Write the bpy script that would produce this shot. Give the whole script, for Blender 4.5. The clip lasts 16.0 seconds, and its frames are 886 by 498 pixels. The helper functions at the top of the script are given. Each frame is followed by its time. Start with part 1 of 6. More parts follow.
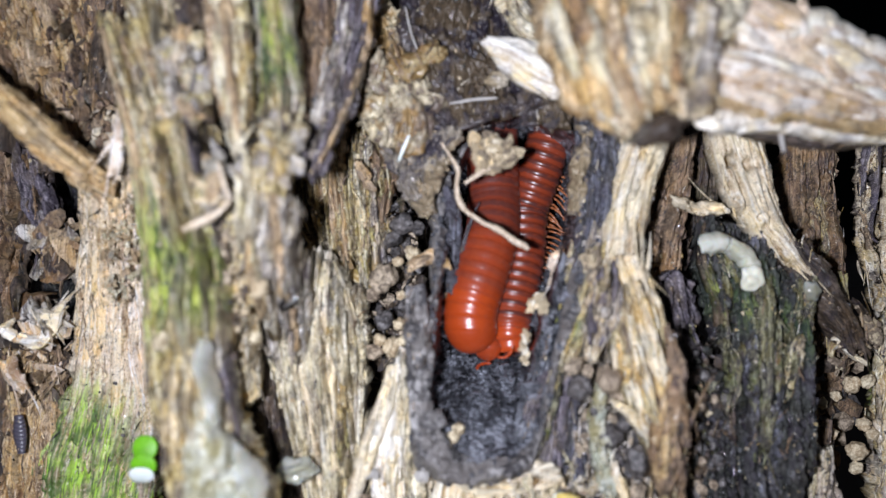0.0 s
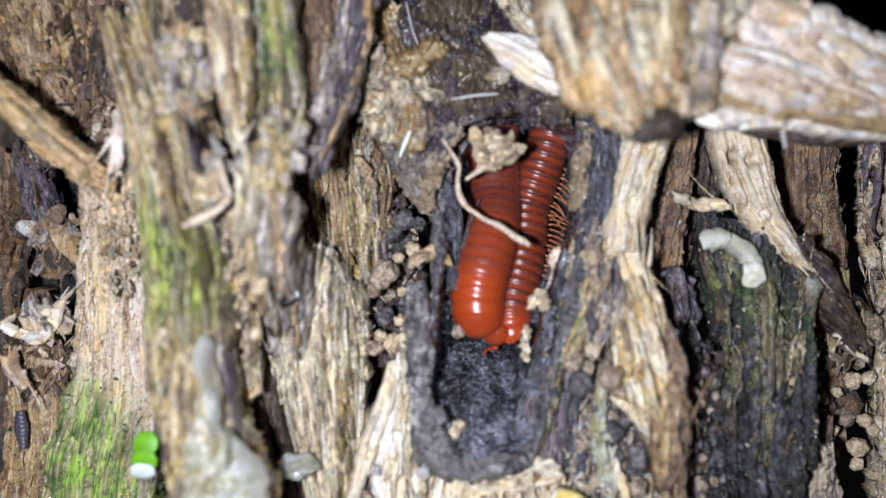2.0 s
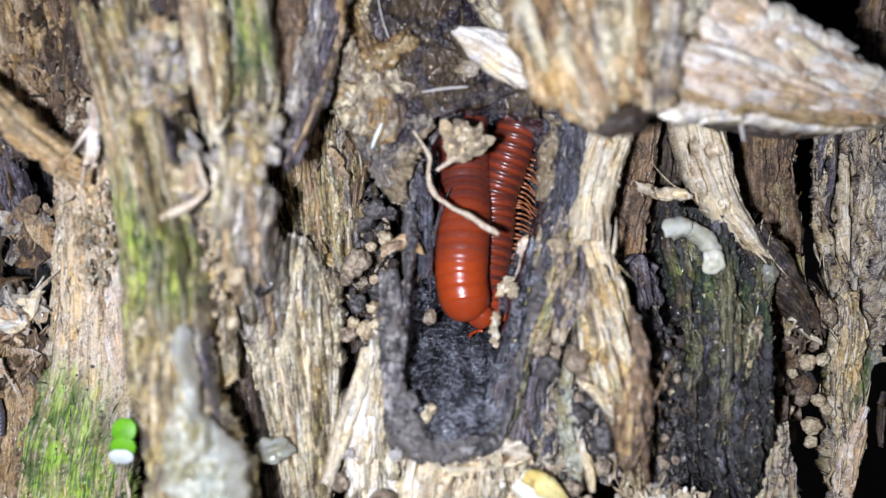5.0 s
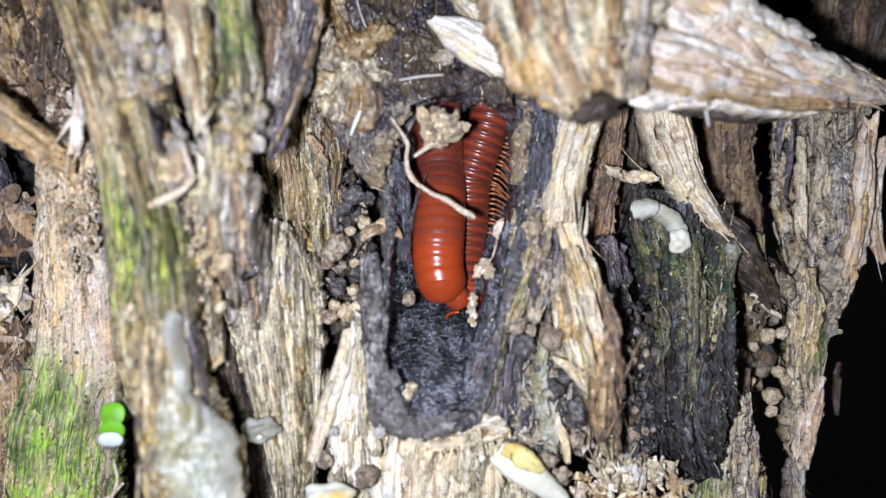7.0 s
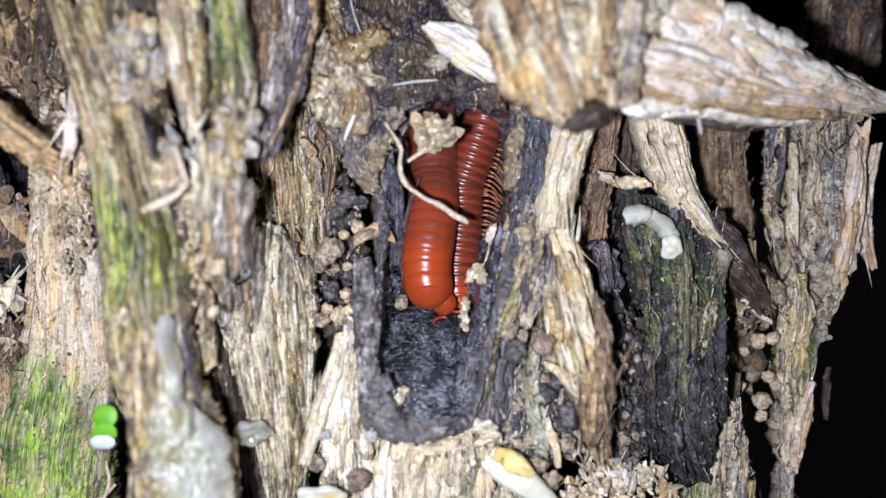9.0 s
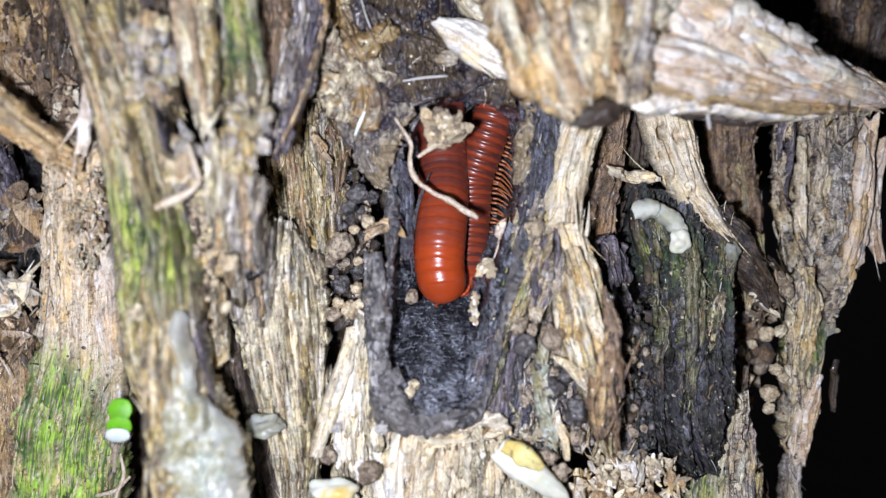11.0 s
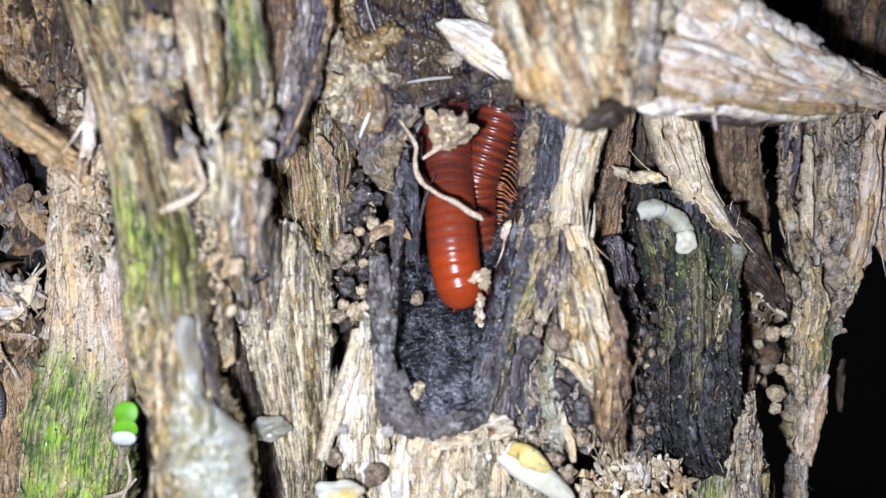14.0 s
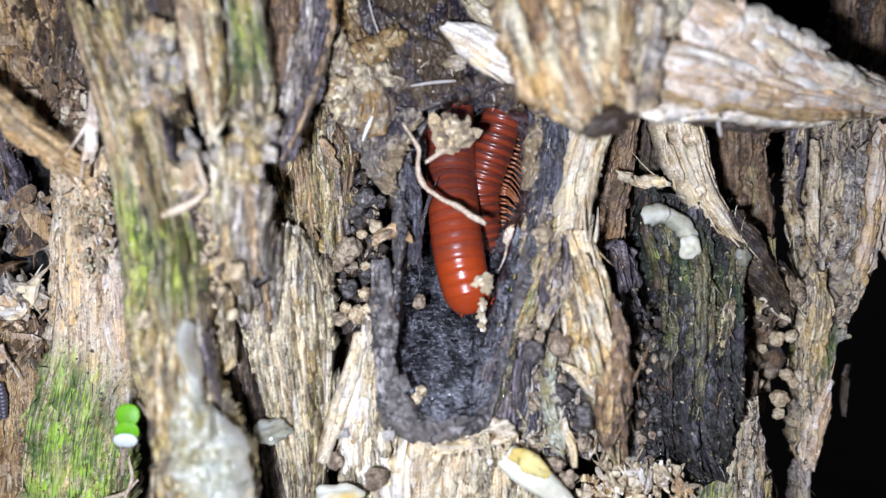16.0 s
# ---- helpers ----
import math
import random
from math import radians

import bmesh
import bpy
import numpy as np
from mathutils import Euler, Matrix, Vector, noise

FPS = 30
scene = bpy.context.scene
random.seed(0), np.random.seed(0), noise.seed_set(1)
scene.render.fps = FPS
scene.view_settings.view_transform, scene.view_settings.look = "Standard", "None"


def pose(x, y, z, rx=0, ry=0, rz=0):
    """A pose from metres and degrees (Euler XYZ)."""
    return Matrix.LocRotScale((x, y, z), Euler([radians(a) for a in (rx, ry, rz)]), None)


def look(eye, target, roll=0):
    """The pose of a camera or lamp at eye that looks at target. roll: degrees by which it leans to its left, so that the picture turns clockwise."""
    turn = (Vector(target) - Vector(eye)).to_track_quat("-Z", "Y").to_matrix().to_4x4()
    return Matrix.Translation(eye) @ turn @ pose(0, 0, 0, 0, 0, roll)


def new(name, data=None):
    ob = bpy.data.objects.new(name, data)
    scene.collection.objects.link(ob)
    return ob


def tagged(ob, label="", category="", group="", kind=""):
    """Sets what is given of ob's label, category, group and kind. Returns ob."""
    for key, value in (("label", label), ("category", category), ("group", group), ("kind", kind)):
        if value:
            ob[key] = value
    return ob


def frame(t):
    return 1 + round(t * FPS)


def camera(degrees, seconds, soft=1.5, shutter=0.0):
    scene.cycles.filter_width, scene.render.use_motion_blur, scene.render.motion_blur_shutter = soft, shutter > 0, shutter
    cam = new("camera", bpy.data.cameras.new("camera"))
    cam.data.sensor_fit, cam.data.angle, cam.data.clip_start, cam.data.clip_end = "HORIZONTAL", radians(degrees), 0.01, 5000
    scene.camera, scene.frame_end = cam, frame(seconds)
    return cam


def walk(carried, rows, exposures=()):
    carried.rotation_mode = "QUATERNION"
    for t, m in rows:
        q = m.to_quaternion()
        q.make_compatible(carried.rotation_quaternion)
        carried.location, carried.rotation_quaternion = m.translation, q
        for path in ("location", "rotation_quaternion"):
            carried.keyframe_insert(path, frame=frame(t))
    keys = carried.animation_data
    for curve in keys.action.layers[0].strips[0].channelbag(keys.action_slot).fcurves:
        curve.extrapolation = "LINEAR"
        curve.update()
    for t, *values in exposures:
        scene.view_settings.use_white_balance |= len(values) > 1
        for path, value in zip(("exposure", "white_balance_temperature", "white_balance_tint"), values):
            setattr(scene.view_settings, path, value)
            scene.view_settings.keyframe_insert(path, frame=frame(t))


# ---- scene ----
cam = camera(51.2, 16.0, soft=1.3)
cam.data.dof.use_dof, cam.data.dof.focus_distance, cam.data.dof.aperture_fstop = True, 0.126, 13.5   # the close focus of a small lens
CM, EYE = 0.01, 0.30          # plan in centimetres from the first eye; eye height over the ground in metres
UNIT = 1.6                    # centimetres in one unit of the path
ROWS = [
    (0.0, 0.0, 0.0, 0.0, 0.0, 0.0, -0.0),
    (0.5, 0.0012, -0.0134, 0.0073, -0.02, -0.2, -0.04),
    (1.0, -0.0019, 0.001, 0.0026, 0.01, -0.28, 0.06),
    (1.5, -0.0089, -0.0133, 0.0113, 0.05, -0.43, 0.07),
    (2.0, 0.0055, 0.0086, 0.0268, 0.1, -0.46, -0.05),
    (2.5, 0.0109, -0.0073, 0.0424, -0.04, -0.56, -0.12),
    (3.0, 0.0251, -0.0335, 0.0625, -0.12, -0.7, -0.19),
    (3.5, 0.0223, -0.0307, 0.0562, -0.21, -0.77, -0.24),
    (4.0, 0.0239, -0.0609, 0.0708, -0.52, -1.01, -0.2),
    (6.5, -0.1693, -0.3643, 0.102, -4.31, -2.58, 0.68),
    (7.0, -0.1934, -0.3987, 0.1147, -4.58, -2.83, 0.76),
    (7.5, -0.2098, -0.4, 0.1296, -4.62, -3.0, 0.68),
    (8.0, -0.1899, -0.4017, 0.1636, -4.71, -3.08, 0.44),
    (8.5, -0.1875, -0.4188, 0.1875, -4.8, -3.15, 0.3),
    (9.0, -0.1837, -0.4191, 0.2055, -4.92, -3.25, 0.32),
    (11.5, -0.2194, -0.4795, 0.2744, -4.44, -4.15, 0.44),
    (12.0, -0.2242, -0.482, 0.2801, -4.48, -4.25, 0.5),
    (12.5, -0.2258, -0.4789, 0.2802, -4.39, -4.34, 0.6),
    (13.0, -0.2128, -0.4693, 0.2897, -4.24, -4.33, 0.58),
    (13.5, -0.204, -0.4563, 0.3094, -4.23, -4.41, 0.56),
    (14.0, -0.214, -0.4505, 0.3243, -4.22, -4.38, 0.61),
    (14.5, -0.2015, -0.435, 0.3404, -4.09, -4.41, 0.6),
    (15.0, -0.2056, -0.4358, 0.3563, -3.89, -4.51, 0.59),
    (15.5, -0.1848, -0.4257, 0.3882, -3.71, -4.7, 0.55),
    (16.0, -0.1683, -0.4277, 0.4186, -3.7, -4.89, 0.27),
]
walk(cam, [(t, pose(CM * UNIT * x, CM * UNIT * y, EYE + CM * UNIT * z, 90 + pitch, roll, yaw)) for t, x, y, z, yaw, pitch, roll in ROWS],
     [(0.0, -0.34, 6600, 13), (4.0, -0.32, 6560, 13), (6.5, -0.24, 6500, 14), (16.0, -0.23, 6450, 14)])

# ---- world and light: night, one small white lamp held beside the lens ----
world = bpy.data.worlds.new("night")
scene.world = world
world.use_nodes = True
world.node_tree.nodes["Background"].inputs[0].default_value = (0.5, 0.6, 0.8, 1)
world.node_tree.nodes["Background"].inputs[1].default_value = 0.06
lamp_data = bpy.data.lights.new("torch", "AREA")
lamp_data.shape, lamp_data.size, lamp_data.energy, lamp_data.color = "DISK", 0.007, 0.266, (0.86, 0.935, 1.105)
torch = new("torch", lamp_data)
torch.matrix_world = look((-0.016, -0.004, EYE - 0.002), (0.014, 0.11, EYE - 0.012))


# ---- small tools ----
def metres(p):
    return Vector((p[0] * CM, p[1] * CM, EYE + p[2] * CM))


def lattice(xi, yi, seed):
    h = (xi * 374761393 + yi * 668265263 + seed * 974711) & 0xFFFFFFFF
    h = ((h ^ (h >> 13)) * 1274126177) & 0xFFFFFFFF
    return ((h ^ (h >> 16)) & 0xFFFF) / 65535.0


def soft_noise(x, y, seed=0):
    """Smooth noise from 0 to 1 over the plane."""
    x, y = np.broadcast_arrays(np.asarray(x, float), np.asarray(y, float))
    xf, yf = np.floor(x), np.floor(y)
    fx, fy = x - xf, y - yf
    xi, yi = xf.astype(np.int64), yf.astype(np.int64)
    fx, fy = fx * fx * (3 - 2 * fx), fy * fy * (3 - 2 * fy)
    a, b = lattice(xi, yi, seed), lattice(xi + 1, yi, seed)
    c, d = lattice(xi, yi + 1, seed), lattice(xi + 1, yi + 1, seed)
    return (a * (1 - fx) + b * fx) * (1 - fy) + (c * (1 - fx) + d * fx) * fy


def rough_noise(x, y, seed=0, octaves=4):
    total, weight = 0.0, 0.5
    for k in range(octaves):
        total = total + weight * soft_noise(x * 2 ** k, y * 2 ** k, seed + 31 * k)
        weight *= 0.5
    return total / (1 - 0.5 ** octaves)


def cells(x, y, seed=0):
    """Distance to the nearest of scattered points, for crumbs packed side by side."""
    x, y = np.broadcast_arrays(np.asarray(x, float), np.asarray(y, float))
    xi, yi = np.floor(x).astype(np.int64), np.floor(y).astype(np.int64)
    best = np.full(x.shape, 9.0)
    for i in (-1, 0, 1):
        for j in (-1, 0, 1):
            px, py = xi + i + lattice(xi + i, yi + j, seed), yi + j + lattice(xi + i, yi + j, seed + 77)
            best = np.minimum(best, (x - px) ** 2 + (y - py) ** 2)
    return np.sqrt(best)


def spline(points, n):
    """Catmull-Rom through rows of numbers, n samples at even steps of length."""
    p = np.array(points, float)
    if len(p) == 2:
        p = np.array([p[0], (p[0] + p[1]) / 2, p[1]])
    q = np.vstack([2 * p[0] - p[1], p, 2 * p[-1] - p[-2]])
    out = []
    for i in range(len(p) - 1):
        t = np.linspace(0, 1, 24, endpoint=False)[:, None]
        a, b, c, d = q[i:i + 4]
        out.append(0.5 * (2 * b + (c - a) * t + (2 * a - 5 * b + 4 * c - d) * t ** 2 + (3 * b - a - 3 * c + d) * t ** 3))
    fine = np.vstack(out + [p[-1:]])
    s = np.concatenate([[0], np.cumsum(np.linalg.norm(np.diff(fine[:, :3], axis=0), axis=1))])
    even = np.linspace(0, s[-1], n)
    return np.stack([np.interp(even, s, fine[:, k]) for k in range(fine.shape[1])], 1), s[-1]


def mesh_object(name, verts, faces, material, uv=None, moss=None, centre=None, smooth=True):
    """One mesh object from plan centimetres, its origin at its middle."""
    v = np.asarray(verts, float)
    c = v.mean(0) if centre is None else np.asarray(centre, float)
    me = bpy.data.meshes.new(name)
    me.from_pydata(((v - c) * CM).tolist(), [], faces)
    if smooth:
        me.polygons.foreach_set("use_smooth", np.ones(len(me.polygons), bool))
    loops = np.empty(len(me.loops), np.int32)
    me.loops.foreach_get("vertex_index", loops)
    if uv is not None:
        layer = me.uv_layers.new(name="grain")
        layer.data.foreach_set("uv", np.asarray(uv, np.float32)[loops].ravel())
    if moss is not None:
        layer = me.attributes.new("moss", "FLOAT", "POINT")
        layer.data.foreach_set("value", np.asarray(moss, np.float32))
    me.materials.append(material)
    me.update()
    ob = new(name, me)
    ob.location = metres(c)
    return ob


def strip_faces(rows, cols, closed=True):
    i = np.arange(rows - 1)[:, None] * cols
    j = np.arange(cols if closed else cols - 1)[None, :]
    k = (j + 1) % cols
    return np.stack([i + j, i + k, i + cols + k, i + cols + j], -1).reshape(-1, 4).tolist()


# ---- materials ----
class Nodes:
    def __init__(self, name):
        self.mat = bpy.data.materials.new(name)
        self.mat.use_nodes = True
        self.tree = self.mat.node_tree
        self.shader = self.tree.nodes["Principled BSDF"]

    def add(self, kind, **inputs):
        n = self.tree.nodes.new(kind)
        for key, value in inputs.items():
            self.set(n.inputs[key.replace("_", " ")], value)
        return n

    def set(self, socket, value):
        if isinstance(value, bpy.types.NodeSocket):
            self.tree.links.new(value, socket)
        else:
            socket.default_value = value

    def math(self, op, a, b=0.5, clamp=False):
        n = self.tree.nodes.new("ShaderNodeMath")
        n.operation, n.use_clamp = op, clamp
        self.set(n.inputs[0], a)
        self.set(n.inputs[1], b)
        return n.outputs[0]

    def mix(self, factor, a, b, blend="MIX"):
        n = self.tree.nodes.new("ShaderNodeMix")
        n.data_type, n.blend_type = "RGBA", blend
        self.set(n.inputs[0], factor)
        self.set(n.inputs[6], a if isinstance(a, bpy.types.NodeSocket) else (*a, 1))
        self.set(n.inputs[7], b if isinstance(b, bpy.types.NodeSocket) else (*b, 1))
        return n.outputs[2]

    def noise(self, vector, scale, detail=4.0, rough=0.6):
        n = self.add("ShaderNodeTexNoise", Vector=vector, Scale=scale, Detail=detail, Roughness=rough)
        return n.outputs["Fac"]

    def step(self, value, low, high):
        n = self.tree.nodes.new("ShaderNodeMapRange")
        n.interpolation_type = "SMOOTHSTEP"
        for k, x in enumerate((value, low, high, 0.0, 1.0)):
            self.set(n.inputs[k], x)
        return n.outputs[0]

    def scaled(self, vector, scale):
        n = self.add("ShaderNodeMapping", Vector=vector)
        n.inputs["Scale"].default_value = scale
        return n.outputs[0]


def wood(name, pale, mid, dark, stain=0.5, wet=0.4, bump=0.6, spots=0.6, green=(0.13, 0.15, 0.045), mould=0.75, cold=0.3, ochre=0.55, rot=0.6, gold=0.15, algae=0.12, highlight=0.4, lines=0.6):
    """Decayed wood: fibres along the grain, long streaks, black mould, rot in patches, dark specks, moss where the piece carries it."""
    n = Nodes(name)
    uv = n.add("ShaderNodeUVMap")
    uv.uv_map = "grain"
    obj = n.add("ShaderNodeObjectInfo").outputs["Random"]
    shift = n.add("ShaderNodeVectorMath")
    n.set(shift.inputs[0], uv.outputs[0])
    n.set(shift.inputs[1], n.math("MULTIPLY", obj, 37.0))
    grain = shift.outputs[0]
    fibre = n.noise(n.scaled(grain, (2.2, 30, 1)), 1.0, 6, 0.7)
    streak = n.noise(n.scaled(grain, (0.8, 5.5, 1)), 1.0, 6, 0.66)
    blotch = n.noise(n.scaled(grain, (1.6, 2.6, 1)), 1.0, 7, 0.7)
    speck = n.noise(n.scaled(grain, (14, 20, 1)), 1.0, 4, 0.6)
    grit = n.noise(n.scaled(grain, (45, 60, 1)), 1.0, 4, 0.6)
    tone = n.math("ADD", n.math("ADD", n.math("MULTIPLY", fibre, 0.34), n.math("MULTIPLY", streak, 0.42)), n.math("MULTIPLY", grit, 0.24))
    colour = n.mix(n.step(tone, 0.425, 0.505), dark, mid)
    colour = n.mix(n.step(tone, 0.50, 0.63), colour, pale)
    colour = n.mix(n.math("MULTIPLY", n.step(blotch, 0.48, 0.60), stain), colour, dark)
    tint = n.noise(n.scaled(grain, (0.9, 1.3, 1)), 2.0, 5)
    colour = n.mix(n.math("MULTIPLY", n.step(tint, 0.48, 0.66), ochre), colour, (mid[0] * 1.25, mid[1] * 1.0, mid[2] * 0.45))
    cool = n.noise(n.scaled(grain, (0.7, 2.2, 1)), 2.3, 5)
    colour = n.mix(n.math("MULTIPLY", n.step(cool, 0.50, 0.60), cold), colour, (0.20, 0.175, 0.235))
    place = n.add("ShaderNodeVectorMath")
    n.set(place.inputs[0], n.add("ShaderNodeTexCoord").outputs["Object"])
    n.set(place.inputs[1], n.math("MULTIPLY", obj, 2.0))
    place = place.outputs[0]
    colour = n.mix(n.math("MULTIPLY", n.step(n.noise(place, 240.0, 5, 0.62), 0.50, 0.60), gold), colour, (pale[0] * 0.95, pale[1] * 0.84, pale[2] * 0.44))
    colour = n.mix(n.math("MULTIPLY", n.step(n.noise(place, 190.0, 6, 0.65), 0.55, 0.63), algae), colour, (green[0] * 1.3, green[1] * 1.3, green[2] * 1.2))
    thread = n.noise(n.scaled(grain, (1.6, 46, 1)), 1.0, 4, 0.62)
    colour = n.mix(n.math("MULTIPLY", n.step(thread, 0.55, 0.63), 0.55), colour, pale)
    colour = n.mix(n.math("MULTIPLY", n.step(thread, 0.45, 0.37), lines), colour, (dark[0] * 0.6, dark[1] * 0.6, dark[2] * 0.6))
    # White highlights put into the colour, in patches along the fibres.
    clean = n.math("ADD", n.math("MULTIPLY", n.noise(place, 290.0, 6, 0.65), 0.6), n.math("MULTIPLY", thread, 0.4))
    colour = n.mix(n.math("MULTIPLY", n.step(clean, 0.53, 0.59), highlight), colour, (min(1.0, pale[0] * 1.06), min(0.98, pale[1] * 1.1), min(0.95, pale[2] * 1.22)))
    decay = n.math("ADD", n.math("MULTIPLY", n.noise(place, 330.0, 7, 0.68), 0.75), n.math("MULTIPLY", fibre, 0.25))
    colour = n.mix(n.math("MULTIPLY", n.step(decay, 0.53, 0.575), rot), colour, (0.042, 0.032, 0.045))
    rot = n.math("ADD", n.math("MULTIPLY", streak, 0.6), n.math("MULTIPLY", n.noise(n.scaled(grain, (3.5, 8, 1)), 1.0, 6, 0.7), 0.4))
    colour = n.mix(n.math("MULTIPLY", n.step(rot, 0.525, 0.565), mould), colour, (0.022, 0.018, 0.017))
    colour = n.mix(n.math("MULTIPLY", n.step(speck, 0.57, 0.63), spots), colour, (0.02, 0.014, 0.012))
    fleck = n.noise(n.scaled(grain, (60, 85, 1)), 1.0, 2, 0.5)
    colour = n.mix(n.math("MULTIPLY", n.step(fleck, 0.60, 0.66), 0.6), colour, (pale[0] * 1.05, pale[1] * 1.05, pale[2] * 1.05))
    colour = n.mix(n.math("MULTIPLY", n.step(n.noise(n.scaled(grain, (48, 66, 1)), 1.3, 2, 0.5), 0.61, 0.67), min(0.7, spots + 0.05)), colour, (dark[0] * 0.5, dark[1] * 0.5, dark[2] * 0.5))
    moss = n.add("ShaderNodeAttribute")
    moss.attribute_name = "moss"
    grow = n.math("MULTIPLY", n.math("MULTIPLY", moss.outputs["Fac"], 0.93), n.step(n.math("ADD", n.math("MULTIPLY", blotch, 0.5), n.math("MULTIPLY", fibre, 0.5)), 0.40, 0.54))
    lines = n.noise(n.scaled(grain, (3, 55, 1)), 1.0, 3)
    lush = n.noise(n.scaled(grain, (1.0, 1.5, 1)), 2.0, 4)
    leafy = n.mix(n.step(n.math("ADD", n.math("MULTIPLY", lines, 0.45), n.math("MULTIPLY", lush, 0.55)), 0.47, 0.57), (green[0] * 0.35, green[1] * 0.50, green[2] * 0.6), (green[0] * 2.4, green[1] * 2.4, green[2] * 1.8))
    colour = n.mix(grow, colour, leafy)
    n.set(n.shader.inputs["Base Color"], colour)
    damp = n.noise(n.scaled(grain, (4, 7, 1)), 1.0, 5)
    n.set(n.shader.inputs["Roughness"], n.math("SUBTRACT", 0.75, n.math("MULTIPLY", n.step(damp, 0.45, 0.62), wet)))
    n.shader.inputs["Specular IOR Level"].default_value = 0.5
    height = n.math("ADD", n.math("ADD", n.math("MULTIPLY", fibre, 0.7), n.math("MULTIPLY", grit, 0.45)), n.math("MULTIPLY", speck, -0.3))
    b = n.add("ShaderNodeBump", Strength=bump, Distance=0.00034, Height=height)
    n.set(n.shader.inputs["Normal"], b.outputs[0])
    film = n.noise(n.scaled(grain, (11, 15, 1)), 1.0, 3, 0.6)
    n.set(n.shader.inputs["Coat Weight"], n.math("MULTIPLY", n.step(damp, 0.41, 0.53), wet))
    n.shader.inputs["Coat Roughness"].default_value = 0.10
    n.set(n.shader.inputs["Coat Normal"], n.add("ShaderNodeBump", Strength=1.0, Distance=0.0003, Height=film).outputs[0])
    return n.mat


def crumbly(name, pale, dark, rough=0.7, scale=500.0, bump=0.6, distance=0.0005, patch=0.75, gloss=0.0, third=None):
    """Granular matter: frass, crust, charred lining."""
    n = Nodes(name)
    place = n.add("ShaderNodeTexCoord").outputs["Object"]
    obj = n.add("ShaderNodeObjectInfo").outputs["Random"]
    shift = n.add("ShaderNodeVectorMath")
    n.set(shift.inputs[0], place)
    n.set(shift.inputs[1], n.math("MULTIPLY", obj, 3.0))
    small = n.noise(shift.outputs[0], scale, 5, 0.65)
    large = n.noise(shift.outputs[0], scale * 0.22, 4, 0.6)
    tone = n.math("ADD", n.math("MULTIPLY", small, 0.5), n.math("MULTIPLY", large, 0.5))
    colour = n.mix(n.step(tone, 0.42, 0.58), dark, pale)
    broad = n.noise(shift.outputs[0], scale * 0.12, 4, 0.6)
    colour = n.mix(n.math("MULTIPLY", n.step(broad, 0.46, 0.60), patch), colour, dark)
    if third:
        colour = n.mix(n.math("MULTIPLY", n.step(n.noise(shift.outputs[0], scale * 0.17, 4, 0.6), 0.50, 0.56), 0.8), colour, third)
    colour = n.mix(n.math("MULTIPLY", obj, 0.3), colour, (dark[0] * 1.3, dark[1] * 1.1, dark[2]))
    n.set(n.shader.inputs["Base Color"], colour)
    n.set(n.shader.inputs["Roughness"], n.math("SUBTRACT", rough, n.math("MULTIPLY", n.step(large, 0.5, 0.7), 0.3)))
    b = n.add("ShaderNodeBump", Strength=bump, Distance=distance, Height=small)
    n.set(n.shader.inputs["Normal"], b.outputs[0])
    n.set(n.shader.inputs["Coat Weight"], n.math("MULTIPLY", n.step(large, 0.44, 0.54), gloss))
    n.shader.inputs["Coat Roughness"].default_value = 0.11
    n.set(n.shader.inputs["Coat Normal"], b.outputs[0])
    return n.mat


def waxy(name, colour, other, rough=0.3, glow_through=0.3, scale=300.0, clear=0.0, low=0.4):
    """Pale fungus, jelly, resin: smooth and a little translucent."""
    n = Nodes(name)
    place = n.add("ShaderNodeTexCoord").outputs["Object"]
    large = n.noise(place, scale, 4)
    n.set(n.shader.inputs["Base Color"], n.mix(n.step(large, low, low + 0.2), colour, other))
    n.shader.inputs["Roughness"].default_value = rough
    n.shader.inputs["Transmission Weight"].default_value = clear
    n.shader.inputs["IOR"].default_value = 1.38
    n.shader.inputs["Subsurface Weight"].default_value = glow_through
    n.shader.inputs["Subsurface Radius"].default_value = (0.002, 0.0015, 0.001)
    n.shader.inputs["Subsurface Scale"].default_value = 0.5
    b = n.add("ShaderNodeBump", Strength=0.5, Distance=0.0001, Height=n.noise(place, scale * 3, 3))
    n.set(n.shader.inputs["Normal"], b.outputs[0])
    return n.mat


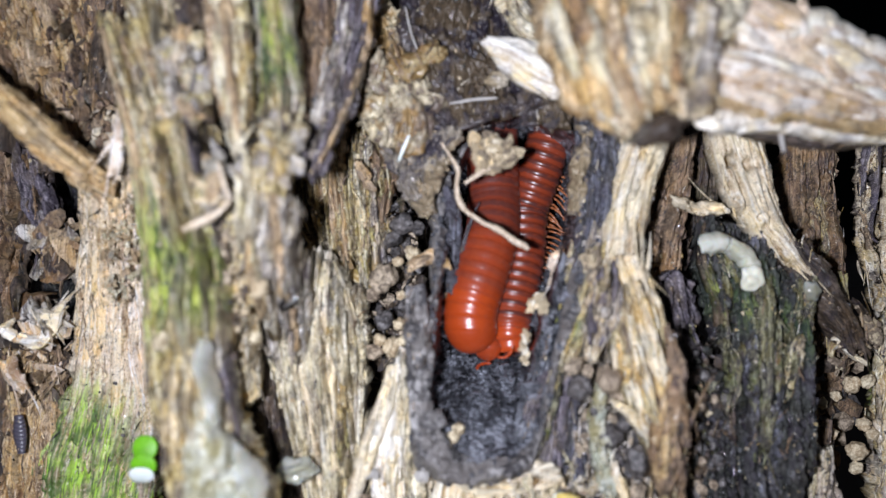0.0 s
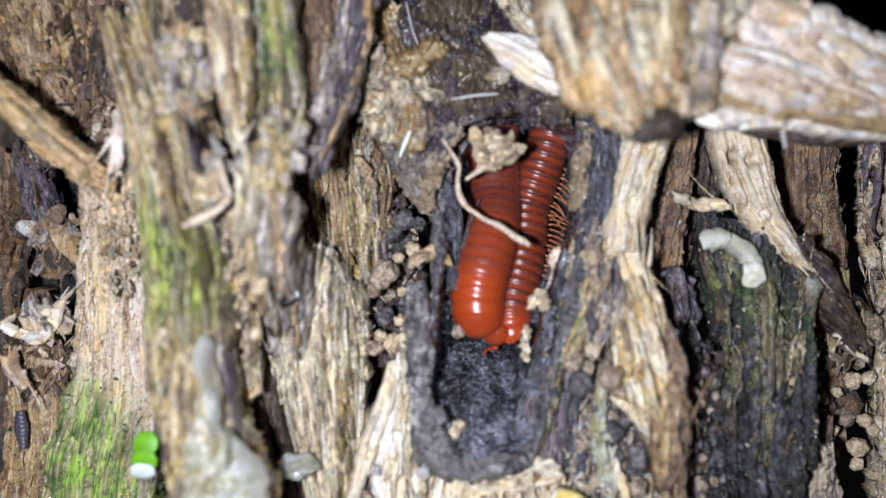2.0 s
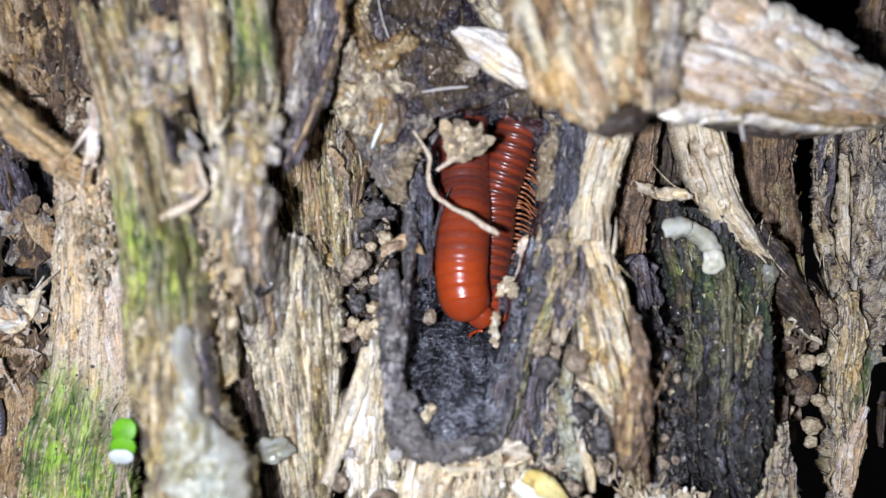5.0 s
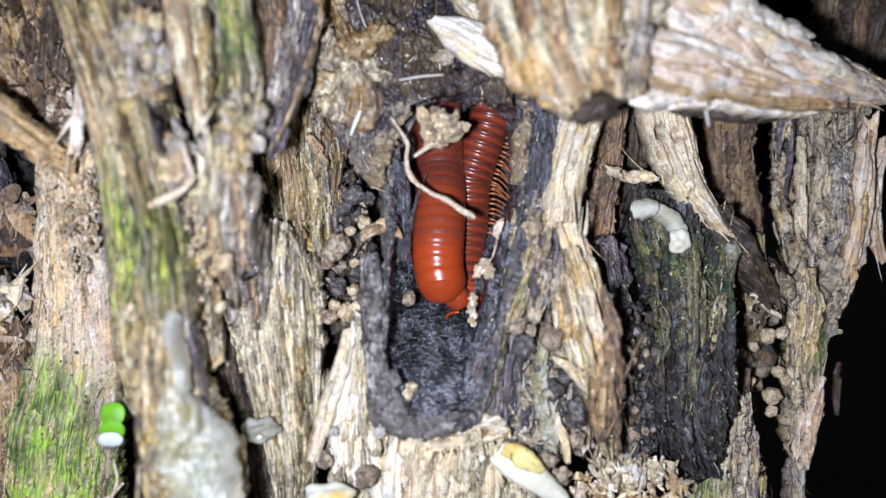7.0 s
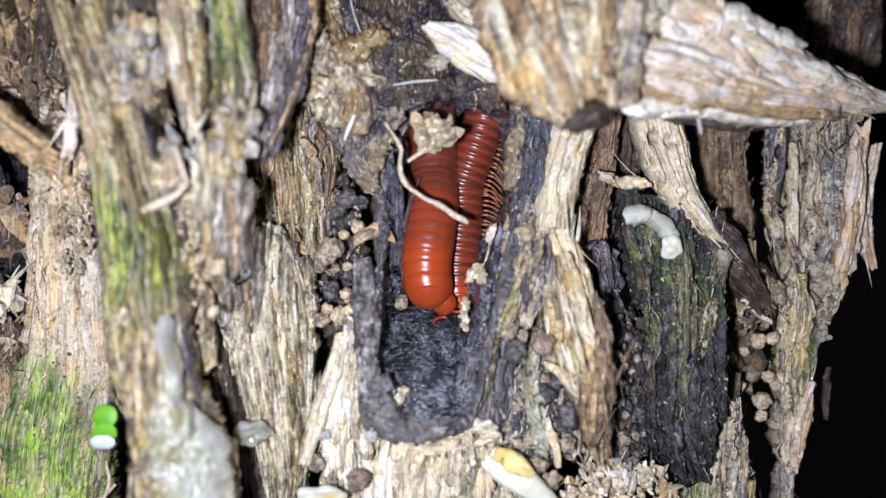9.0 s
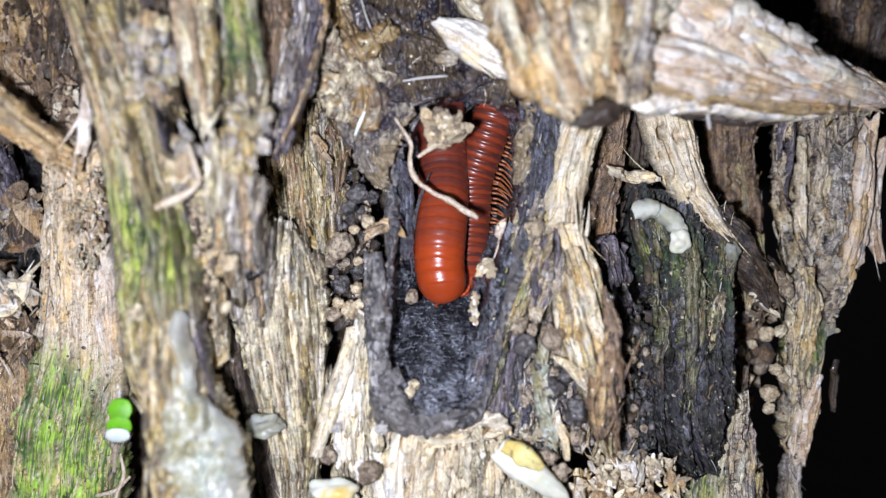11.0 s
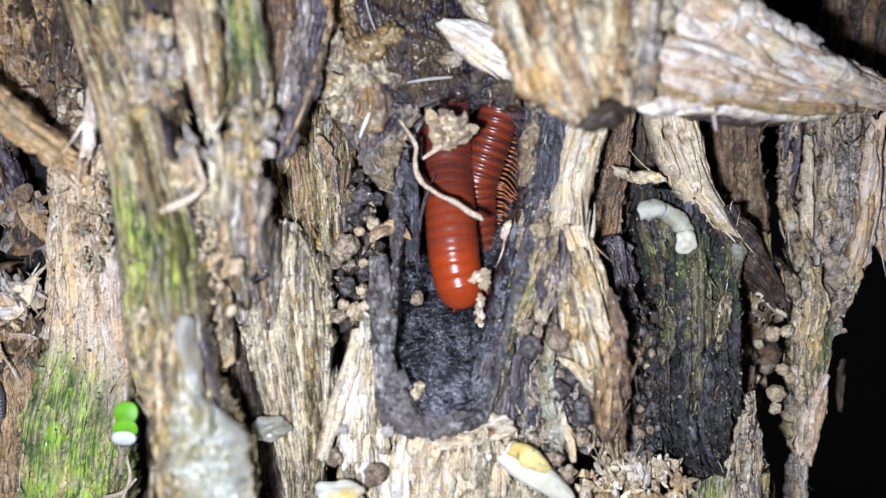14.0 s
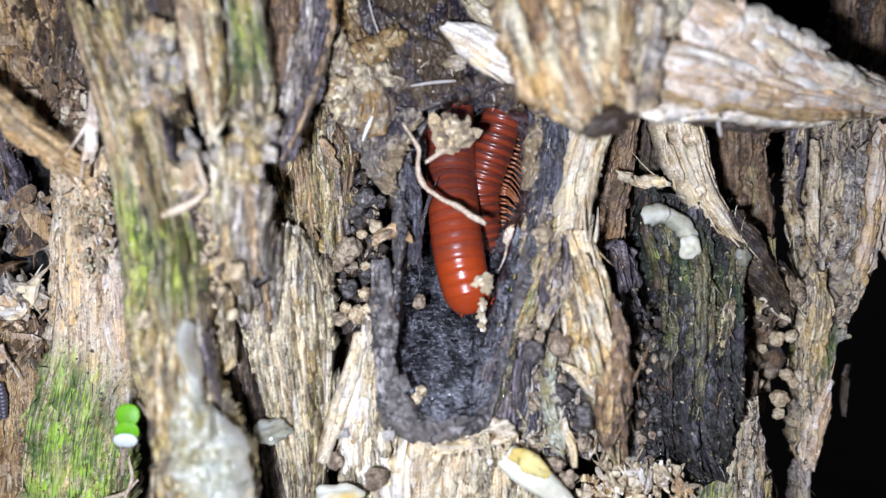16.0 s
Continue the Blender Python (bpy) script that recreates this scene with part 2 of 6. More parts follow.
def chitin(name, red, band, dark=0.55, rough=0.33):
    """Glossy ring of a millipede: the colour runs along the ring by the grain map (0 front, 1 rear)."""
    n = Nodes(name)
    uv = n.add("ShaderNodeUVMap")
    uv.uv_map = "grain"
    parts = n.add("ShaderNodeSeparateXYZ", Vector=uv.outputs[0])
    obj = n.add("ShaderNodeObjectInfo").outputs["Random"]
    place = n.add("ShaderNodeTexCoord").outputs["Object"]
    cloud = n.noise(place, 800.0, 4)
    along = n.math("ADD", parts.outputs["X"], n.math("MULTIPLY", n.math("SUBTRACT", cloud, 0.5), 0.5))
    stripe = n.math("MULTIPLY", n.step(along, 0.38, 0.52), n.math("SUBTRACT", 1.0, n.step(along, 0.66, 0.85)))
    patch = n.math("ADD", dark, n.math("MULTIPLY", n.math("SUBTRACT", obj, 0.5), 0.35), True)
    colour = n.mix(n.math("MULTIPLY", stripe, patch), red, band)
    colour = n.mix(n.math("MULTIPLY", n.step(cloud, 0.45, 0.75), 0.3), colour, (red[0] * 1.25, red[1] * 1.6, red[2] * 1.5))
    n.set(n.shader.inputs["Base Color"], colour)
    n.shader.inputs["Roughness"].default_value = rough
    n.shader.inputs["Specular IOR Level"].default_value = 0.6
    fine = n.noise(n.scaled(uv.outputs[0], (9, 14, 1)), 1.0, 4)
    b = n.add("ShaderNodeBump", Strength=0.4, Distance=0.00006, Height=fine)
    n.set(n.shader.inputs["Normal"], b.outputs[0])
    return n.mat


M = {
    "tan": wood("tan_wood", (0.78, 0.60, 0.40), (0.50, 0.35, 0.20), (0.15, 0.09, 0.05), stain=0.35, mould=0.35, cold=0.1, rot=0.45),
    "cream": wood("cream_wood", (0.96, 0.90, 0.71), (0.70, 0.60, 0.40), (0.20, 0.145, 0.085), stain=0.3, ochre=0.25, mould=0.5, rot=0.5, algae=0.25, lines=0.30),
    "bone": wood("clean_pale_wood", (0.98, 0.92, 0.76), (0.82, 0.69, 0.48), (0.36, 0.24, 0.13), stain=0.3, spots=0.4, mould=0.2, cold=0.1, ochre=0.35, rot=0.3, lines=0.18),
    "white": wood("white_wood", (0.98, 0.96, 0.91), (0.94, 0.87, 0.75), (0.52, 0.40, 0.27), stain=0.1, spots=0.3, mould=0.06, rot=0.25, gold=0.2, algae=0.0, lines=0.12),
    "olive": wood("olive_wood", (0.88, 0.79, 0.54), (0.43, 0.32, 0.14), (0.075, 0.05, 0.03), stain=0.4, wet=0.66, green=(0.22, 0.25, 0.06), mould=0.4, gold=0.35, algae=0.35, highlight=0.6, rot=0.72),
    "grey": wood("grey_wet_wood", (0.88, 0.83, 0.72), (0.47, 0.40, 0.33), (0.075, 0.055, 0.06), stain=0.45, wet=0.7, mould=0.5, algae=0.2),
    "brown": wood("brown_wood", (0.50, 0.35, 0.21), (0.27, 0.17, 0.10), (0.06, 0.038, 0.028), stain=0.5, mould=0.6, cold=0.1),
    "orange": wood("orange_wood", (0.90, 0.72, 0.46), (0.55, 0.36, 0.15), (0.17, 0.09, 0.05), stain=0.4, mould=0.35, cold=0.15, ochre=0.4, rot=0.4, lines=0.30),
    "pink": wood("pinkish_wood", (0.98, 0.92, 0.84), (0.86, 0.68, 0.50), (0.42, 0.25, 0.13), stain=0.45, mould=0.12, spots=0.45, cold=0.12, ochre=0.5, rot=0.25, highlight=0.7, algae=0.0, lines=0.15),
    "cane": wood("stained_pale_wood", (0.98, 0.92, 0.72), (0.70, 0.53, 0.27), (0.13, 0.08, 0.04), stain=0.7, spots=0.5, mould=0.45, cold=0.1, ochre=0.5, rot=0.45, gold=0.3, lines=0.30),
    "charwood": wood("charred_wood", (0.32, 0.32, 0.36), (0.085, 0.085, 0.10), (0.012, 0.012, 0.017), stain=0.5, wet=0.5, bump=0.9, gold=0.0, algae=0.05),
    "plum": wood("purple_stained_wood", (0.46, 0.40, 0.42), (0.15, 0.125, 0.15), (0.03, 0.024, 0.035), stain=0.5, wet=0.5, bump=0.9, gold=0.1, algae=0.1),
    # Blackened mossy wood; also the painted shadow deep in the side hollow.
    "black": wood("blackened_mossy_wood_and_shade", (0.14, 0.14, 0.115), (0.020, 0.021, 0.020), (0.006, 0.006, 0.007), stain=0.55, cold=0.2, ochre=0.2, wet=0.78, bump=1.0, green=(0.05, 0.07, 0.03), gold=0.05),
    "blackmoss": wood("olive_black_wet_wood", (0.56, 0.53, 0.33), (0.13, 0.12, 0.06), (0.012, 0.012, 0.009), stain=0.55, wet=0.8, bump=1.0, green=(0.12, 0.15, 0.04), gold=0.15, algae=0.5, mould=0.8, rot=0.75),
    "weathered": wood("weathered_wood", (0.97, 0.88, 0.71), (0.64, 0.51, 0.34), (0.08, 0.055, 0.06), stain=0.25, spots=0.9, mould=0.45, cold=0.3, bump=1.0, rot=0.75, gold=0.3),
    # Dark brown wood; in gaps and hollows the colour also stands for shade.
    "dusk": wood("dark_wood_and_shade", (0.22, 0.155, 0.10), (0.085, 0.058, 0.04), (0.02, 0.015, 0.012), stain=0.5, cold=0.1, gold=0.1),
    "mossy": wood("mossy_tan_wood", (0.98, 0.88, 0.71), (0.86, 0.69, 0.48), (0.30, 0.19, 0.11), stain=0.2, mould=0.12, green=(0.17, 0.28, 0.03), cold=0.05, wet=0.6, rot=0.3, lines=0.25),
    "char": crumbly("charred_lining", (0.34, 0.35, 0.39), (0.010, 0.010, 0.013), 0.36, 2200.0, 1.0, 0.00012, gloss=0.9),
    "lip": crumbly("grey_charred_lip", (0.43, 0.405, 0.385), (0.045, 0.042, 0.044), 0.6, 1500.0, 1.0, 0.00014, 0.55, gloss=0.25, third=(0.20, 0.18, 0.165)),
    "crust": crumbly("dark_crust", (0.150, 0.122, 0.105), (0.020, 0.016, 0.024), 0.40, 900.0, 1.0, 0.00016, 0.7, gloss=0.8, third=(0.12, 0.085, 0.045)),
    "tancrust": crumbly("tan_crust", (0.84, 0.74, 0.50), (0.12, 0.09, 0.07), 0.42, 620.0, 1.0, 0.00016, 0.35, gloss=0.8, third=(0.42, 0.25, 0.07)),
    "greycrust": crumbly("grey_tan_crust", (0.52, 0.45, 0.34), (0.045, 0.038, 0.048), 0.45, 640.0, 1.0, 0.00014, 0.5, gloss=0.6, third=(0.34, 0.26, 0.15)),
    "palecrust": crumbly("pale_mouldy_crust", (0.60, 0.61, 0.54), (0.26, 0.235, 0.12), 0.35, 620.0, 0.9, 0.00014, 0.4, 0.9, third=(0.36, 0.40, 0.34)),
    "frass": crumbly("brown_frass", (0.56, 0.45, 0.32), (0.12, 0.088, 0.06), 0.75, 3600.0, 1.0, 0.00010, 0.2),
    "palefrass": crumbly("pale_frass", (0.82, 0.71, 0.49), (0.36, 0.27, 0.16), 0.75, 3600.0, 1.0, 0.00010, 0.2),
    "darkfrass": crumbly("dark_frass", (0.20, 0.18, 0.17), (0.025, 0.022, 0.022), 0.5, 3600.0, 1.0, 0.00010, 0.3, 0.5),
    "jelly": waxy("whitish_jelly", (0.76, 0.77, 0.70), (0.55, 0.54, 0.42), 0.14, 0.3, 420.0, clear=0.6),
    "milky": waxy("milky_jelly", (0.80, 0.80, 0.70), (0.62, 0.61, 0.46), 0.18, 0.4, 420.0, clear=0.25),
    "wax": waxy("yellow_white_wax", (0.76, 0.76, 0.64), (0.70, 0.50, 0.12), 0.35, 0.3, 130.0, low=0.45),
    "ivory": waxy("ivory_wax", (0.80, 0.79, 0.67), (0.72, 0.70, 0.55), 0.35, 0.3),
    "amber": waxy("yellow_wax", (0.80, 0.68, 0.30), (0.74, 0.56, 0.18), 0.35, 0.3),
    "resin": waxy("amber_rot", (0.24, 0.15, 0.06), (0.46, 0.36, 0.20), 0.22, 0.25, 500.0, low=0.45),
    "root": waxy("pale_root", (0.74, 0.62, 0.48), (0.50, 0.38, 0.26), 0.6, 0.0, 3000.0),
    "hair": waxy("white_fibre", (0.54, 0.51, 0.47), (0.42, 0.39, 0.36), 0.5, 0.0),
    "leaf": waxy("green_leaf", (0.16, 0.46, 0.015), (0.12, 0.36, 0.01), 0.45, 0.15),
    "water": waxy("water_film", (0.9, 0.92, 0.95), (0.9, 0.92, 0.95), 0.03, 0.0, clear=0.9),
    # White for glare painted on the leaf and the crust.
    "drop": waxy("white_glare", (0.86, 0.88, 0.84), (0.75, 0.80, 0.72), 0.35, 0.3),
    "bright": chitin("bright_red_chitin", (0.31, 0.044, 0.013), (0.17, 0.035, 0.020), 0.45, 0.33),
    "ring": chitin("red_chitin", (0.215, 0.037, 0.017), (0.075, 0.024, 0.022), 0.65, 0.36),
    "head": chitin("orange_chitin", (0.40, 0.052, 0.010), (0.24, 0.034, 0.012), 0.45, 0.28),
    "maroon": chitin("maroon_chitin", (0.25, 0.040, 0.015), (0.075, 0.022, 0.018), 0.8, 0.30),
    "slate": chitin("slate_chitin", (0.10, 0.085, 0.11), (0.03, 0.025, 0.035), 0.5),
    "leg": chitin("leg_chitin", (0.30, 0.095, 0.035), (0.16, 0.045, 0.02), 0.3),
}


# ---- large forms ----
def ground():
    n = Nodes("forest_soil")
    place = n.add("ShaderNodeTexCoord").outputs["Object"]
    n.set(n.shader.inputs["Base Color"], n.mix(n.noise(place, 14.0, 8), (0.02, 0.013, 0.008), (0.07, 0.045, 0.028)))
    n.shader.inputs["Roughness"].default_value = 0.9
    n.set(n.shader.inputs["Normal"], n.add("ShaderNodeBump", Strength=0.7, Distance=0.02, Height=n.noise(place, 40.0, 6)).outputs[0])
    me = bpy.data.meshes.new("ground")
    me.from_pydata([(-150, -150, 0), (150, -150, 0), (150, 150, 0), (-150, 150, 0)], [], [(0, 1, 2, 3)])
    me.materials.append(n.mat)
    tagged(new("ground", me), "dark forest soil under the stump at night", "ground", kind="structure")


def woods():
    """Black wall added all round to hide the world's fill light behind the stump."""
    n = Nodes("black_backdrop")
    place = n.add("ShaderNodeTexCoord").outputs["Object"]
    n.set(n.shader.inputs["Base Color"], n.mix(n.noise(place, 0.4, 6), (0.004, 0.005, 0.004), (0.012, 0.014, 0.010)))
    n.shader.inputs["Roughness"].default_value = 1.0
    steps = 64
    ring = [(60 * math.cos(2 * math.pi * k / steps), 60 * math.sin(2 * math.pi * k / steps)) for k in range(steps)]
    verts = [(x, y, -0.5) for x, y in ring] + [(x, y, 14 + 5 * soft_noise(k * 0.9, 0.5, 8)) for k, (x, y) in enumerate(ring)]
    me = bpy.data.meshes.new("backdrop")
    me.from_pydata(verts, [], [(k, (k + 1) % steps, steps + (k + 1) % steps, steps + k) for k in range(steps)])
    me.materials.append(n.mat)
    tagged(new("backdrop", me), "black wall added to hide the sky behind the stump", "woods", kind="structure")


def stump():
    """The decayed stump that carries all the splinters: a boxy round trunk, its front towards the lens."""
    cx, cy, rx, ry, power = -10.0, 30.9, 15.6, 17.2, 5.0
    theta = np.concatenate([np.linspace(-0.5 * np.pi - 1.15, -0.5 * np.pi + 1.35, 560), np.linspace(-0.5 * np.pi + 1.40, 1.5 * np.pi - 1.20, 60)])
    z = np.concatenate([np.linspace(-30, -6, 30), np.linspace(-5.9, 5.9, 230), np.linspace(6, 22, 20)])
    c, s = np.cos(theta), np.sin(theta)
    k = (np.abs(c) ** power + np.abs(s) ** power) ** (-1 / power)
    x0, y0 = cx + rx * c * k, cy + ry * s * k
    around = np.concatenate([[0], np.cumsum(np.hypot(np.diff(x0), np.diff(y0)))])
    A, Z = np.meshgrid(around, z)
    bumps = 0.9 * (rough_noise(A * 0.55, Z * 0.10, 3) - 0.5) + 0.5 * (rough_noise(A * 2.5, Z * 0.35, 5) - 0.5)
    bumps += 0.10 * (rough_noise(A * 11, Z * 1.2, 9) - 0.5)
    nx, ny = c * np.abs(c), s * np.abs(s)
    m = np.hypot(nx, ny)
    X, Y = x0[None] + bumps * (nx / m)[None], y0[None] + bumps * (ny / m)[None]
    verts = np.stack([X, Y, Z], -1).reshape(-1, 3)
    faces = strip_faces(len(z), len(theta))
    top = len(z) * len(theta)
    verts = np.vstack([verts, [[cx, cy, 21.0]]])
    base = (len(z) - 1) * len(theta)
    faces += [(base + i, base + (i + 1) % len(theta), top) for i in range(len(theta))]
    uv = np.vstack([np.stack([Z, A], -1).reshape(-1, 2), [[0, 0]]])
    # The dark material puts shade into the gaps between the splinters.
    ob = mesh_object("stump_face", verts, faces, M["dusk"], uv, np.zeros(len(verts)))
    tagged(ob, "dark rotten fibrous stump standing in the soil", "stump", kind="structure")


def sliver(label, spine, mat, thick=0.4, seed=1, rough=0.05, crack=0.06, lump=0.05, ragged=0.25, edge=0.25, slope=0.0,
           moss=None, name="wood_splinter", category="wood splinter", flat=0.45, grain=1.0, fine=1.0, bow=0.0, loose=None, pits=0.10, strips=(), parent=None, holes=()):
    """A torn strip of wood. spine: rows (x, y, z, width) along its front; slope: depth gained across the width."""
    length = spline(spine, 8)[1]
    widest = max(p[3] for p in spine)
    nu = int(min(330, max(16, length * 50 * fine)))
    nv = int(min(150, max(14, widest * 76 * fine)))
    path, length = spline(spine, nu)
    centre, width = path[:, :3], np.maximum(path[:, 3], 0.02)
    tangent = np.gradient(centre, axis=0)
    tangent /= np.linalg.norm(tangent, axis=1)[:, None]
    across = np.cross(tangent, np.array([0, 1.0, 0]))
    across /= np.linalg.norm(across, axis=1)[:, None]
    flip = np.sign(np.sum(across * np.array([1.0, 0, -0.3]), 1))[:, None]
    across = across * np.where(flip == 0, 1, flip)
    out = np.cross(across, tangent)
    out *= -np.sign(out[:, 1:2])
    l = np.linspace(0, length, nu)[:, None]
    v = np.linspace(-1, 1, nv)[None, :]
    left = 1 + edge * (2 * rough_noise(l * 2.2, 0.5, seed + 11) - 1) + 0.9 * edge * (2 * rough_noise(l * 8, 3.5, seed + 12, 3) - 1)
    right = 1 + edge * (2 * rough_noise(l * 2.2, 7.5, seed + 13) - 1) + 0.9 * edge * (2 * rough_noise(l * 8, 9.5, seed + 14, 3) - 1)
    a = v * width[:, None] / 2 * np.where(v < 0, left, right)
    warp = a + 0.07 * (soft_noise(l * 0.7, a * 0.5, seed + 2) - 0.5)
    g, e = grain, (13.0 if mat in ("crust", "tancrust", "greycrust", "palecrust", "char", "lip") else 1.0)
    granular = {"black": 1.7, "charwood": 1.6, "olive": 1.1, "grey": 1.2, "crust": 1.6, "tancrust": 1.8, "weathered": 1.6, "pink": 0.35, "bone": 0.4, "white": 0.4, "cream": 0.6}.get(mat, 0.8)
    wave = soft_noise(warp * 4.5 * g, l * 0.28 * e, seed) + 0.6 * soft_noise(warp * 13 * g, l * 0.6 * e, seed + 3)
    plate = wave * 6
    plate = (np.floor(plate) + np.clip((plate - np.floor(plate) - 0.5) * 6 + 0.5, 0, 1)) / 6      # split layers with sharp steps
    plate = 0.4 * plate + 0.6 * wave
    h = rough * (1.5 * (plate - 0.75) + 0.9 * (soft_noise(warp * 26 * g, l * 0.9 * e, seed + 4) - 0.5) + 0.6 * (soft_noise(warp * 46 * g, l * 2.2 * e, seed + 7) - 0.5))
    h = h + lump * 1.6 * (rough_noise(warp * 2.3, l * 1.6, seed + 5, 4) - 0.5)
    cut = soft_noise(warp * 4.2 * g, l * 0.42, seed + 6) + 0.12 * (soft_noise(warp * 10, l * 7, seed + 16) - 0.5)
    h = h - 1.5 * crack * np.exp(-((cut - 0.5) / 0.05) ** 2) - 0.8 * crack * np.exp(-((soft_noise(warp * 10 * g, l * 0.8, seed + 8) - 0.5) / 0.06) ** 2)
    gaps = np.clip((rough_noise(warp * 1.2, l * 0.5, seed + 61) - 0.40) * 6, 0, 1) * np.clip(width[:, None] * 2.5, 0, 1)
    h = h - 2.4 * crack * gaps * np.exp(-((soft_noise(warp * 6.5 * g + 0.4 * soft_noise(l * 2.0, 0.3, seed + 62), l * 0.25, seed + 60) - 0.5) / 0.045) ** 2)      # deep splits between fibres
    pit = rough_noise(warp * 9, l * 2.6, seed + 9, 4)
    h = h - pits * np.clip((pit - 0.58) * 16, 0, 1) + granular * rough * (rough_noise(warp * 16, l * 14, seed + 10, 3) - 0.5)
    crumb = {"crust": 0.12, "lip": 0.10, "greycrust": 0.15, "tancrust": 0.15, "palecrust": 0.15, "tan": 0.07, "olive": 0.08, "brown": 0.08, "dusk": 0.09, "grey": 0.08, "black": 0.09, "charwood": 0.08, "weathered": 0.05, "orange": 0.05}.get(mat, 0.02)
    where = 1.0 if e > 1 or mat in ("black", "charwood") else np.clip((rough_noise(warp * 1.3, l * 0.8, seed + 40) - 0.47) * 7, 0, 1)
    h = h + crumb * where * ((0.5 - cells(warp * 6.5, l * 5.5, seed + 41)) + 0.6 * (0.5 - cells(warp * 14, l * 12, seed + 42)) + (0.9 * (0.5 - cells(warp * 2.8, l * 2.6, seed + 43)) if e > 1 else 0.0))
    for (hx, _, hz), radius, deep in holes:
        far = np.hypot(centre[:, None, 0] + a * across[:, None, 0] - hx, (centre[:, None, 2] + a * across[:, None, 2] - hz) * 0.75) / radius
        h = h - deep * np.exp(-far ** 4)
    crown = (1 - np.abs(v) ** 2.6) ** flat - 1
    ends = np.minimum(1, np.minimum(l, length - l) / (0.35 * min(1.0, length)) + 0.25)
    depth = crown * thick * ends + h - slope * a + bow * v * v
    shift = ragged * ((soft_noise(warp * 7, 1.5, seed + 21) - 0.5) + 0.6 * (soft_noise(warp * 19, 2.5, seed + 22) - 0.5)) * np.maximum(0, 1 - l / (0.45 * length + 0.2))
    shift = shift + ragged * ((soft_noise(warp * 7, 4.5, seed + 23) - 0.5) + 0.6 * (soft_noise(warp * 19, 6.5, seed + 24) - 0.5)) * np.maximum(0, 1 - (length - l) / (0.45 * length + 0.2))
    front = centre[:, None] + a[..., None] * across[:, None] + depth[..., None] * out[:, None] + shift[..., None] * tangent[:, None]
    back = []
    for q in (0.85, 0.0, -0.85):
        col = int(round((q + 1) / 2 * (nv - 1)))
        back.append(front[:, col] - (depth[:, col] + (1.25 + 0.2 * (q == 0)) * thick * ends[:, 0])[:, None] * out)
    verts = np.concatenate([front, np.stack(back, 1)], 1)
    cols = nv + 3
    uvs = np.stack([np.broadcast_to(l, (nu, cols)), np.concatenate([warp, np.broadcast_to(warp[:, -1:], (nu, 3)) + 0.2], 1)], -1)
    verts, uvs = verts.reshape(-1, 3), uvs.reshape(-1, 2)
    faces = strip_faces(nu, cols)
    n0 = len(verts)
    first, last = verts[:cols].mean(0), verts[-cols:].mean(0)
    verts = np.vstack([verts, [first, last]])
    uvs = np.vstack([uvs, [[0, 0]], [[length, 0]]])
    faces += [(n0, (j + 1) % cols, j) for j in range(cols)]
    faces += [(n0 + 1, n0 - cols + j, n0 - cols + (j + 1) % cols) for j in range(cols)]
    amount = np.zeros(len(verts))
    if moss is not None:
        for x, z, r in moss:
            d = np.hypot(verts[:, 0] - x, verts[:, 2] - z) / r
            amount = np.maximum(amount, np.clip(1.6 * (1 - d), 0, 1))
    if parent is not None:
        base = (np.array(parent.location) - np.array([0, 0, EYE])) / CM
        ob = mesh_object(name, verts, faces, M[mat], uvs, amount, centre=base)
        ob.parent, ob.location = parent, (0, 0, 0)
        return ob
    ob = mesh_object(name, verts, faces, M[mat], uvs, amount)
    rng = random.Random(seed * 13 + 1)
    if strips:
        count, mats = strips[0], strips[1]
        lift = strips[2] if len(strips) > 2 else 0.10
        for k in range(count):
            part = rng.uniform(0.35, 1.0)
            i0 = int(rng.uniform(0, 1 - part) * (nu - 1))
            if k % 3 == 0:
                i0 = 0
            i1 = min(nu - 1, i0 + max(6, int(part * (nu - 1))))
            lane = -0.44 + 0.88 * ((k * 0.618 + 0.31) % 1.0)
            drift = rng.uniform(-0.06, 0.06)
            rows = []
            steps = 6
            for m in range(steps):
                i = int(i0 + (i1 - i0) * m / (steps - 1))
                w = width[i] * rng.uniform(0.9, 1.1) * 1.7 / count * (1 if 0 < m < steps - 1 else 0.75) * rng.uniform(0.7, 1.3)
                j = min(nv - 1, max(0, int((lane + drift * m / steps + 0.5) * (nv - 1))))
                p = centre[i] + across[i] * (lane + drift * m / steps) * width[i] + out[i] * (float(depth[i, j]) * 0.7 + lift * rng.uniform(0.25, 1.0) * (1 if 0 < m < steps - 1 else 0.2))
                rows.append((*p, w))
            sliver("", rows, rng.choice(mats), thick * 0.45, seed * 50 + k, rough * 0.8, crack * 0.6, lump * 0.6, ragged=0.4, edge=0.35, moss=moss, holes=holes, name="strip", flat=0.6, grain=g, fine=fine, pits=pits * 0.6, parent=ob)
    if mat not in ("crust", "tancrust", "greycrust", "palecrust", "char", "lip"):
        shreds(ob, front, across, tangent, out, M[mat], seed, int(3 + 1.3 * length + 3 * widest) if loose is None else loose)
    else:
        nodules(ob, front, out, M[mat], seed, int(4 + 4 * length * widest / 3) if loose is None else loose)
    return tagged(ob, label, category, group="splinters of the stump")


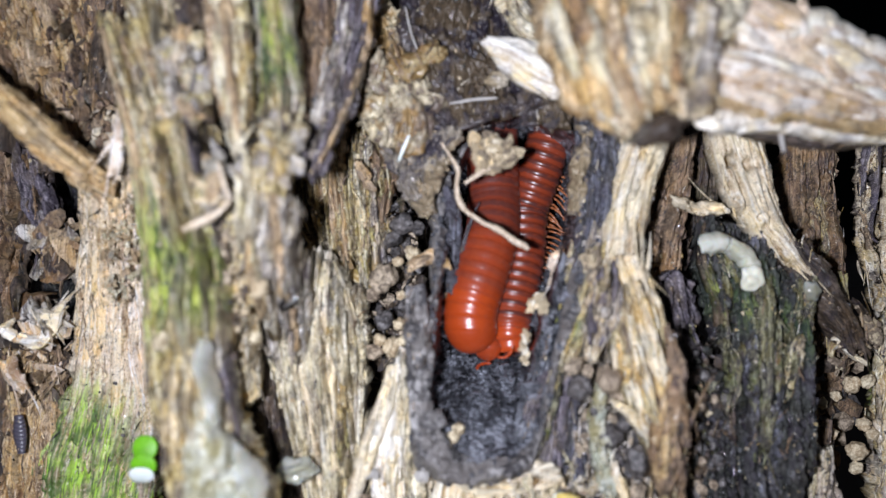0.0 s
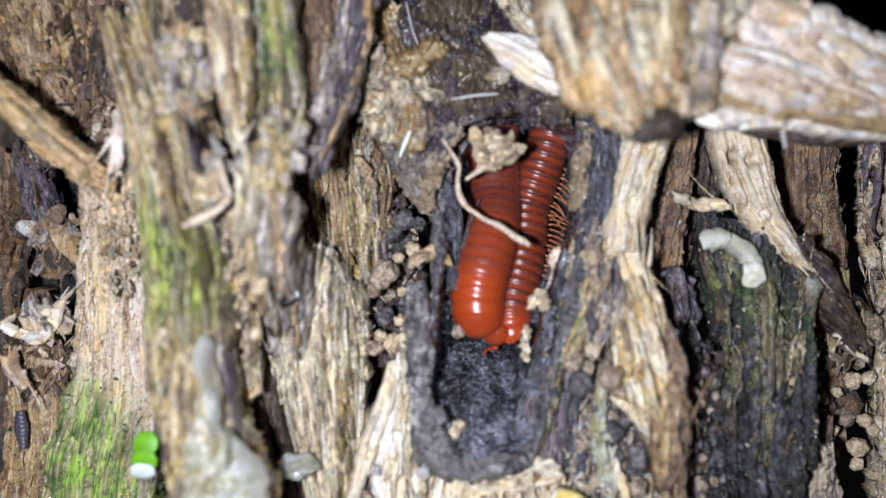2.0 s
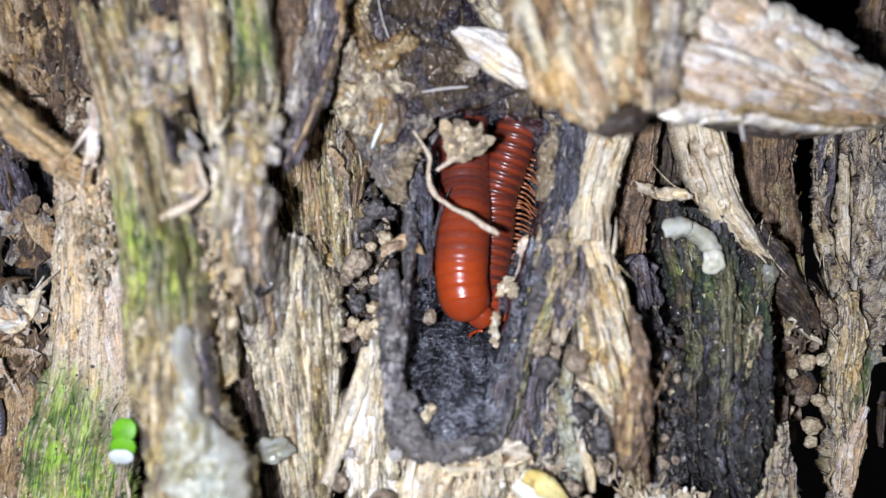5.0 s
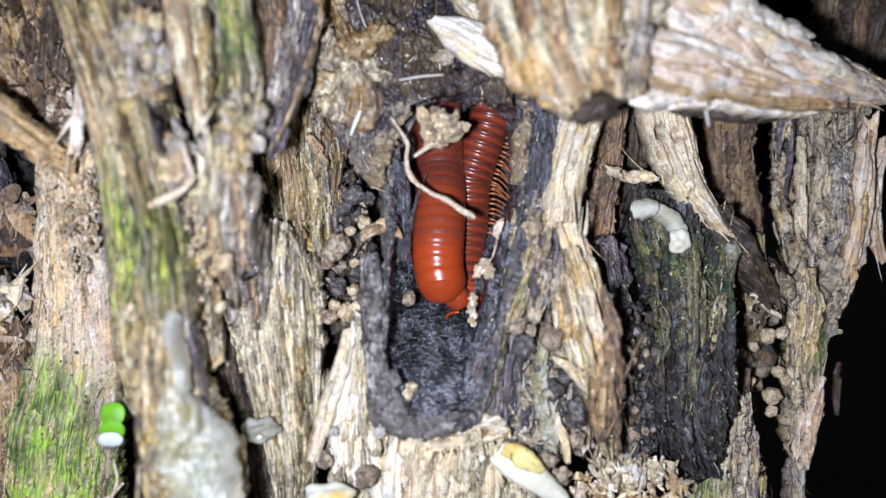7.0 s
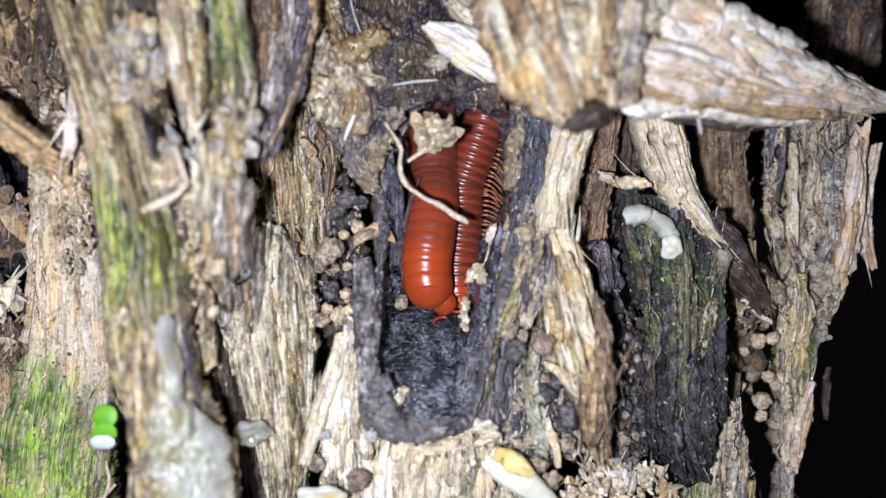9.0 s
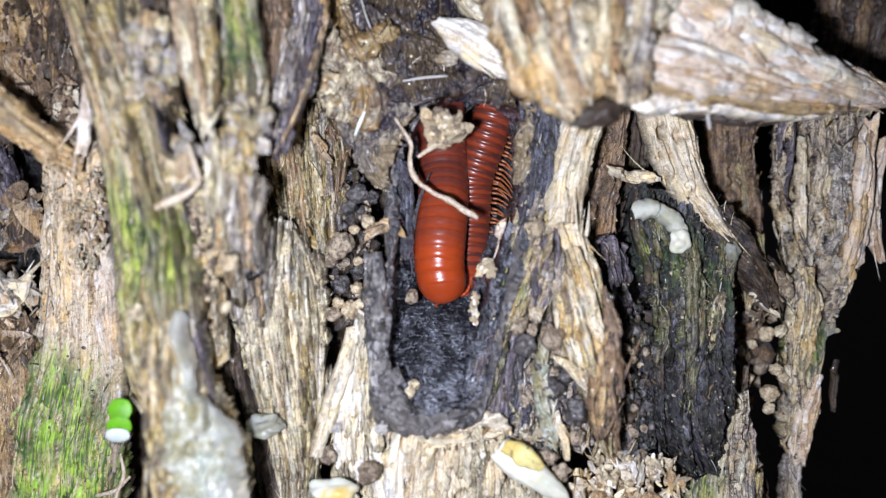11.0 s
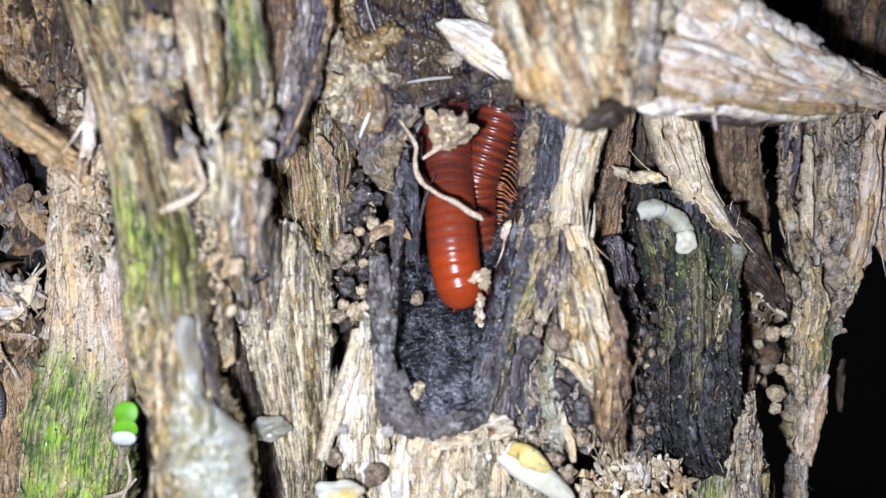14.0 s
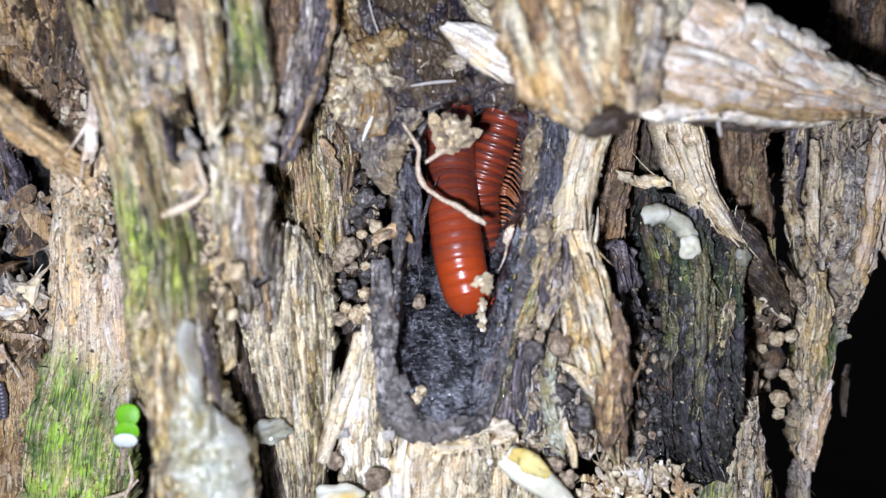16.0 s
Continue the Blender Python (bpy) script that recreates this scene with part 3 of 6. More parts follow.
def nodules(parent, front, out, material, seed, count):
    """Angular grains caked on a crust, as its parts."""
    rng = random.Random(seed * 31 + 2)
    origin = (np.array(parent.location) - np.array([0, 0, EYE])) / CM
    shapes = [angular_mesh("grain", material, seed * 7 + k) for k in range(4)]
    for _ in range(count):
        i, j = rng.randrange(front.shape[0]), int(rng.triangular(0.03, 0.97) * front.shape[1])
        ob = new("grain", rng.choice(shapes))
        size = rng.uniform(0.03, 0.10) * rng.choice((1, 1, 1.7))
        ob.parent = parent
        place = (front[i, j] - out[i] * 0.2 * size - origin) * CM
        ob.matrix_basis = Matrix.Translation(place) @ Euler([rng.uniform(0, 6) for _ in range(3)]).to_matrix().to_4x4() @ Matrix.Scale(size, 4)


def angular_mesh(name, material, seed, smooth=False, subdivisions=2, amount=0.55):
    """A crumb of unit radius (one centimetre)."""
    bm = bmesh.new()
    bmesh.ops.create_icosphere(bm, subdivisions=subdivisions, radius=CM)
    off = Vector((seed * 3.1, seed * 1.3, seed * 0.7))
    flat = 0.55 + 0.45 * noise.noise(off * 1.37) ** 2
    for v in bm.verts:
        d = v.co.normalized()
        v.co = v.co * (1 + amount * noise.noise(d * 1.6 + off) + 0.35 * noise.noise(d * 4 + off))
        v.co.z *= flat
    for f in bm.faces:
        f.smooth = smooth
    me = bpy.data.meshes.new(name)
    bm.to_mesh(me)
    bm.free()
    me.materials.append(material)
    return me


def shreds(parent, front, across, tangent, out, material, seed, count):
    """Loose fibres standing off a torn strip, as its parts."""
    rng = random.Random(seed * 77 + 5)
    nu, nv = front.shape[:2]
    origin = (np.array(parent.location) - np.array([0, 0, EYE])) / CM
    for _ in range(count):
        i = rng.choice((rng.randrange(nu), rng.randrange(int(nu * 0.75), nu), rng.randrange(nu)))
        side = rng.choice((-1, 1))
        j = min(nv - 1, max(0, int((0.5 + side * rng.uniform(0.18, 0.5)) * (nv - 1))))
        way = tangent[i] * rng.choice((1, 1, -1)) + across[i] * side * rng.uniform(-0.1, 0.35) + out[i] * rng.uniform(0.0, 0.22)
        way /= np.linalg.norm(way)
        length, width = rng.uniform(0.15, 0.62), rng.uniform(0.018, 0.055)
        bend = across[i] * rng.uniform(-0.12, 0.12) + out[i] * rng.uniform(-0.10, 0.04)
        v, uv, steps = [], [], 7
        for k in range(steps):
            f = k / (steps - 1)
            c = front[i, j] - out[i] * 0.02 + way * length * f + bend * f * f
            w = width * (1 - 0.85 * f ** 1.6) * (1 + 0.3 * rng.uniform(-1, 1)) * (0.5 + 0.5 * min(1, f * 5))
            for q, d in ((-0.5, 0.0), (0.05, 0.45), (0.5, 0.0), (0.0, -0.4)):
                v.append(c + across[i] * w * q + out[i] * w * d)
                uv.append((k * 0.1, q * w + 0.3 * j / nv))
        f = strip_faces(steps, 4) + [(3, 2, 1, 0), tuple((steps - 1) * 4 + m for m in range(4))]
        shred = mesh_object("shred", v, f, material, uv, np.zeros(len(v)), centre=origin, smooth=False)
        shred.location = (0, 0, 0)
        shred.parent = parent


def lumpy(name, label, category, centre, radii, mat, seed=1, amount=0.25, freq=2.0, detail=3, turn=0.0, group="", fine=0.12):
    """An irregular rounded lump; radii in centimetres."""
    bm = bmesh.new()
    bmesh.ops.create_icosphere(bm, subdivisions=detail, radius=1.0)
    off = Vector((seed * 1.7, seed * 0.9, seed * 2.3))
    ca, sa = math.cos(radians(turn)), math.sin(radians(turn))
    for v in bm.verts:
        d = v.co.normalized()
        k = 1 + amount * noise.noise(d * freq + off) * 1.6 + fine * noise.noise(d * freq * 4 + off)
        p = Vector((d.x * radii[0] * k, d.y * radii[1] * k, d.z * radii[2] * k))
        v.co = Vector((p.x * ca - p.z * sa, p.y, p.x * sa + p.z * ca)) * CM
    for f in bm.faces:
        f.smooth = True
    me = bpy.data.meshes.new(name)
    bm.to_mesh(me)
    bm.free()
    me.materials.append(M[mat])
    ob = new(name, me)
    ob.location = metres(centre)
    return tagged(ob, label, category, group=group)


def strand(name, label, category, points, mat, seed=1, sides=8, wobble=0.15, group=""):
    """A thin root, twig or fibre through rows (x, y, z, thickness)."""
    n = max(10, int(spline(points, 8)[1] * 26))
    path, length = spline(points, n)
    p, r = path[:, :3], path[:, 3] / 2
    t = np.gradient(p, axis=0)
    t /= np.linalg.norm(t, axis=1)[:, None]
    a = np.cross(t, np.array([0.13, 1.0, 0.21]))
    a /= np.linalg.norm(a, axis=1)[:, None]
    b = np.cross(t, a)
    ang = np.linspace(0, 2 * np.pi, sides, endpoint=False)[None, :, None]
    l = np.linspace(0, length, n)[:, None]
    k = 1 + wobble * 2 * (soft_noise(l * 5, ang[..., 0] * 0.8, seed) - 0.5) + wobble * (soft_noise(l * 16, ang[..., 0] * 2, seed + 5) - 0.5)
    ring = p[:, None] + (r[:, None] * k)[..., None] * (np.cos(ang) * a[:, None] + np.sin(ang) * b[:, None])
    verts = np.vstack([ring.reshape(-1, 3), p[:1], p[-1:]])
    faces = strip_faces(n, sides)
    m = n * sides
    faces += [(m, (j + 1) % sides, j) for j in range(sides)] + [(m + 1, m - sides + j, m - sides + (j + 1) % sides) for j in range(sides)]
    uv = np.vstack([np.stack(np.broadcast_arrays(l, ang[..., 0] * 0.1), -1).reshape(-1, 2), [[0, 0], [length, 0]]])
    ob = mesh_object(name, verts, faces, M[mat], uv)
    return tagged(ob, label, category, group=group)


def burrow():
    """The blackened chamber in which the millipede lies: lip, wall and pleated floor."""
    outline = [(0.66, 11.35, 1.60), (1.21, 11.30, 1.55), (1.65, 11.20, 1.18), (1.63, 11.00, 0.41), (1.42, 10.72, -0.43), (1.24, 10.60, -1.13), (1.12, 10.50, -1.75), (0.92, 10.45, -2.19),
               (0.41, 10.42, -2.29), (-0.07, 10.42, -2.14), (-0.16, 10.50, -1.72), (-0.09, 10.65, -1.04), (0.01, 10.85, -0.42), (0.05, 11.10, 0.29), (0.21, 11.30, 1.09)]
    deep = np.array((0.83, 12.95, 0.34))
    rim, _ = spline(outline + outline[:1], 560)
    rim = rim[:-1]
    cols = len(rim)
    outward = rim - deep
    outward[:, 1] = 0
    outward /= np.linalg.norm(outward, axis=1)[:, None]
    low = np.clip(-outward[:, 2] * 1.15 - 0.1, 0, 1) ** 2.2
    jag = 0.16 * (rough_noise(rim[:, 0] * 3 + 5, rim[:, 2] * 3, 14) - 0.5) + 0.10 * (rough_noise(rim[:, 0] * 9, rim[:, 2] * 9, 15) - 0.5)
    rim = rim + outward * jag[:, None]
    lip_rows, rows = [], []
    for s in np.linspace(1.0, 0.0, 44):
        p = rim + outward * ((0.06 + 0.30 * s) * (1 + 0.7 * np.clip(outward[:, 0], 0, 1) + 0.35 * np.clip(-outward[:, 0], 0, 1)) * np.where(rim[:, 2] > -0.4, 0.45, 1.0) * (1 + 0.9 * (rough_noise(rim[:, 0] * 2.5, rim[:, 2] * 2.5 + s, 4) - 0.5)))[:, None]
        p[:, 1] += 0.16 * s ** 2 - 0.20 * math.sin(math.pi * s) * np.clip(0.5 - outward[:, 2], 0, 1) + 0.16 * (rough_noise(p[:, 0] * 4, p[:, 2] * 4, 7) - 0.5) + 0.10 * (rough_noise(p[:, 0] * 16, p[:, 2] * 16, 17) - 0.5) + 0.06 * (0.5 - cells(p[:, 0] * 11, p[:, 2] * 11, 18))
        lip_rows.append(p)
    join = lip_rows[-1]
    rows.append(join + np.array([0, 0.004, 0]))
    for s in np.linspace(0, 1, 300)[1:]:
        steep = 1 - (1 - s) ** (5.0 - 3.75 * low)
        flat = join * (1 - s) + deep * s
        p = np.stack([flat[:, 0], join[:, 1] + (deep[1] - join[:, 1]) * steep, flat[:, 2]], 1)
        wavy = p[:, 2] * 13 + 2.0 * soft_noise(p[:, 0] * 4, p[:, 2] * 3, 8)
        scales = 1 - np.abs(2 * soft_noise(p[:, 0] * 6, wavy, 2) - 1)
        pleat = 0.20 * (scales - 0.5) + 0.16 * (soft_noise(p[:, 0] * 14, wavy * 1.7, 3) - 0.5) + 0.12 * (rough_noise(p[:, 0] * 3, p[:, 2] * 3, 6) - 0.5) + 0.30 * (0.5 - cells(p[:, 0] * 12, p[:, 2] * 24 + 2.0 * soft_noise(p[:, 0] * 4, p[:, 2] * 3, 8), 19))
        p[:, 1] += pleat * min(1, 6 * s)
        rows.append(p)
    thing = tagged(new("burrow_lining"), "charcoal-black crumbly lining of an open burrow in the wood", "burrow")
    thing.location = metres(deep)
    for name, part_rows in (("lip", lip_rows), ("floor", rows)):
        verts = np.vstack(part_rows)
        ob = mesh_object(name, verts, strip_faces(len(part_rows), cols), M["lip" if name == "lip" else "char"], verts[:, [2, 0]], centre=deep)
        ob.parent, ob.location = thing, (0, 0, 0)
    rng = random.Random(5)
    shapes = [angular_mesh("grain", M["char"], 60 + k) for k in range(5)]
    for _ in range(260):
        r, c = rng.randrange(16, 190), rng.randrange(cols)
        q = rows[r][c]
        if q[2] < -0.7:
            ob = new("grain", rng.choice(shapes))
            ob.parent = thing
            ob.matrix_basis = Matrix.Translation((q - deep) * CM) @ Euler((rng.uniform(1.0, 2.0), 0, rng.uniform(-0.4, 0.4))).to_matrix().to_4x4() @ Matrix.Diagonal((rng.uniform(0.03, 0.06), rng.uniform(0.016, 0.03), 0.02, 1))
    for _ in range(110):
        r, c = rng.randrange(len(lip_rows)), rng.randrange(cols)
        if lip_rows[r][c][2] < 1.2:
            ob = new("grain", rng.choice(shapes))
            ob.parent = thing
            ob.matrix_basis = Matrix.Translation((lip_rows[r][c] - deep) * CM) @ Euler([rng.uniform(0, 6) for _ in range(3)]).to_matrix().to_4x4() @ Matrix.Scale(rng.uniform(0.02, 0.06), 4)


# ---- millipede ----
PITCH = 0.135
EMPTY_AT = (0.62, 11.40, 0.35)
FRONT_TOP = [(0.59, 12.35, 2.48), (0.64, 12.10, 1.59), (0.65, 11.78, 0.58)]
FRONT_END = [(0.0, (0.36, 11.22, -1.02)), (0.5, (0.35, 11.22, -1.00)), (1.0, (0.36, 11.22, -0.96)), (1.5, (0.41, 11.22, -0.94)), (2.0, (0.44, 11.22, -0.88)),
             (3.0, (0.57, 11.22, -0.86)), (4.0, (0.62, 11.22, -0.85)), (6.5, (0.65, 11.22, -0.84)), (8.0, (0.56, 11.22, -0.90)), (9.0, (0.55, 11.22, -0.87)),
             (11.5, (0.61, 11.22, -0.89)), (12.5, (0.63, 11.22, -0.89)), (13.0, (0.67, 11.22, -0.91)), (13.5, (0.75, 11.22, -0.95)),
             (14.5, (0.78, 11.22, -0.93)), (15.5, (0.80, 11.22, -0.97)), (16.0, (0.83, 11.22, -0.96))]
REAR_TOP = [(1.60, 12.25, 2.23), (1.36, 12.02, 1.35), (1.05, 11.95, 0.45)]
REAR_END = [(0.0, (0.83, 11.40, -1.11)), (1.0, (0.89, 11.42, -1.08)), (2.0, (0.84, 11.42, -1.02)), (4.0, (0.85, 11.60, -0.94)), (6.5, (0.96, 11.75, -1.04)), (8.0, (0.87, 11.70, -1.02)), (9.0, (0.96, 11.70, -1.00)),
            (11.5, (0.95, 11.85, -0.91)), (12.5, (0.97, 11.90, -0.89)), (13.5, (1.10, 12.10, -0.75)), (16.0, (1.12, 12.10, -0.65))]


def chitin_part(name, profile, mat, parent, sides=40, squash=1.0, label=""):
    """A turned part: profile rows (height, radius) in centimetres along its own z."""
    ang = np.linspace(0, 2 * np.pi, sides, endpoint=False)
    rows = [np.stack([r * np.cos(ang), squash * r * np.sin(ang), np.full(sides, h)], 1) for h, r in profile]
    verts = np.vstack(rows)
    n = len(profile)
    faces = [tuple(reversed(f)) for f in strip_faces(n, sides)]
    faces += [tuple(range(sides - 1, -1, -1)), tuple((n - 1) * sides + j for j in range(sides))][::1]
    along = np.linspace(0, 1, n)[:, None]
    uv = np.stack(np.broadcast_arrays(along, ang[None, :] / 6.28), -1).reshape(-1, 2)
    me = bpy.data.meshes.new(name)
    me.from_pydata((verts * CM).tolist(), [], faces)
    me.polygons.foreach_set("use_smooth", np.ones(len(me.polygons), bool))
    loops = np.empty(len(me.loops), np.int32)
    me.loops.foreach_get("vertex_index", loops)
    me.uv_layers.new(name="grain").data.foreach_set("uv", uv[loops].astype(np.float32).ravel())
    me.materials.append(M[mat])
    return child(name, me, parent, label)


def child(name, me, parent, label=""):
    ob = new(name, me)
    ob.parent = parent
    if label:
        ob["label"] = label
    return ob


def limb_mesh(name, points, mat):
    """A jointed, tapering leg or feeler in centimetres."""
    verts, faces, sides = [], [], 6
    for (p, q, r0, r1) in points:
        p, q = Vector(p), Vector(q)
        t = (q - p).normalized()
        a = t.cross(Vector((0.3, 0.2, 1))).normalized()
        b = t.cross(a)
        base = len(verts)
        for c, r in ((p, r0 * 0.7), (p.lerp(q, 0.2), r0), (p.lerp(q, 0.85), r1), (q, r1 * 0.6)):
            for j in range(sides):
                w = 2 * math.pi * j / sides
                verts.append((c + (a * math.cos(w) + b * math.sin(w)) * r) * CM)
        for i in range(3):
            for j in range(sides):
                k = (j + 1) % sides
                faces.append((base + i * sides + j, base + i * sides + k, base + (i + 1) * sides + k, base + (i + 1) * sides + j))
        faces.append(tuple(base + 3 * sides + j for j in range(sides)))
    me = bpy.data.meshes.new(name)
    me.from_pydata([tuple(v) for v in verts], [], faces)
    me.polygons.foreach_set("use_smooth", np.ones(len(me.polygons), bool))
    me.materials.append(M[mat])
    return me


def ring_profile(r, pitch, ridged=False):
    h = pitch
    if ridged:
        return [(1.25 * h, 0.86 * r), (1.20 * h, 0.93 * r), (0.62 * h, 0.935 * r), (0.36 * h, 0.945 * r), (0.22 * h, 0.935 * r), (0.10 * h, 0.985 * r), (-0.05 * h, 1.02 * r),
                (-0.22 * h, 1.015 * r), (-0.36 * h, 0.985 * r), (-0.48 * h, 0.945 * r), (-0.56 * h, 0.89 * r)]
    return [(1.25 * h, 0.90 * r), (1.20 * h, 0.975 * r), (0.62 * h, 0.983 * r), (0.40 * h, 0.987 * r), (0.22 * h, 0.981 * r), (0.12 * h, 0.988 * r), (-0.05 * h, 0.998 * r),
            (-0.25 * h, 1.002 * r), (-0.40 * h, 1.000 * r), (-0.50 * h, 0.989 * r), (-0.56 * h, 0.93 * r)]


def millipede():
    thing = tagged(new("millipede"), "glossy brick-red millipede folded double in the black burrow", "millipede")
    thing.location = metres(EMPTY_AT)
    body = {"front": [], "rear": []}
    collum = chitin_part("collum", [(0.245, 0.02), (0.240, 0.08), (0.222, 0.14), (0.19, 0.195), (0.14, 0.246), (0.08, 0.283), (0.01, 0.308), (-0.06, 0.320), (-0.12, 0.322), (-0.15, 0.312), (-0.16, 0.29)], "head", thing, label="smooth orange-red collar plate")
    body["front"].append(collum)
    leg = limb_mesh("leg", [((0, 0, 0), (0.09, -0.03, 0.01), 0.021, 0.019), ((0.09, -0.03, 0.01), (0.17, -0.03, 0.05), 0.017, 0.014), ((0.17, -0.03, 0.05), (0.25, -0.05, 0.11), 0.014, 0.009), ((0.25, -0.05, 0.11), (0.32, -0.08, 0.19), 0.009, 0.003)], "leg")
    first = None
    for part_name, count, r, mat in (("front", 36, 0.340, "ring"), ("rear", 34, 0.292, "maroon")):
        for i in range(count):
            m = "head" if part_name == "front" and i < 3 or part_name == "rear" and i < 2 else "bright" if part_name == "front" and i < 8 else mat
            key = (part_name, m)
            k = min(1.0, 0.955 + 0.015 * i) if part_name == "front" else min(1.0, 0.80 + 0.05 * i)
            if k < 1.0 or first != key:
                ring = chitin_part("ring", ring_profile(r * k, PITCH if part_name == "front" else 0.128, part_name == "rear"), m, thing)
                if k == 1.0:
                    first, shared = key, ring.data
            else:
                ring = child("ring", shared, thing)
            body[part_name].append(ring)
            if part_name == "rear" and i > 0:
                for side in (1, -1):
                    for j in (-0.03, 0.03):
                        limb = child("leg", leg, ring)
                        limb.matrix_local = Matrix.Translation(Vector((side * 0.17, -0.235, j)) * CM) @ (pose(0, 0, 0) if side > 0 else pose(0, 0, 0, 0, 180, 0)) @ pose(0, 0, 0, 0, random.uniform(-7, 7), random.uniform(-22, 0))
    head = chitin_part("head", [(0.14, 0.03), (0.13, 0.08), (0.10, 0.13), (0.04, 0.165), (-0.04, 0.175), (-0.10, 0.16), (-0.12, 0.10)], "head", thing, squash=0.8, label="orange head capsule tucked under the collar")
    feeler = limb_mesh("feeler", [((0, 0, 0), (0.06, 0.01, 0.05), 0.018, 0.02), ((0.06, 0.01, 0.05), (0.13, 0, 0.07), 0.02, 0.022), ((0.13, 0, 0.07), (0.20, -0.02, 0.06), 0.022, 0.024), ((0.20, -0.02, 0.06), (0.25, -0.04, 0.03), 0.024, 0.014)], "head")
    for side in (1, -1):
        ob = child("feeler", feeler, head)
        ob.matrix_local = Matrix.Translation(Vector((side * 0.07, 0.10, 0.12)) * CM) @ (pose(0, 0, 0) if side > 0 else pose(0, 0, 0, 0, 180, 0))
    return thing, body, head


def at_time(rows, t):
    """Place between timed places, gliding."""
    ts = [r[0] for r in rows]
    return np.array([np.interp(t, ts, [r[1][k] for r in rows]) for k in range(3)])


def body_line(top, end, curl, which):
    """From the end back to the hidden top; curl: where the body heads as it leaves its end."""
    low, high = np.array(end), np.array(top[2])
    p1 = low + np.array(curl)
    p2 = high + np.array([0, 0, 0.45 * (low[2] - high[2])])
    u = np.linspace(0, 1, 80)[:, None]
    lower = low * (1 - u) ** 3 + 3 * p1 * u * (1 - u) ** 2 + 3 * p2 * u * u * (1 - u) + high * u ** 3
    lower[:, 1] = (low[1] + (high[1] - low[1]) * u ** (2.4 if which == "front" else 1.4))[:, 0]
    upper, _ = spline([top[2], top[1], top[0]], 40)
    extra = np.array(top[0]) + (np.array(top[0]) - np.array(top[1])) * np.linspace(0.05, 2.0, 30)[:, None]
    return np.vstack([lower, upper[1:], extra])


def ring_pose(p, toward_head, dorsal):
    z = Vector(toward_head).normalized()
    y = Vector(dorsal)
    y = (y - z * y.dot(z)).normalized()
    x = y.cross(z)
    m = Matrix((x, y, z)).transposed().to_4x4()
    return Matrix.Translation(Vector(p) * CM) @ m


def motions():
    thing, body, head = MILLIPEDE
    times = [0.0, 0.5, 1.0, 1.5, 2.0, 2.5, 3.0, 3.5, 4.0, 5.0, 6.0, 6.5, 7.0, 7.5, 8.0, 8.5, 9.0, 10.0, 11.0, 11.5, 12.0, 12.5, 13.0, 13.5, 14.0, 14.5, 15.0, 15.5, 16.0]
    base = np.array(EMPTY_AT)
    keys = {}
    for t in times:
        for which, top, end, gap, dorsal, curl in (("front", FRONT_TOP, FRONT_END, PITCH, (-0.1, -1, -0.2), (-0.13, 0.0, 0.42)),
                                                   ("rear", REAR_TOP, REAR_END, 0.128, (-0.74, -0.66, 0.1), (-0.05, 0.0, 0.35))):
            if which == "rear":
                lean = min(1.0, t / 6.0)
                dorsal = (-0.45 - 0.30 * lean, -0.88 + 0.22 * lean, 0.1)
            line = body_line(top, at_time(end, t), curl, which) - base
            s = np.concatenate([[0], np.cumsum(np.linalg.norm(np.diff(line, axis=0), axis=1))])
            for i, ob in enumerate(body[which]):
                d = gap * i + (0.0 if which == "rear" or i == 0 else 0.06)
                p = [np.interp(d, s, line[:, k]) for k in range(3)]
                ahead = [np.interp(max(0, d - 0.06), s, line[:, k]) for k in range(3)]
                behind = [np.interp(d + 0.06, s, line[:, k]) for k in range(3)]
                keys.setdefault(ob, []).append((t, ring_pose(p, np.array(ahead) - np.array(behind), dorsal)))
            if which == "front":
                tip = line[0] + (np.array([0.20, 0.06, -0.20]) if t < 9.5 else np.array([0.06, 0.16, -0.06]))
                keys.setdefault(head, []).append((t, ring_pose(tip, (0.75, 0.10, -0.65), (-0.4, -0.9, -0.5))))
    for ob, rows in keys.items():
        walk(ob, rows)
    rest = CRUMB.matrix_basis.copy()
    pushed = Matrix.Translation(Vector((-0.12, 0.02, -0.10)) * CM) @ rest @ pose(0, 0, 0, 0, 25, 0)
    walk(CRUMB, [(0.0, rest), (13.0, rest), (13.5, pushed), (16.0, pushed)])


# ---- build: the stump and its splinters ----
ground()
woods()
stump()
burrow()
MILLIPEDE = millipede()

# strips beside and over the left ridge
sliver("tan fine-fibred plank with green moss low down", [(-3.98, 10.60, 0.92, 0.560), (-4.06, 11.00, 0.41, 0.760), (-4.17, 11.50, -0.33, 0.900), (-4.23, 11.65, -1.16, 1.116), (-4.28, 11.70, -1.99, 1.426), (-4.50, 11.70, -2.98, 1.546), (-4.67, 11.70, -4.53, 1.597)], "mossy", 0.5, 3, 0.03, 0.03, 0.05, ragged=0.3,
       moss=[(-4.6, -2.35, 0.9), (-4.6, -3.4, 1.9)], grain=2.6, strips=(9, ["mossy", "mossy", "pink"], 0.05))
sliver("broken pale brown stick with a torn end", [(-5.13, 10.00, 1.92, 0.313), (-4.64, 9.95, 1.45, 0.376), (-4.22, 9.90, 1.07, 0.408), (-3.87, 10.10, 0.76, 0.386), (-3.62, 10.40, 0.60, 0.166)], "orange", 0.3, 5, 0.04, 0.04, 0.06, flat=0.6)
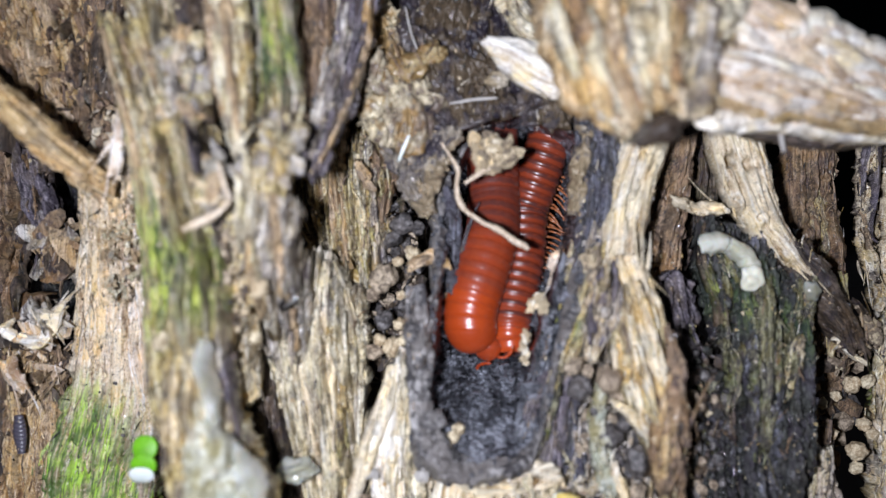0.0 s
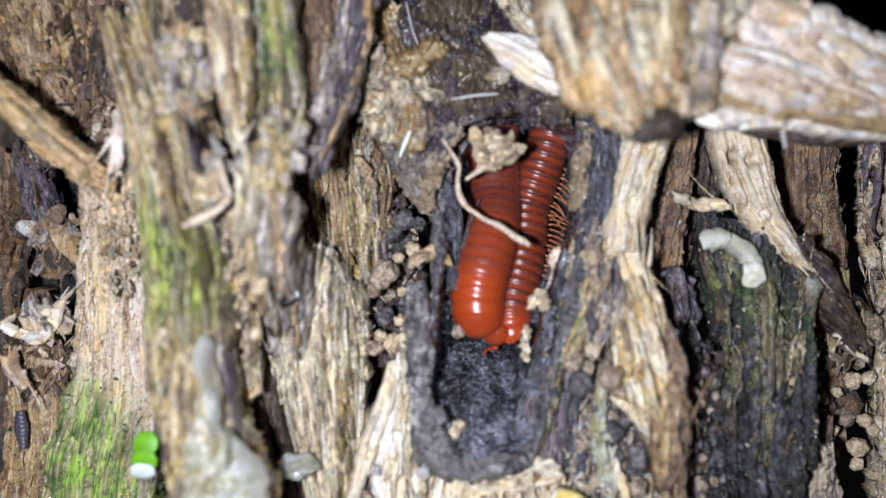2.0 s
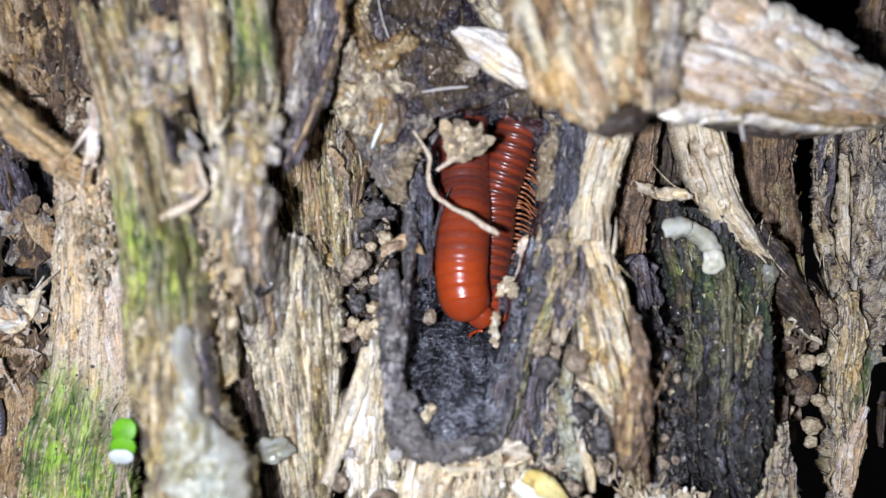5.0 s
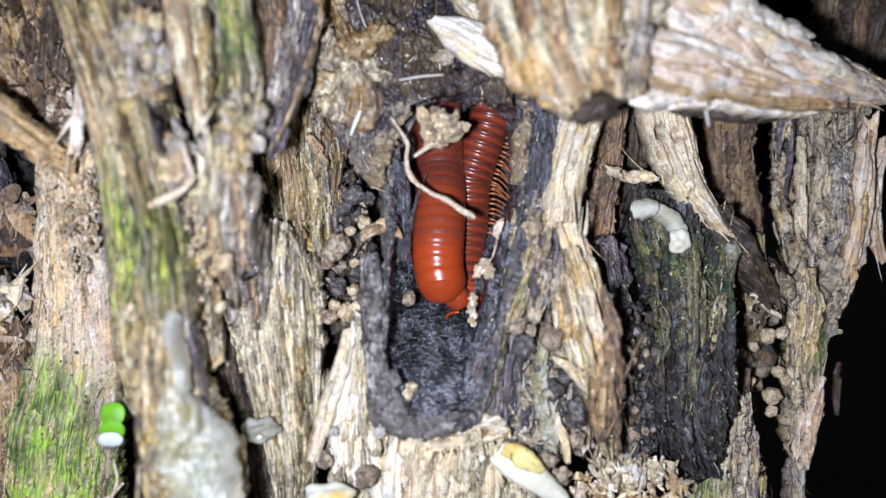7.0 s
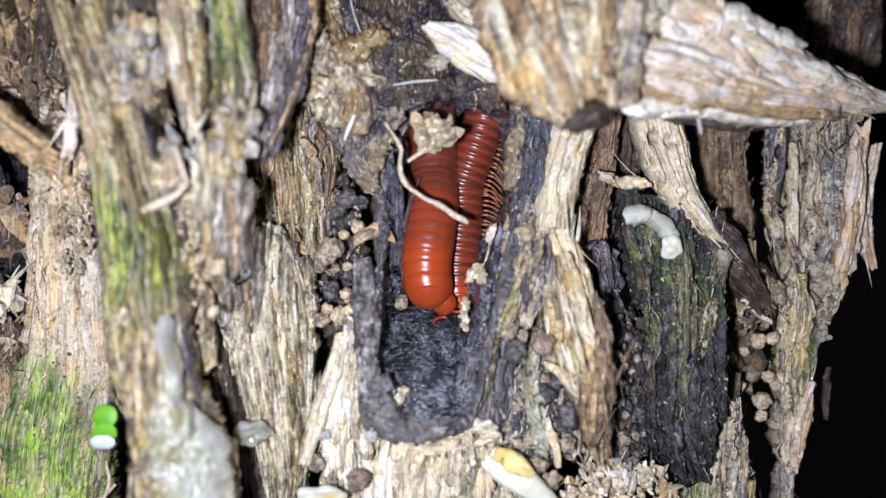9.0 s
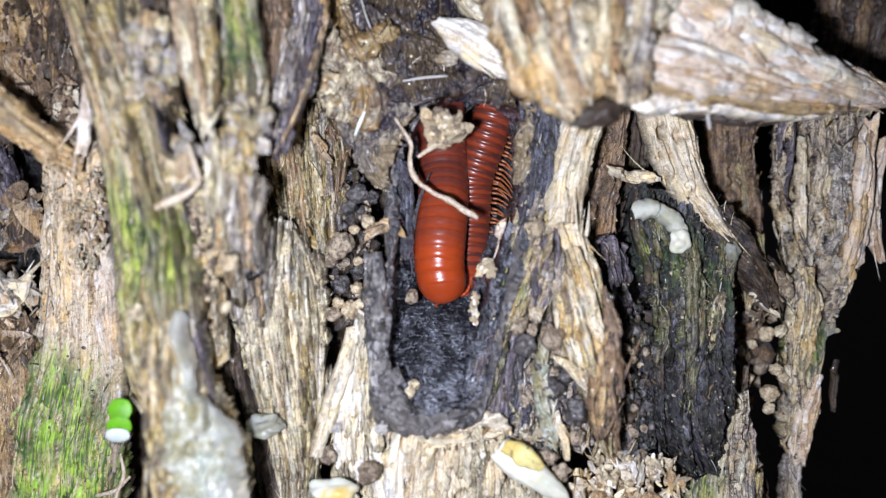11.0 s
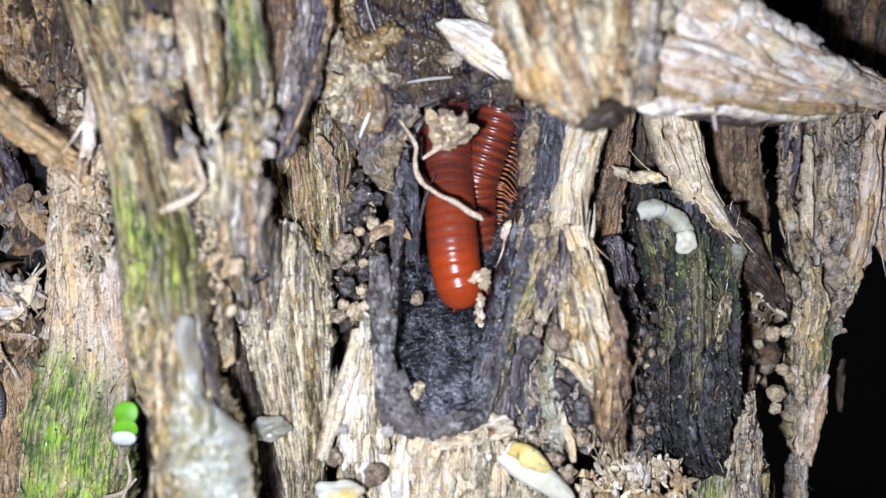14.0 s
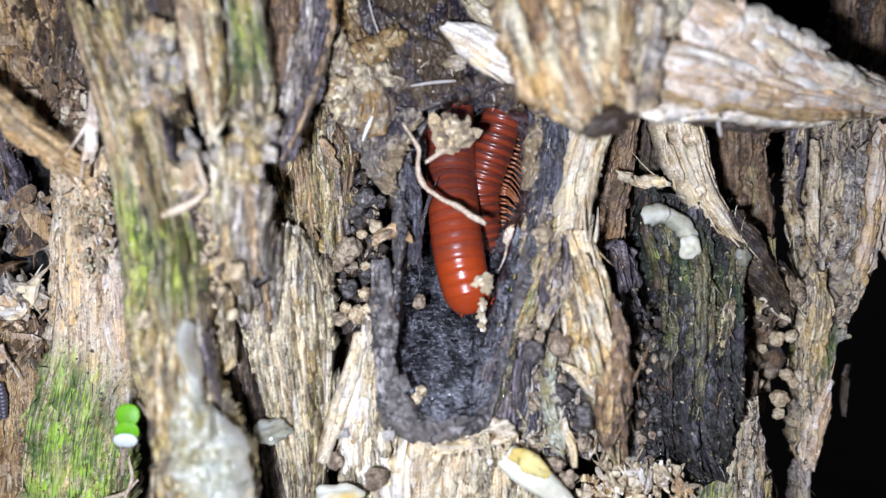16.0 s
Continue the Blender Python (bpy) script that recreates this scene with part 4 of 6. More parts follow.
sliver("pale upright flake of wood", [(-3.55, 10.20, 1.63, 0.103), (-3.57, 10.10, 1.24, 0.193), (-3.66, 10.20, 0.83, 0.143)], "pink", 0.12, 6, 0.03, 0.02)
sliver("rusty brown plank of decayed wood", [(-4.97, 11.90, 3.70, 1.100), (-4.80, 11.80, 2.82, 1.098), (-4.80, 11.80, 1.95, 0.957), (-4.84, 11.90, 1.08, 0.671)], "dusk", 0.5, 7, 0.08, 0.10, 0.25, pits=0.3, strips=(6, ["tan", "dusk", "brown", "dusk"], 0.3))
sliver("brown rotten plank in the shade", [(-4.17, 11.60, 3.63, 0.647), (-4.21, 11.50, 2.55, 0.646), (-4.29, 11.40, 1.62, 0.573), (-4.42, 11.50, 0.91, 0.435)], "brown", 0.4, 8, 0.05, 0.06, 0.1, strips=(4, ["brown", "dusk"]))
sliver("brown weathered plank at the stump's side", [(-5.38, 12.00, -1.33, 0.913), (-5.35, 11.90, -2.39, 0.836), (-5.48, 11.90, -4.42, 0.922)], "orange", 0.5, 9, 0.06, 0.06, 0.1, strips=(5, ["orange", "tan", "brown"]))
# Black material stands for shadow in the deep hollow, not for charring.
sliver("black backing for the shadow deep in the side hollow", [(-5.73, 13.40, 0.94, 1.120), (-5.77, 13.40, -0.05, 1.206), (-5.73, 13.40, -0.87, 1.206), (-5.69, 13.40, -1.69, 1.034)], "black", 0.4, 10, 0.08, 0.08, 0.2)
sliver("olive mossy strip of wet wood", [(-3.64, 9.90, 2.52, 0.281), (-3.48, 9.80, 1.96, 0.310), (-3.26, 9.70, 1.39, 0.340), (-3.10, 9.65, 0.59, 0.372), (-3.05, 9.75, -0.35, 0.391), (-3.10, 9.85, -1.07, 0.320), (-2.92, 9.75, -1.89, 0.204), (-2.76, 9.70, -2.60, 0.128)], "olive", 0.4, 11, 0.05, 0.05, 0.08,
       moss=[(-3.0, -0.2, 1.1)], slope=-0.3, strips=(5, ["olive", "olive", "brown", "tan"]))
sliver("yellow-brown ridge of wet decayed wood", [(-3.23, 9.90, 2.83, 0.686), (-3.09, 9.70, 2.06, 0.647), (-2.89, 9.52, 1.37, 0.579), (-2.73, 9.45, 0.64, 0.518), (-2.59, 9.40, -0.03, 0.518), (-2.52, 9.33, -0.76, 0.609), (-2.51, 9.25, -1.48, 0.668), (-2.45, 9.14, -2.19, 0.907), (-2.31, 9.10, -2.93, 1.061), (-2.27, 9.10, -3.55, 1.157)], "olive", 0.75, 12, 0.11, 0.12, 0.5,
       moss=[(-2.6, -0.3, 0.7)], flat=0.6, strips=(15, ["olive", "cream", "weathered", "cane", "plum", "cream"], 0.24))
sliver("crumbling pale stained wood in the groove", [(-2.25, 9.75, 0.90, 0.377), (-2.23, 9.85, 0.27, 0.446), (-2.25, 9.95, -0.51, 0.453), (-2.27, 10.10, -1.12, 0.395), (-2.22, 10.20, -1.81, 0.401)], "cane", 0.4, 13, 0.08, 0.05, 0.2)
# Strip backing the deep groove, its shade put into the colour.
sliver("strip beside the groove, coloured as shade", [(-2.25, 11.00, -0.97, 0.428), (-2.20, 11.20, -1.87, 0.656), (-2.02, 11.30, -2.80, 0.889), (-1.84, 11.40, -3.90, 1.054)], "dusk", 0.5, 14, 0.05, 0.06, 0.1)
sliver("pale straw-coloured strip of dry wood", [(-2.34, 9.60, 3.07, 0.426), (-2.24, 9.45, 2.32, 0.434), (-2.17, 9.35, 1.71, 0.396), (-2.10, 9.28, 1.23, 0.240), (-2.09, 9.30, 0.94, 0.108)], "cream", 0.35, 15, 0.05, 0.06, 0.08, strips=(4, ["tan", "cream", "olive"]))
sliver("crumbly brown strip with mould", [(-2.74, 9.80, 3.11, 0.371), (-2.68, 9.70, 2.43, 0.370), (-2.60, 9.65, 1.87, 0.308), (-2.52, 9.60, 1.32, 0.246)], "dusk", 0.4, 16, 0.07, 0.06, 0.15)
sliver("dark olive strip of wet wood", [(-1.79, 9.50, 3.05, 0.424), (-1.77, 9.42, 2.26, 0.423), (-1.70, 9.33, 1.65, 0.451), (-1.73, 9.25, 1.05, 0.420), (-1.79, 9.25, 0.57, 0.361)], "olive", 0.45, 17, 0.06, 0.06, 0.12, moss=[(-1.85, 2.1, 0.8)], strips=(5, ["olive", "dusk", "grey"]))
sliver("twisted brown and grey curl of bark", [(-1.01, 10.40, 3.01, 0.543), (-1.08, 10.30, 2.47, 0.551), (-1.20, 10.15, 1.87, 0.504), (-1.33, 9.90, 1.27, 0.376), (-1.44, 9.65, 0.79, 0.152)], "plum", 0.3, 18, 0.10, 0.10, 0.25, slope=-0.3, edge=0.5, strips=(7, ["tan", "brown", "grey", "plum", "pink"], 0.12))
sliver("grey wet glinting strip of wood", [(-1.87, 9.30, 0.93, 0.452), (-1.82, 9.22, 0.33, 0.571), (-1.85, 9.60, -0.23, 0.589), (-1.84, 10.30, -0.75, 0.644), (-1.83, 10.95, -1.29, 0.642)], "grey", 0.6, 19, 0.10, 0.08, 0.45, flat=0.6, strips=(9, ["grey", "plum", "cream", "olive", "tan"], 0.2))
# Olive and brown tones darken the cream plank for the ridge's shade.
sliver("cream striated plank, shade put in as olive brown", [(-1.18, 11.70, 2.72, 1.440), (-1.26, 11.60, 1.83, 1.428), (-1.28, 11.55, 0.95, 1.385), (-1.22, 11.50, 0.21, 1.044), (-1.14, 11.50, -0.46, 0.596)], "olive", 0.4, 20, 0.06, 0.30, 0.06, slope=-0.1, grain=1.5, strips=(7, ["olive", "brown", "olive", "tan"], 0.10))
sliver("thick cream slab of fibrous wood with long cracks", [(-1.49, 10.95, -0.01, 0.425), (-1.53, 10.85, -0.47, 1.057), (-1.52, 10.80, -1.10, 1.282), (-1.46, 10.82, -1.82, 1.135), (-1.38, 10.82, -2.61, 0.892), (-1.32, 10.80, -3.34, 0.601), (-1.32, 10.80, -4.37, 0.432)], "cream", 0.7, 21, 0.07, 0.30, 0.06, slope=-0.12, grain=1.6, edge=0.18, strips=(14, ["cream", "cream", "olive", "cream", "bone"], 0.14))

# over and beside the burrow
sliver("dark crusted plate of wood over the burrow", [(0.52, 11.15, 3.49, 1.950), (0.50, 11.05, 2.56, 1.950), (0.56, 10.92, 2.12, 1.850), (0.62, 10.84, 1.80, 1.750), (0.68, 10.84, 1.55, 1.550)], "crust", 0.3, 22, 0.07, 0.03, 0.26, ragged=0.2, name="wood_crust", category="wood crust")
sliver("tan lumpy crust beside the burrow", [(-0.95, 11.25, 3.06, 0.657), (-0.84, 11.15, 2.49, 0.724), (-0.69, 11.00, 2.04, 0.887), (-0.58, 10.90, 1.69, 1.028), (-0.57, 10.86, 1.41, 0.848), (-0.67, 10.90, 1.20, 0.425)], "tancrust", 0.22, 23, 0.06, 0.03, 0.40, ragged=0.15, edge=0.5, name="wood_crust", category="wood crust")
sliver("grey-brown ragged crust hanging by the burrow", [(-0.24, 10.85, 1.47, 0.918), (-0.30, 10.85, 1.13, 0.833), (-0.33, 10.85, 0.85, 0.678), (-0.25, 10.85, 0.60, 0.438), (-0.14, 10.85, 0.39, 0.184)], "greycrust", 0.16, 122, 0.06, 0.03, 0.30, ragged=0.15, edge=0.6, name="wood_crust", category="wood crust")
sliver("grey-tan chip under the white flake", [(1.33, 10.82, 2.03, 0.704), (1.25, 10.80, 1.72, 0.740), (1.22, 10.80, 1.43, 0.600)], "crust", 0.25, 24, 0.04, 0.02, 0.1, name="wood_crust", category="wood crust")
sliver("torn white flake of clean wood", [(0.45, 10.65, 2.43, 0.124), (0.76, 10.56, 2.28, 0.438), (1.09, 10.48, 2.09, 0.573), (1.46, 10.42, 1.92, 0.518), (1.88, 10.42, 1.74, 0.328)], "white", 0.2, 25, 0.025, 0.02, 0.03, edge=0.12, pits=0.02)
sliver("pale strip behind the near block", [(0.75, 10.90, 3.08, 0.421), (1.01, 10.80, 2.65, 0.419), (1.35, 10.70, 2.43, 0.417)], "cream", 0.2, 26, 0.05, 0.05, 0.08)
sliver("blackened strip along the burrow", [(1.84, 11.00, 1.92, 0.503), (1.85, 10.90, 1.13, 0.473), (1.83, 10.80, 0.41, 0.428), (1.70, 10.72, -0.15, 0.384), (1.51, 10.66, -0.64, 0.340)], "charwood", 0.35, 27, 0.07, 0.05, 0.14, name="charred_strip", category="charred wood", strips=(4, ["charwood", "charwood", "grey"], 0.06))
sliver("upper cane-like pale strip", [(2.63, 11.00, 1.92, 0.650), (2.44, 10.90, 1.34, 0.660), (2.27, 10.78, 0.83, 0.676), (2.13, 10.64, 0.27, 0.578), (2.07, 10.50, -0.23, 0.531)], "bone", 0.45, 28, 0.04, 0.05, 0.05, ragged=0.1, edge=0.14, flat=0.55)
sliver("swollen joint of the pale strip", [(2.04, 10.45, -0.06, 0.500), (2.06, 10.40, -0.20, 0.610), (2.11, 10.42, -0.37, 0.556)], "bone", 0.3, 29, 0.03, 0.03, 0.05, ragged=0.06, flat=0.6)
sliver("lower pale strip with brown streaks", [(2.08, 10.50, -0.18, 0.531), (2.21, 10.27, -0.76, 0.633), (2.33, 10.10, -1.36, 0.695), (2.47, 10.15, -1.99, 0.584), (2.58, 10.30, -2.53, 0.420), (2.66, 10.50, -3.02, 0.186)], "cane", 0.5, 30, 0.05, 0.10, 0.05, grain=1.5, edge=0.14, flat=0.55, strips=(8, ["cane", "cane", "bone"], 0.08))
sliver("rotten brown lower end of the pale strip", [(2.44, 10.04, -1.76, 0.163), (2.51, 10.06, -2.22, 0.287), (2.59, 10.18, -2.60, 0.291), (2.65, 10.35, -2.94, 0.183)], "brown", 0.3, 128, 0.07, 0.07, 0.14, ragged=0.5)
sliver("brown stained flank of the pale strip", [(2.47, 10.14, -0.82, 0.095), (2.54, 10.02, -1.21, 0.203), (2.60, 10.02, -1.63, 0.231), (2.66, 10.10, -2.06, 0.137)], "brown", 0.2, 129, 0.05, 0.06, 0.06, ragged=0.5)
sliver("grey-green slab beside the burrow", [(1.82, 10.80, 0.27, 0.428), (1.72, 10.65, -0.36, 0.636), (1.74, 10.66, -1.00, 0.768), (1.72, 10.68, -1.73, 0.844), (1.68, 10.68, -2.38, 1.005), (1.58, 10.70, -2.97, 1.082)], "grey", 0.4, 31, 0.05, 0.05, 0.08, moss=[(1.12, -1.0, 0.55)], grain=1.3, strips=(8, ["grey", "grey", "olive", "charwood"], 0.07), holes=[((1.73, 10.66, -1.57), 0.30, 0.6)])
sliver("grey crumbly wood under the pale strip", [(2.14, 10.75, -1.60, 0.649), (2.17, 10.75, -2.26, 0.796), (2.15, 10.80, -3.01, 0.803)], "grey", 0.4, 32, 0.06, 0.05, 0.15)
sliver("pale greenish rotten crust beside the slab", [(1.81, 10.52, -1.56, 0.113), (1.76, 10.47, -1.97, 0.211), (1.82, 10.47, -2.44, 0.254), (1.91, 10.50, -2.85, 0.128)], "palecrust", 0.15, 130, 0.05, 0.02, 0.12, ragged=0.4, edge=0.4, name="wood_crust", category="wood crust")
sliver("brown wood in the cleft behind the curl", [(-1.55, 10.30, 3.12, 0.655), (-1.57, 10.15, 2.13, 0.617), (-1.61, 10.05, 1.42, 0.518), (-1.66, 10.00, 0.97, 0.323)], "brown", 0.35, 131, 0.07, 0.07, 0.18)
sliver("cream torn wood under the burrow", [(0.52, 10.55, -2.61, 1.412), (0.41, 10.55, -2.96, 1.343), (0.37, 10.60, -3.48, 1.353), (0.36, 10.60, -4.36, 1.361)], "bone", 0.4, 33, 0.06, 0.10, 0.2, ragged=0.6, pits=0.3, strips=(6, ["bone", "white", "cream"], 0.12))
sliver("tan torn wood behind the waxy chip", [(1.24, 10.65, -2.61, 0.787), (1.32, 10.70, -3.11, 1.009), (1.37, 10.80, -3.81, 1.169), (1.37, 10.80, -4.48, 1.174)], "cream", 0.4, 34, 0.07, 0.05, 0.25, ragged=0.6, pits=0.25, strips=(5, ["cream", "bone", "tan"], 0.12))
sliver("pale clean splinter leaning over", [(-0.58, 10.80, -1.34, 0.141), (-0.66, 10.65, -1.73, 0.222), (-0.79, 10.55, -2.13, 0.234), (-0.94, 10.50, -2.55, 0.233), (-1.06, 10.50, -2.92, 0.164)], "bone", 0.16, 35, 0.02, 0.02, 0.03, edge=0.14, ragged=0.08, loose=1)
sliver("pale wood at the burrow's lip", [(-0.43, 10.85, -1.16, 0.214), (-0.49, 10.75, -1.68, 0.355), (-0.53, 10.70, -2.25, 0.567), (-0.54, 10.75, -2.84, 0.714), (-0.49, 10.80, -3.74, 0.794), (-0.50, 10.80, -4.41, 0.797)], "cream", 0.35, 36, 0.05, 0.05, 0.12, strips=(4, ["cream", "white"], 0.06))
# Back of the cavity, its shadow put into the dark colour.
sliver("wood behind the frass, shadow put into its colour", [(-0.56, 12.80, 1.20, 0.842), (-0.62, 12.80, 0.21, 0.847), (-0.64, 12.60, -0.80, 0.777), (-0.69, 12.20, -1.74, 0.700)], "dusk", 0.4, 37, 0.08, 0.08, 0.2)

# the broken wood nearest to the lens, and the right side
sliver("near block of orange-tan splintered wood", [(1.69, 9.10, 3.09, 1.551), (1.74, 8.95, 2.42, 1.537), (1.78, 8.80, 1.87, 1.315), (1.90, 8.78, 1.49, 1.025), (2.02, 8.88, 1.25, 0.742)], "orange", 0.7, 40, 0.08, 0.10, 0.18, flat=0.5, ragged=0.25, strips=(10, ["orange", "cream", "cream", "brown"], 0.18))
lumpy("wood_lump", "dark purplish rotten lump under the near block", "wood lump", (2.07, 8.98, 1.15), (0.26, 0.16, 0.13), "dusk", 71, 0.4, 1.6, 4, 10, "", 0.2)
sliver("near pale grey ridged wood", [(2.66, 9.20, 3.07, 0.911), (2.57, 9.00, 2.32, 0.838), (2.47, 8.85, 1.76, 0.650), (2.41, 8.85, 1.32, 0.356)], "weathered", 0.5, 41, 0.08, 0.09, 0.12, strips=(5, ["cream", "grey", "cream"], 0.12))
sliver("broad pinkish splinter lying across", [(3.03, 9.25, 2.41, 0.554), (3.61, 9.35, 2.17, 0.688), (4.30, 9.60, 1.99, 0.644), (4.99, 9.90, 1.81, 0.533), (5.77, 10.30, 1.62, 0.417), (6.54, 10.60, 1.47, 0.215)], "pink", 0.35, 42, 0.015, 0.02, 0.12, slope=-0.2, edge=0.10, pits=0.01, strips=(4, ["pink", "orange", "white", "pink"], 0.08), loose=2)
sliver("tan splinter lying across", [(2.55, 9.00, 1.75, 0.541), (3.17, 9.20, 1.69, 0.678), (3.85, 9.45, 1.60, 0.603), (4.58, 9.75, 1.50, 0.526), (5.38, 10.10, 1.43, 0.341), (5.98, 10.40, 1.39, 0.176)], "pink", 0.35, 43, 0.02, 0.03, 0.12, pits=0.02, strips=(5, ["orange", "pink", "brown", "white"], 0.08), loose=2)
sliver("white-ended splinter lying across", [(2.54, 9.25, 1.34, 0.185), (2.80, 9.20, 1.31, 0.320), (3.38, 9.40, 1.37, 0.315), (4.02, 9.70, 1.33, 0.326), (4.77, 10.00, 1.29, 0.270), (5.42, 10.30, 1.31, 0.139)], "white", 0.25, 44, 0.04, 0.05, 0.06, pits=0.04, loose=2)
sliver("brown underside of the splinter", [(3.19, 9.80, 1.28, 0.157), (3.83, 9.90, 1.24, 0.226), (4.47, 10.10, 1.22, 0.231), (5.11, 10.40, 1.29, 0.154)], "dusk", 0.22, 45, 0.05, 0.05, 0.1)
sliver("slanting pale strip pierced by insect holes", [(3.55, 11.30, 1.60, 0.675), (3.69, 11.30, 1.16, 0.704), (3.86, 11.30, 0.68, 0.631), (4.07, 11.35, 0.26, 0.515), (4.33, 11.40, -0.10, 0.385), (4.57, 11.45, -0.41, 0.149)], "bone", 0.4, 46, 0.03, 0.07, 0.05, edge=0.12, pits=0.03, moss=None, holes=[((3.56, 11.30, 1.06), 0.060, 0.35), ((3.76, 11.30, 1.03), 0.055, 0.25), ((3.53, 11.30, 0.78), 0.030, 0.25), ((3.63, 11.30, 0.60), 0.025, 0.20), ((3.90, 11.30, 0.38), 0.030, 0.20)])
sliver("dark rotten end of the slanting strip", [(4.29, 11.40, -0.03, 0.534), (4.63, 11.45, -0.39, 0.577), (5.01, 11.60, -0.83, 0.469), (5.31, 11.80, -1.30, 0.319)], "dusk", 0.35, 47, 0.08, 0.06, 0.2)
sliver("brown upright strip in the hollow", [(3.00, 11.70, 1.40, 0.461), (2.94, 11.65, 0.71, 0.507), (2.83, 11.60, 0.02, 0.461), (2.70, 11.50, -0.59, 0.275)], "brown", 0.35, 48, 0.06, 0.06, 0.12)
# Dark colour gives this plank the shade of the hollow.
sliver("plank at the back of the hollow, coloured as shade", [(3.62, 12.30, 1.76, 0.967), (3.62, 12.30, 0.55, 0.893), (3.43, 12.20, -0.49, 0.729)], "dusk", 0.4, 49, 0.07, 0.07, 0.1)
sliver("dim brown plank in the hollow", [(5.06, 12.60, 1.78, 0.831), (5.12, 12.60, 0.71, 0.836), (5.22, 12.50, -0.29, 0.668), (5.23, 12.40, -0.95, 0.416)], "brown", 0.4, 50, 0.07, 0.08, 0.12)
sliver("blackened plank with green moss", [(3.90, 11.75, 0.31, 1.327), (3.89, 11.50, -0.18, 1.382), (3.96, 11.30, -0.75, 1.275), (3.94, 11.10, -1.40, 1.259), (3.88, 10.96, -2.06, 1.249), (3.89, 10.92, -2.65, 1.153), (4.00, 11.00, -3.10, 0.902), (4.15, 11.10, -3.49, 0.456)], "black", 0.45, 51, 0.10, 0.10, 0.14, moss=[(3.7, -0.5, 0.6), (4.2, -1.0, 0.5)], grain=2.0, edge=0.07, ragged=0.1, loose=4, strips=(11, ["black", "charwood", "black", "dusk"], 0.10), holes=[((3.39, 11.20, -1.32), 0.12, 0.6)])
# Gap behind the strip, darkened by colour in place of shade.
sliver("wood behind the pale strip, coloured as shade", [(3.16, 12.20, -0.38, 0.468), (3.21, 12.10, -1.16, 0.560), (3.22, 12.00, -1.92, 0.559), (3.15, 11.90, -2.69, 0.557), (3.03, 11.80, -3.36, 0.462)], "dusk", 0.3, 126, 0.07, 0.07, 0.14)
sliver("grey-green weathered strip of wood", [(4.68, 11.35, -2.47, 0.417), (4.58, 11.20, -3.06, 0.843), (4.45, 11.10, -3.72, 1.144), (4.45, 11.05, -4.72, 1.299)], "weathered", 0.4, 53, 0.05, 0.08, 0.06, moss=[(3.9, -3.5, 0.6)], grain=1.3, strips=(8, ["cream", "weathered", "olive"], 0.08))
sliver("brown narrow strip by the frass hollow", [(5.00, 11.90, -2.20, 0.194), (4.93, 11.80, -2.83, 0.241), (5.06, 11.80, -3.65, 0.404), (5.30, 11.80, -5.07, 0.571)], "brown", 0.35, 54, 0.05, 0.06, 0.06)
sliver("tan ribbed plank at the stump's edge", [(6.26, 12.60, 2.08, 0.585), (6.25, 12.55, 1.42, 0.599), (6.26, 12.50, 0.67, 0.629), (6.26, 12.40, 0.01, 0.640), (6.21, 12.35, -0.57, 0.542), (6.20, 12.30, -1.14, 0.540), (6.11, 12.20, -1.71, 0.489), (6.01, 12.05, -2.35, 0.468), (5.94, 11.95, -2.98, 0.510), (5.84, 11.95, -3.52, 0.309)], "weathered", 0.5, 55, 0.07, 0.12, 0.14, slope=-0.15, grain=2.0, moss=[(6.0, -1.9, 0.7)], strips=(10, ["weathered", "cream", "olive", "grey"], 0.10), holes=[((6.34, 12.30, -0.91), 0.17, 0.6)])
sliver("brown-grey plank on the stump's edge", [(6.94, 12.50, 1.82, 0.484), (6.80, 12.35, 1.32, 0.622), (6.73, 12.25, 0.66, 0.665), (6.67, 12.15, 0.01, 0.613), (6.55, 12.00, -0.63, 0.481), (6.40, 11.90, -1.22, 0.308), (6.26, 11.85, -1.62, 0.138)], "weathered", 0.5, 56, 0.07, 0.12, 0.14, slope=-0.15, grain=2.0, strips=(10, ["weathered", "weathered", "pink", "dusk"], 0.10))
sliver("pale loose shred on the edge", [(7.12, 12.20, 1.01, 0.197), (6.98, 12.10, 0.27, 0.245), (6.98, 12.10, -0.30, 0.197), (7.07, 12.10, -0.71, 0.099)], "pink", 0.14, 57, 0.04, 0.03, 0.05)
sliver("pale torn tip at the plank's edge", [(6.16, 12.00, -2.37, 0.164), (5.97, 11.90, -2.88, 0.277), (5.85, 11.85, -3.36, 0.325), (5.85, 11.90, -3.67, 0.196)], "pink", 0.2, 58, 0.05, 0.04, 0.08)
sliver("thin lower shred at the stump's edge", [(5.97, 12.30, -3.58, 0.253), (5.89, 12.20, -4.06, 0.302), (5.95, 12.20, -4.92, 0.337)], "grey", 0.25, 59, 0.05, 0.05, 0.05)
# Weak light up here is put into the dark colour.
sliver("weathered wood at the top of the stump, dimmed by colour", [(7.38, 13.30, 3.54, 1.283), (7.27, 13.30, 2.68, 1.198), (7.15, 13.30, 1.99, 1.112), (7.03, 13.30, 1.29, 1.027)], "dusk", 0.4, 140, 0.08, 0.10, 0.12, strips=(5, ["dusk", "brown"], 0.1))
sliver("dim olive strip at the back of the hollow", [(5.13, 12.70, 1.60, 0.524), (5.17, 12.70, 1.02, 0.540), (5.23, 12.70, 0.43, 0.475), (5.30, 12.70, -0.24, 0.328)], "olive", 0.3, 141, 0.07, 0.14, 0.10, strips=(4, ["olive", "dusk", "brown"], 0.1))
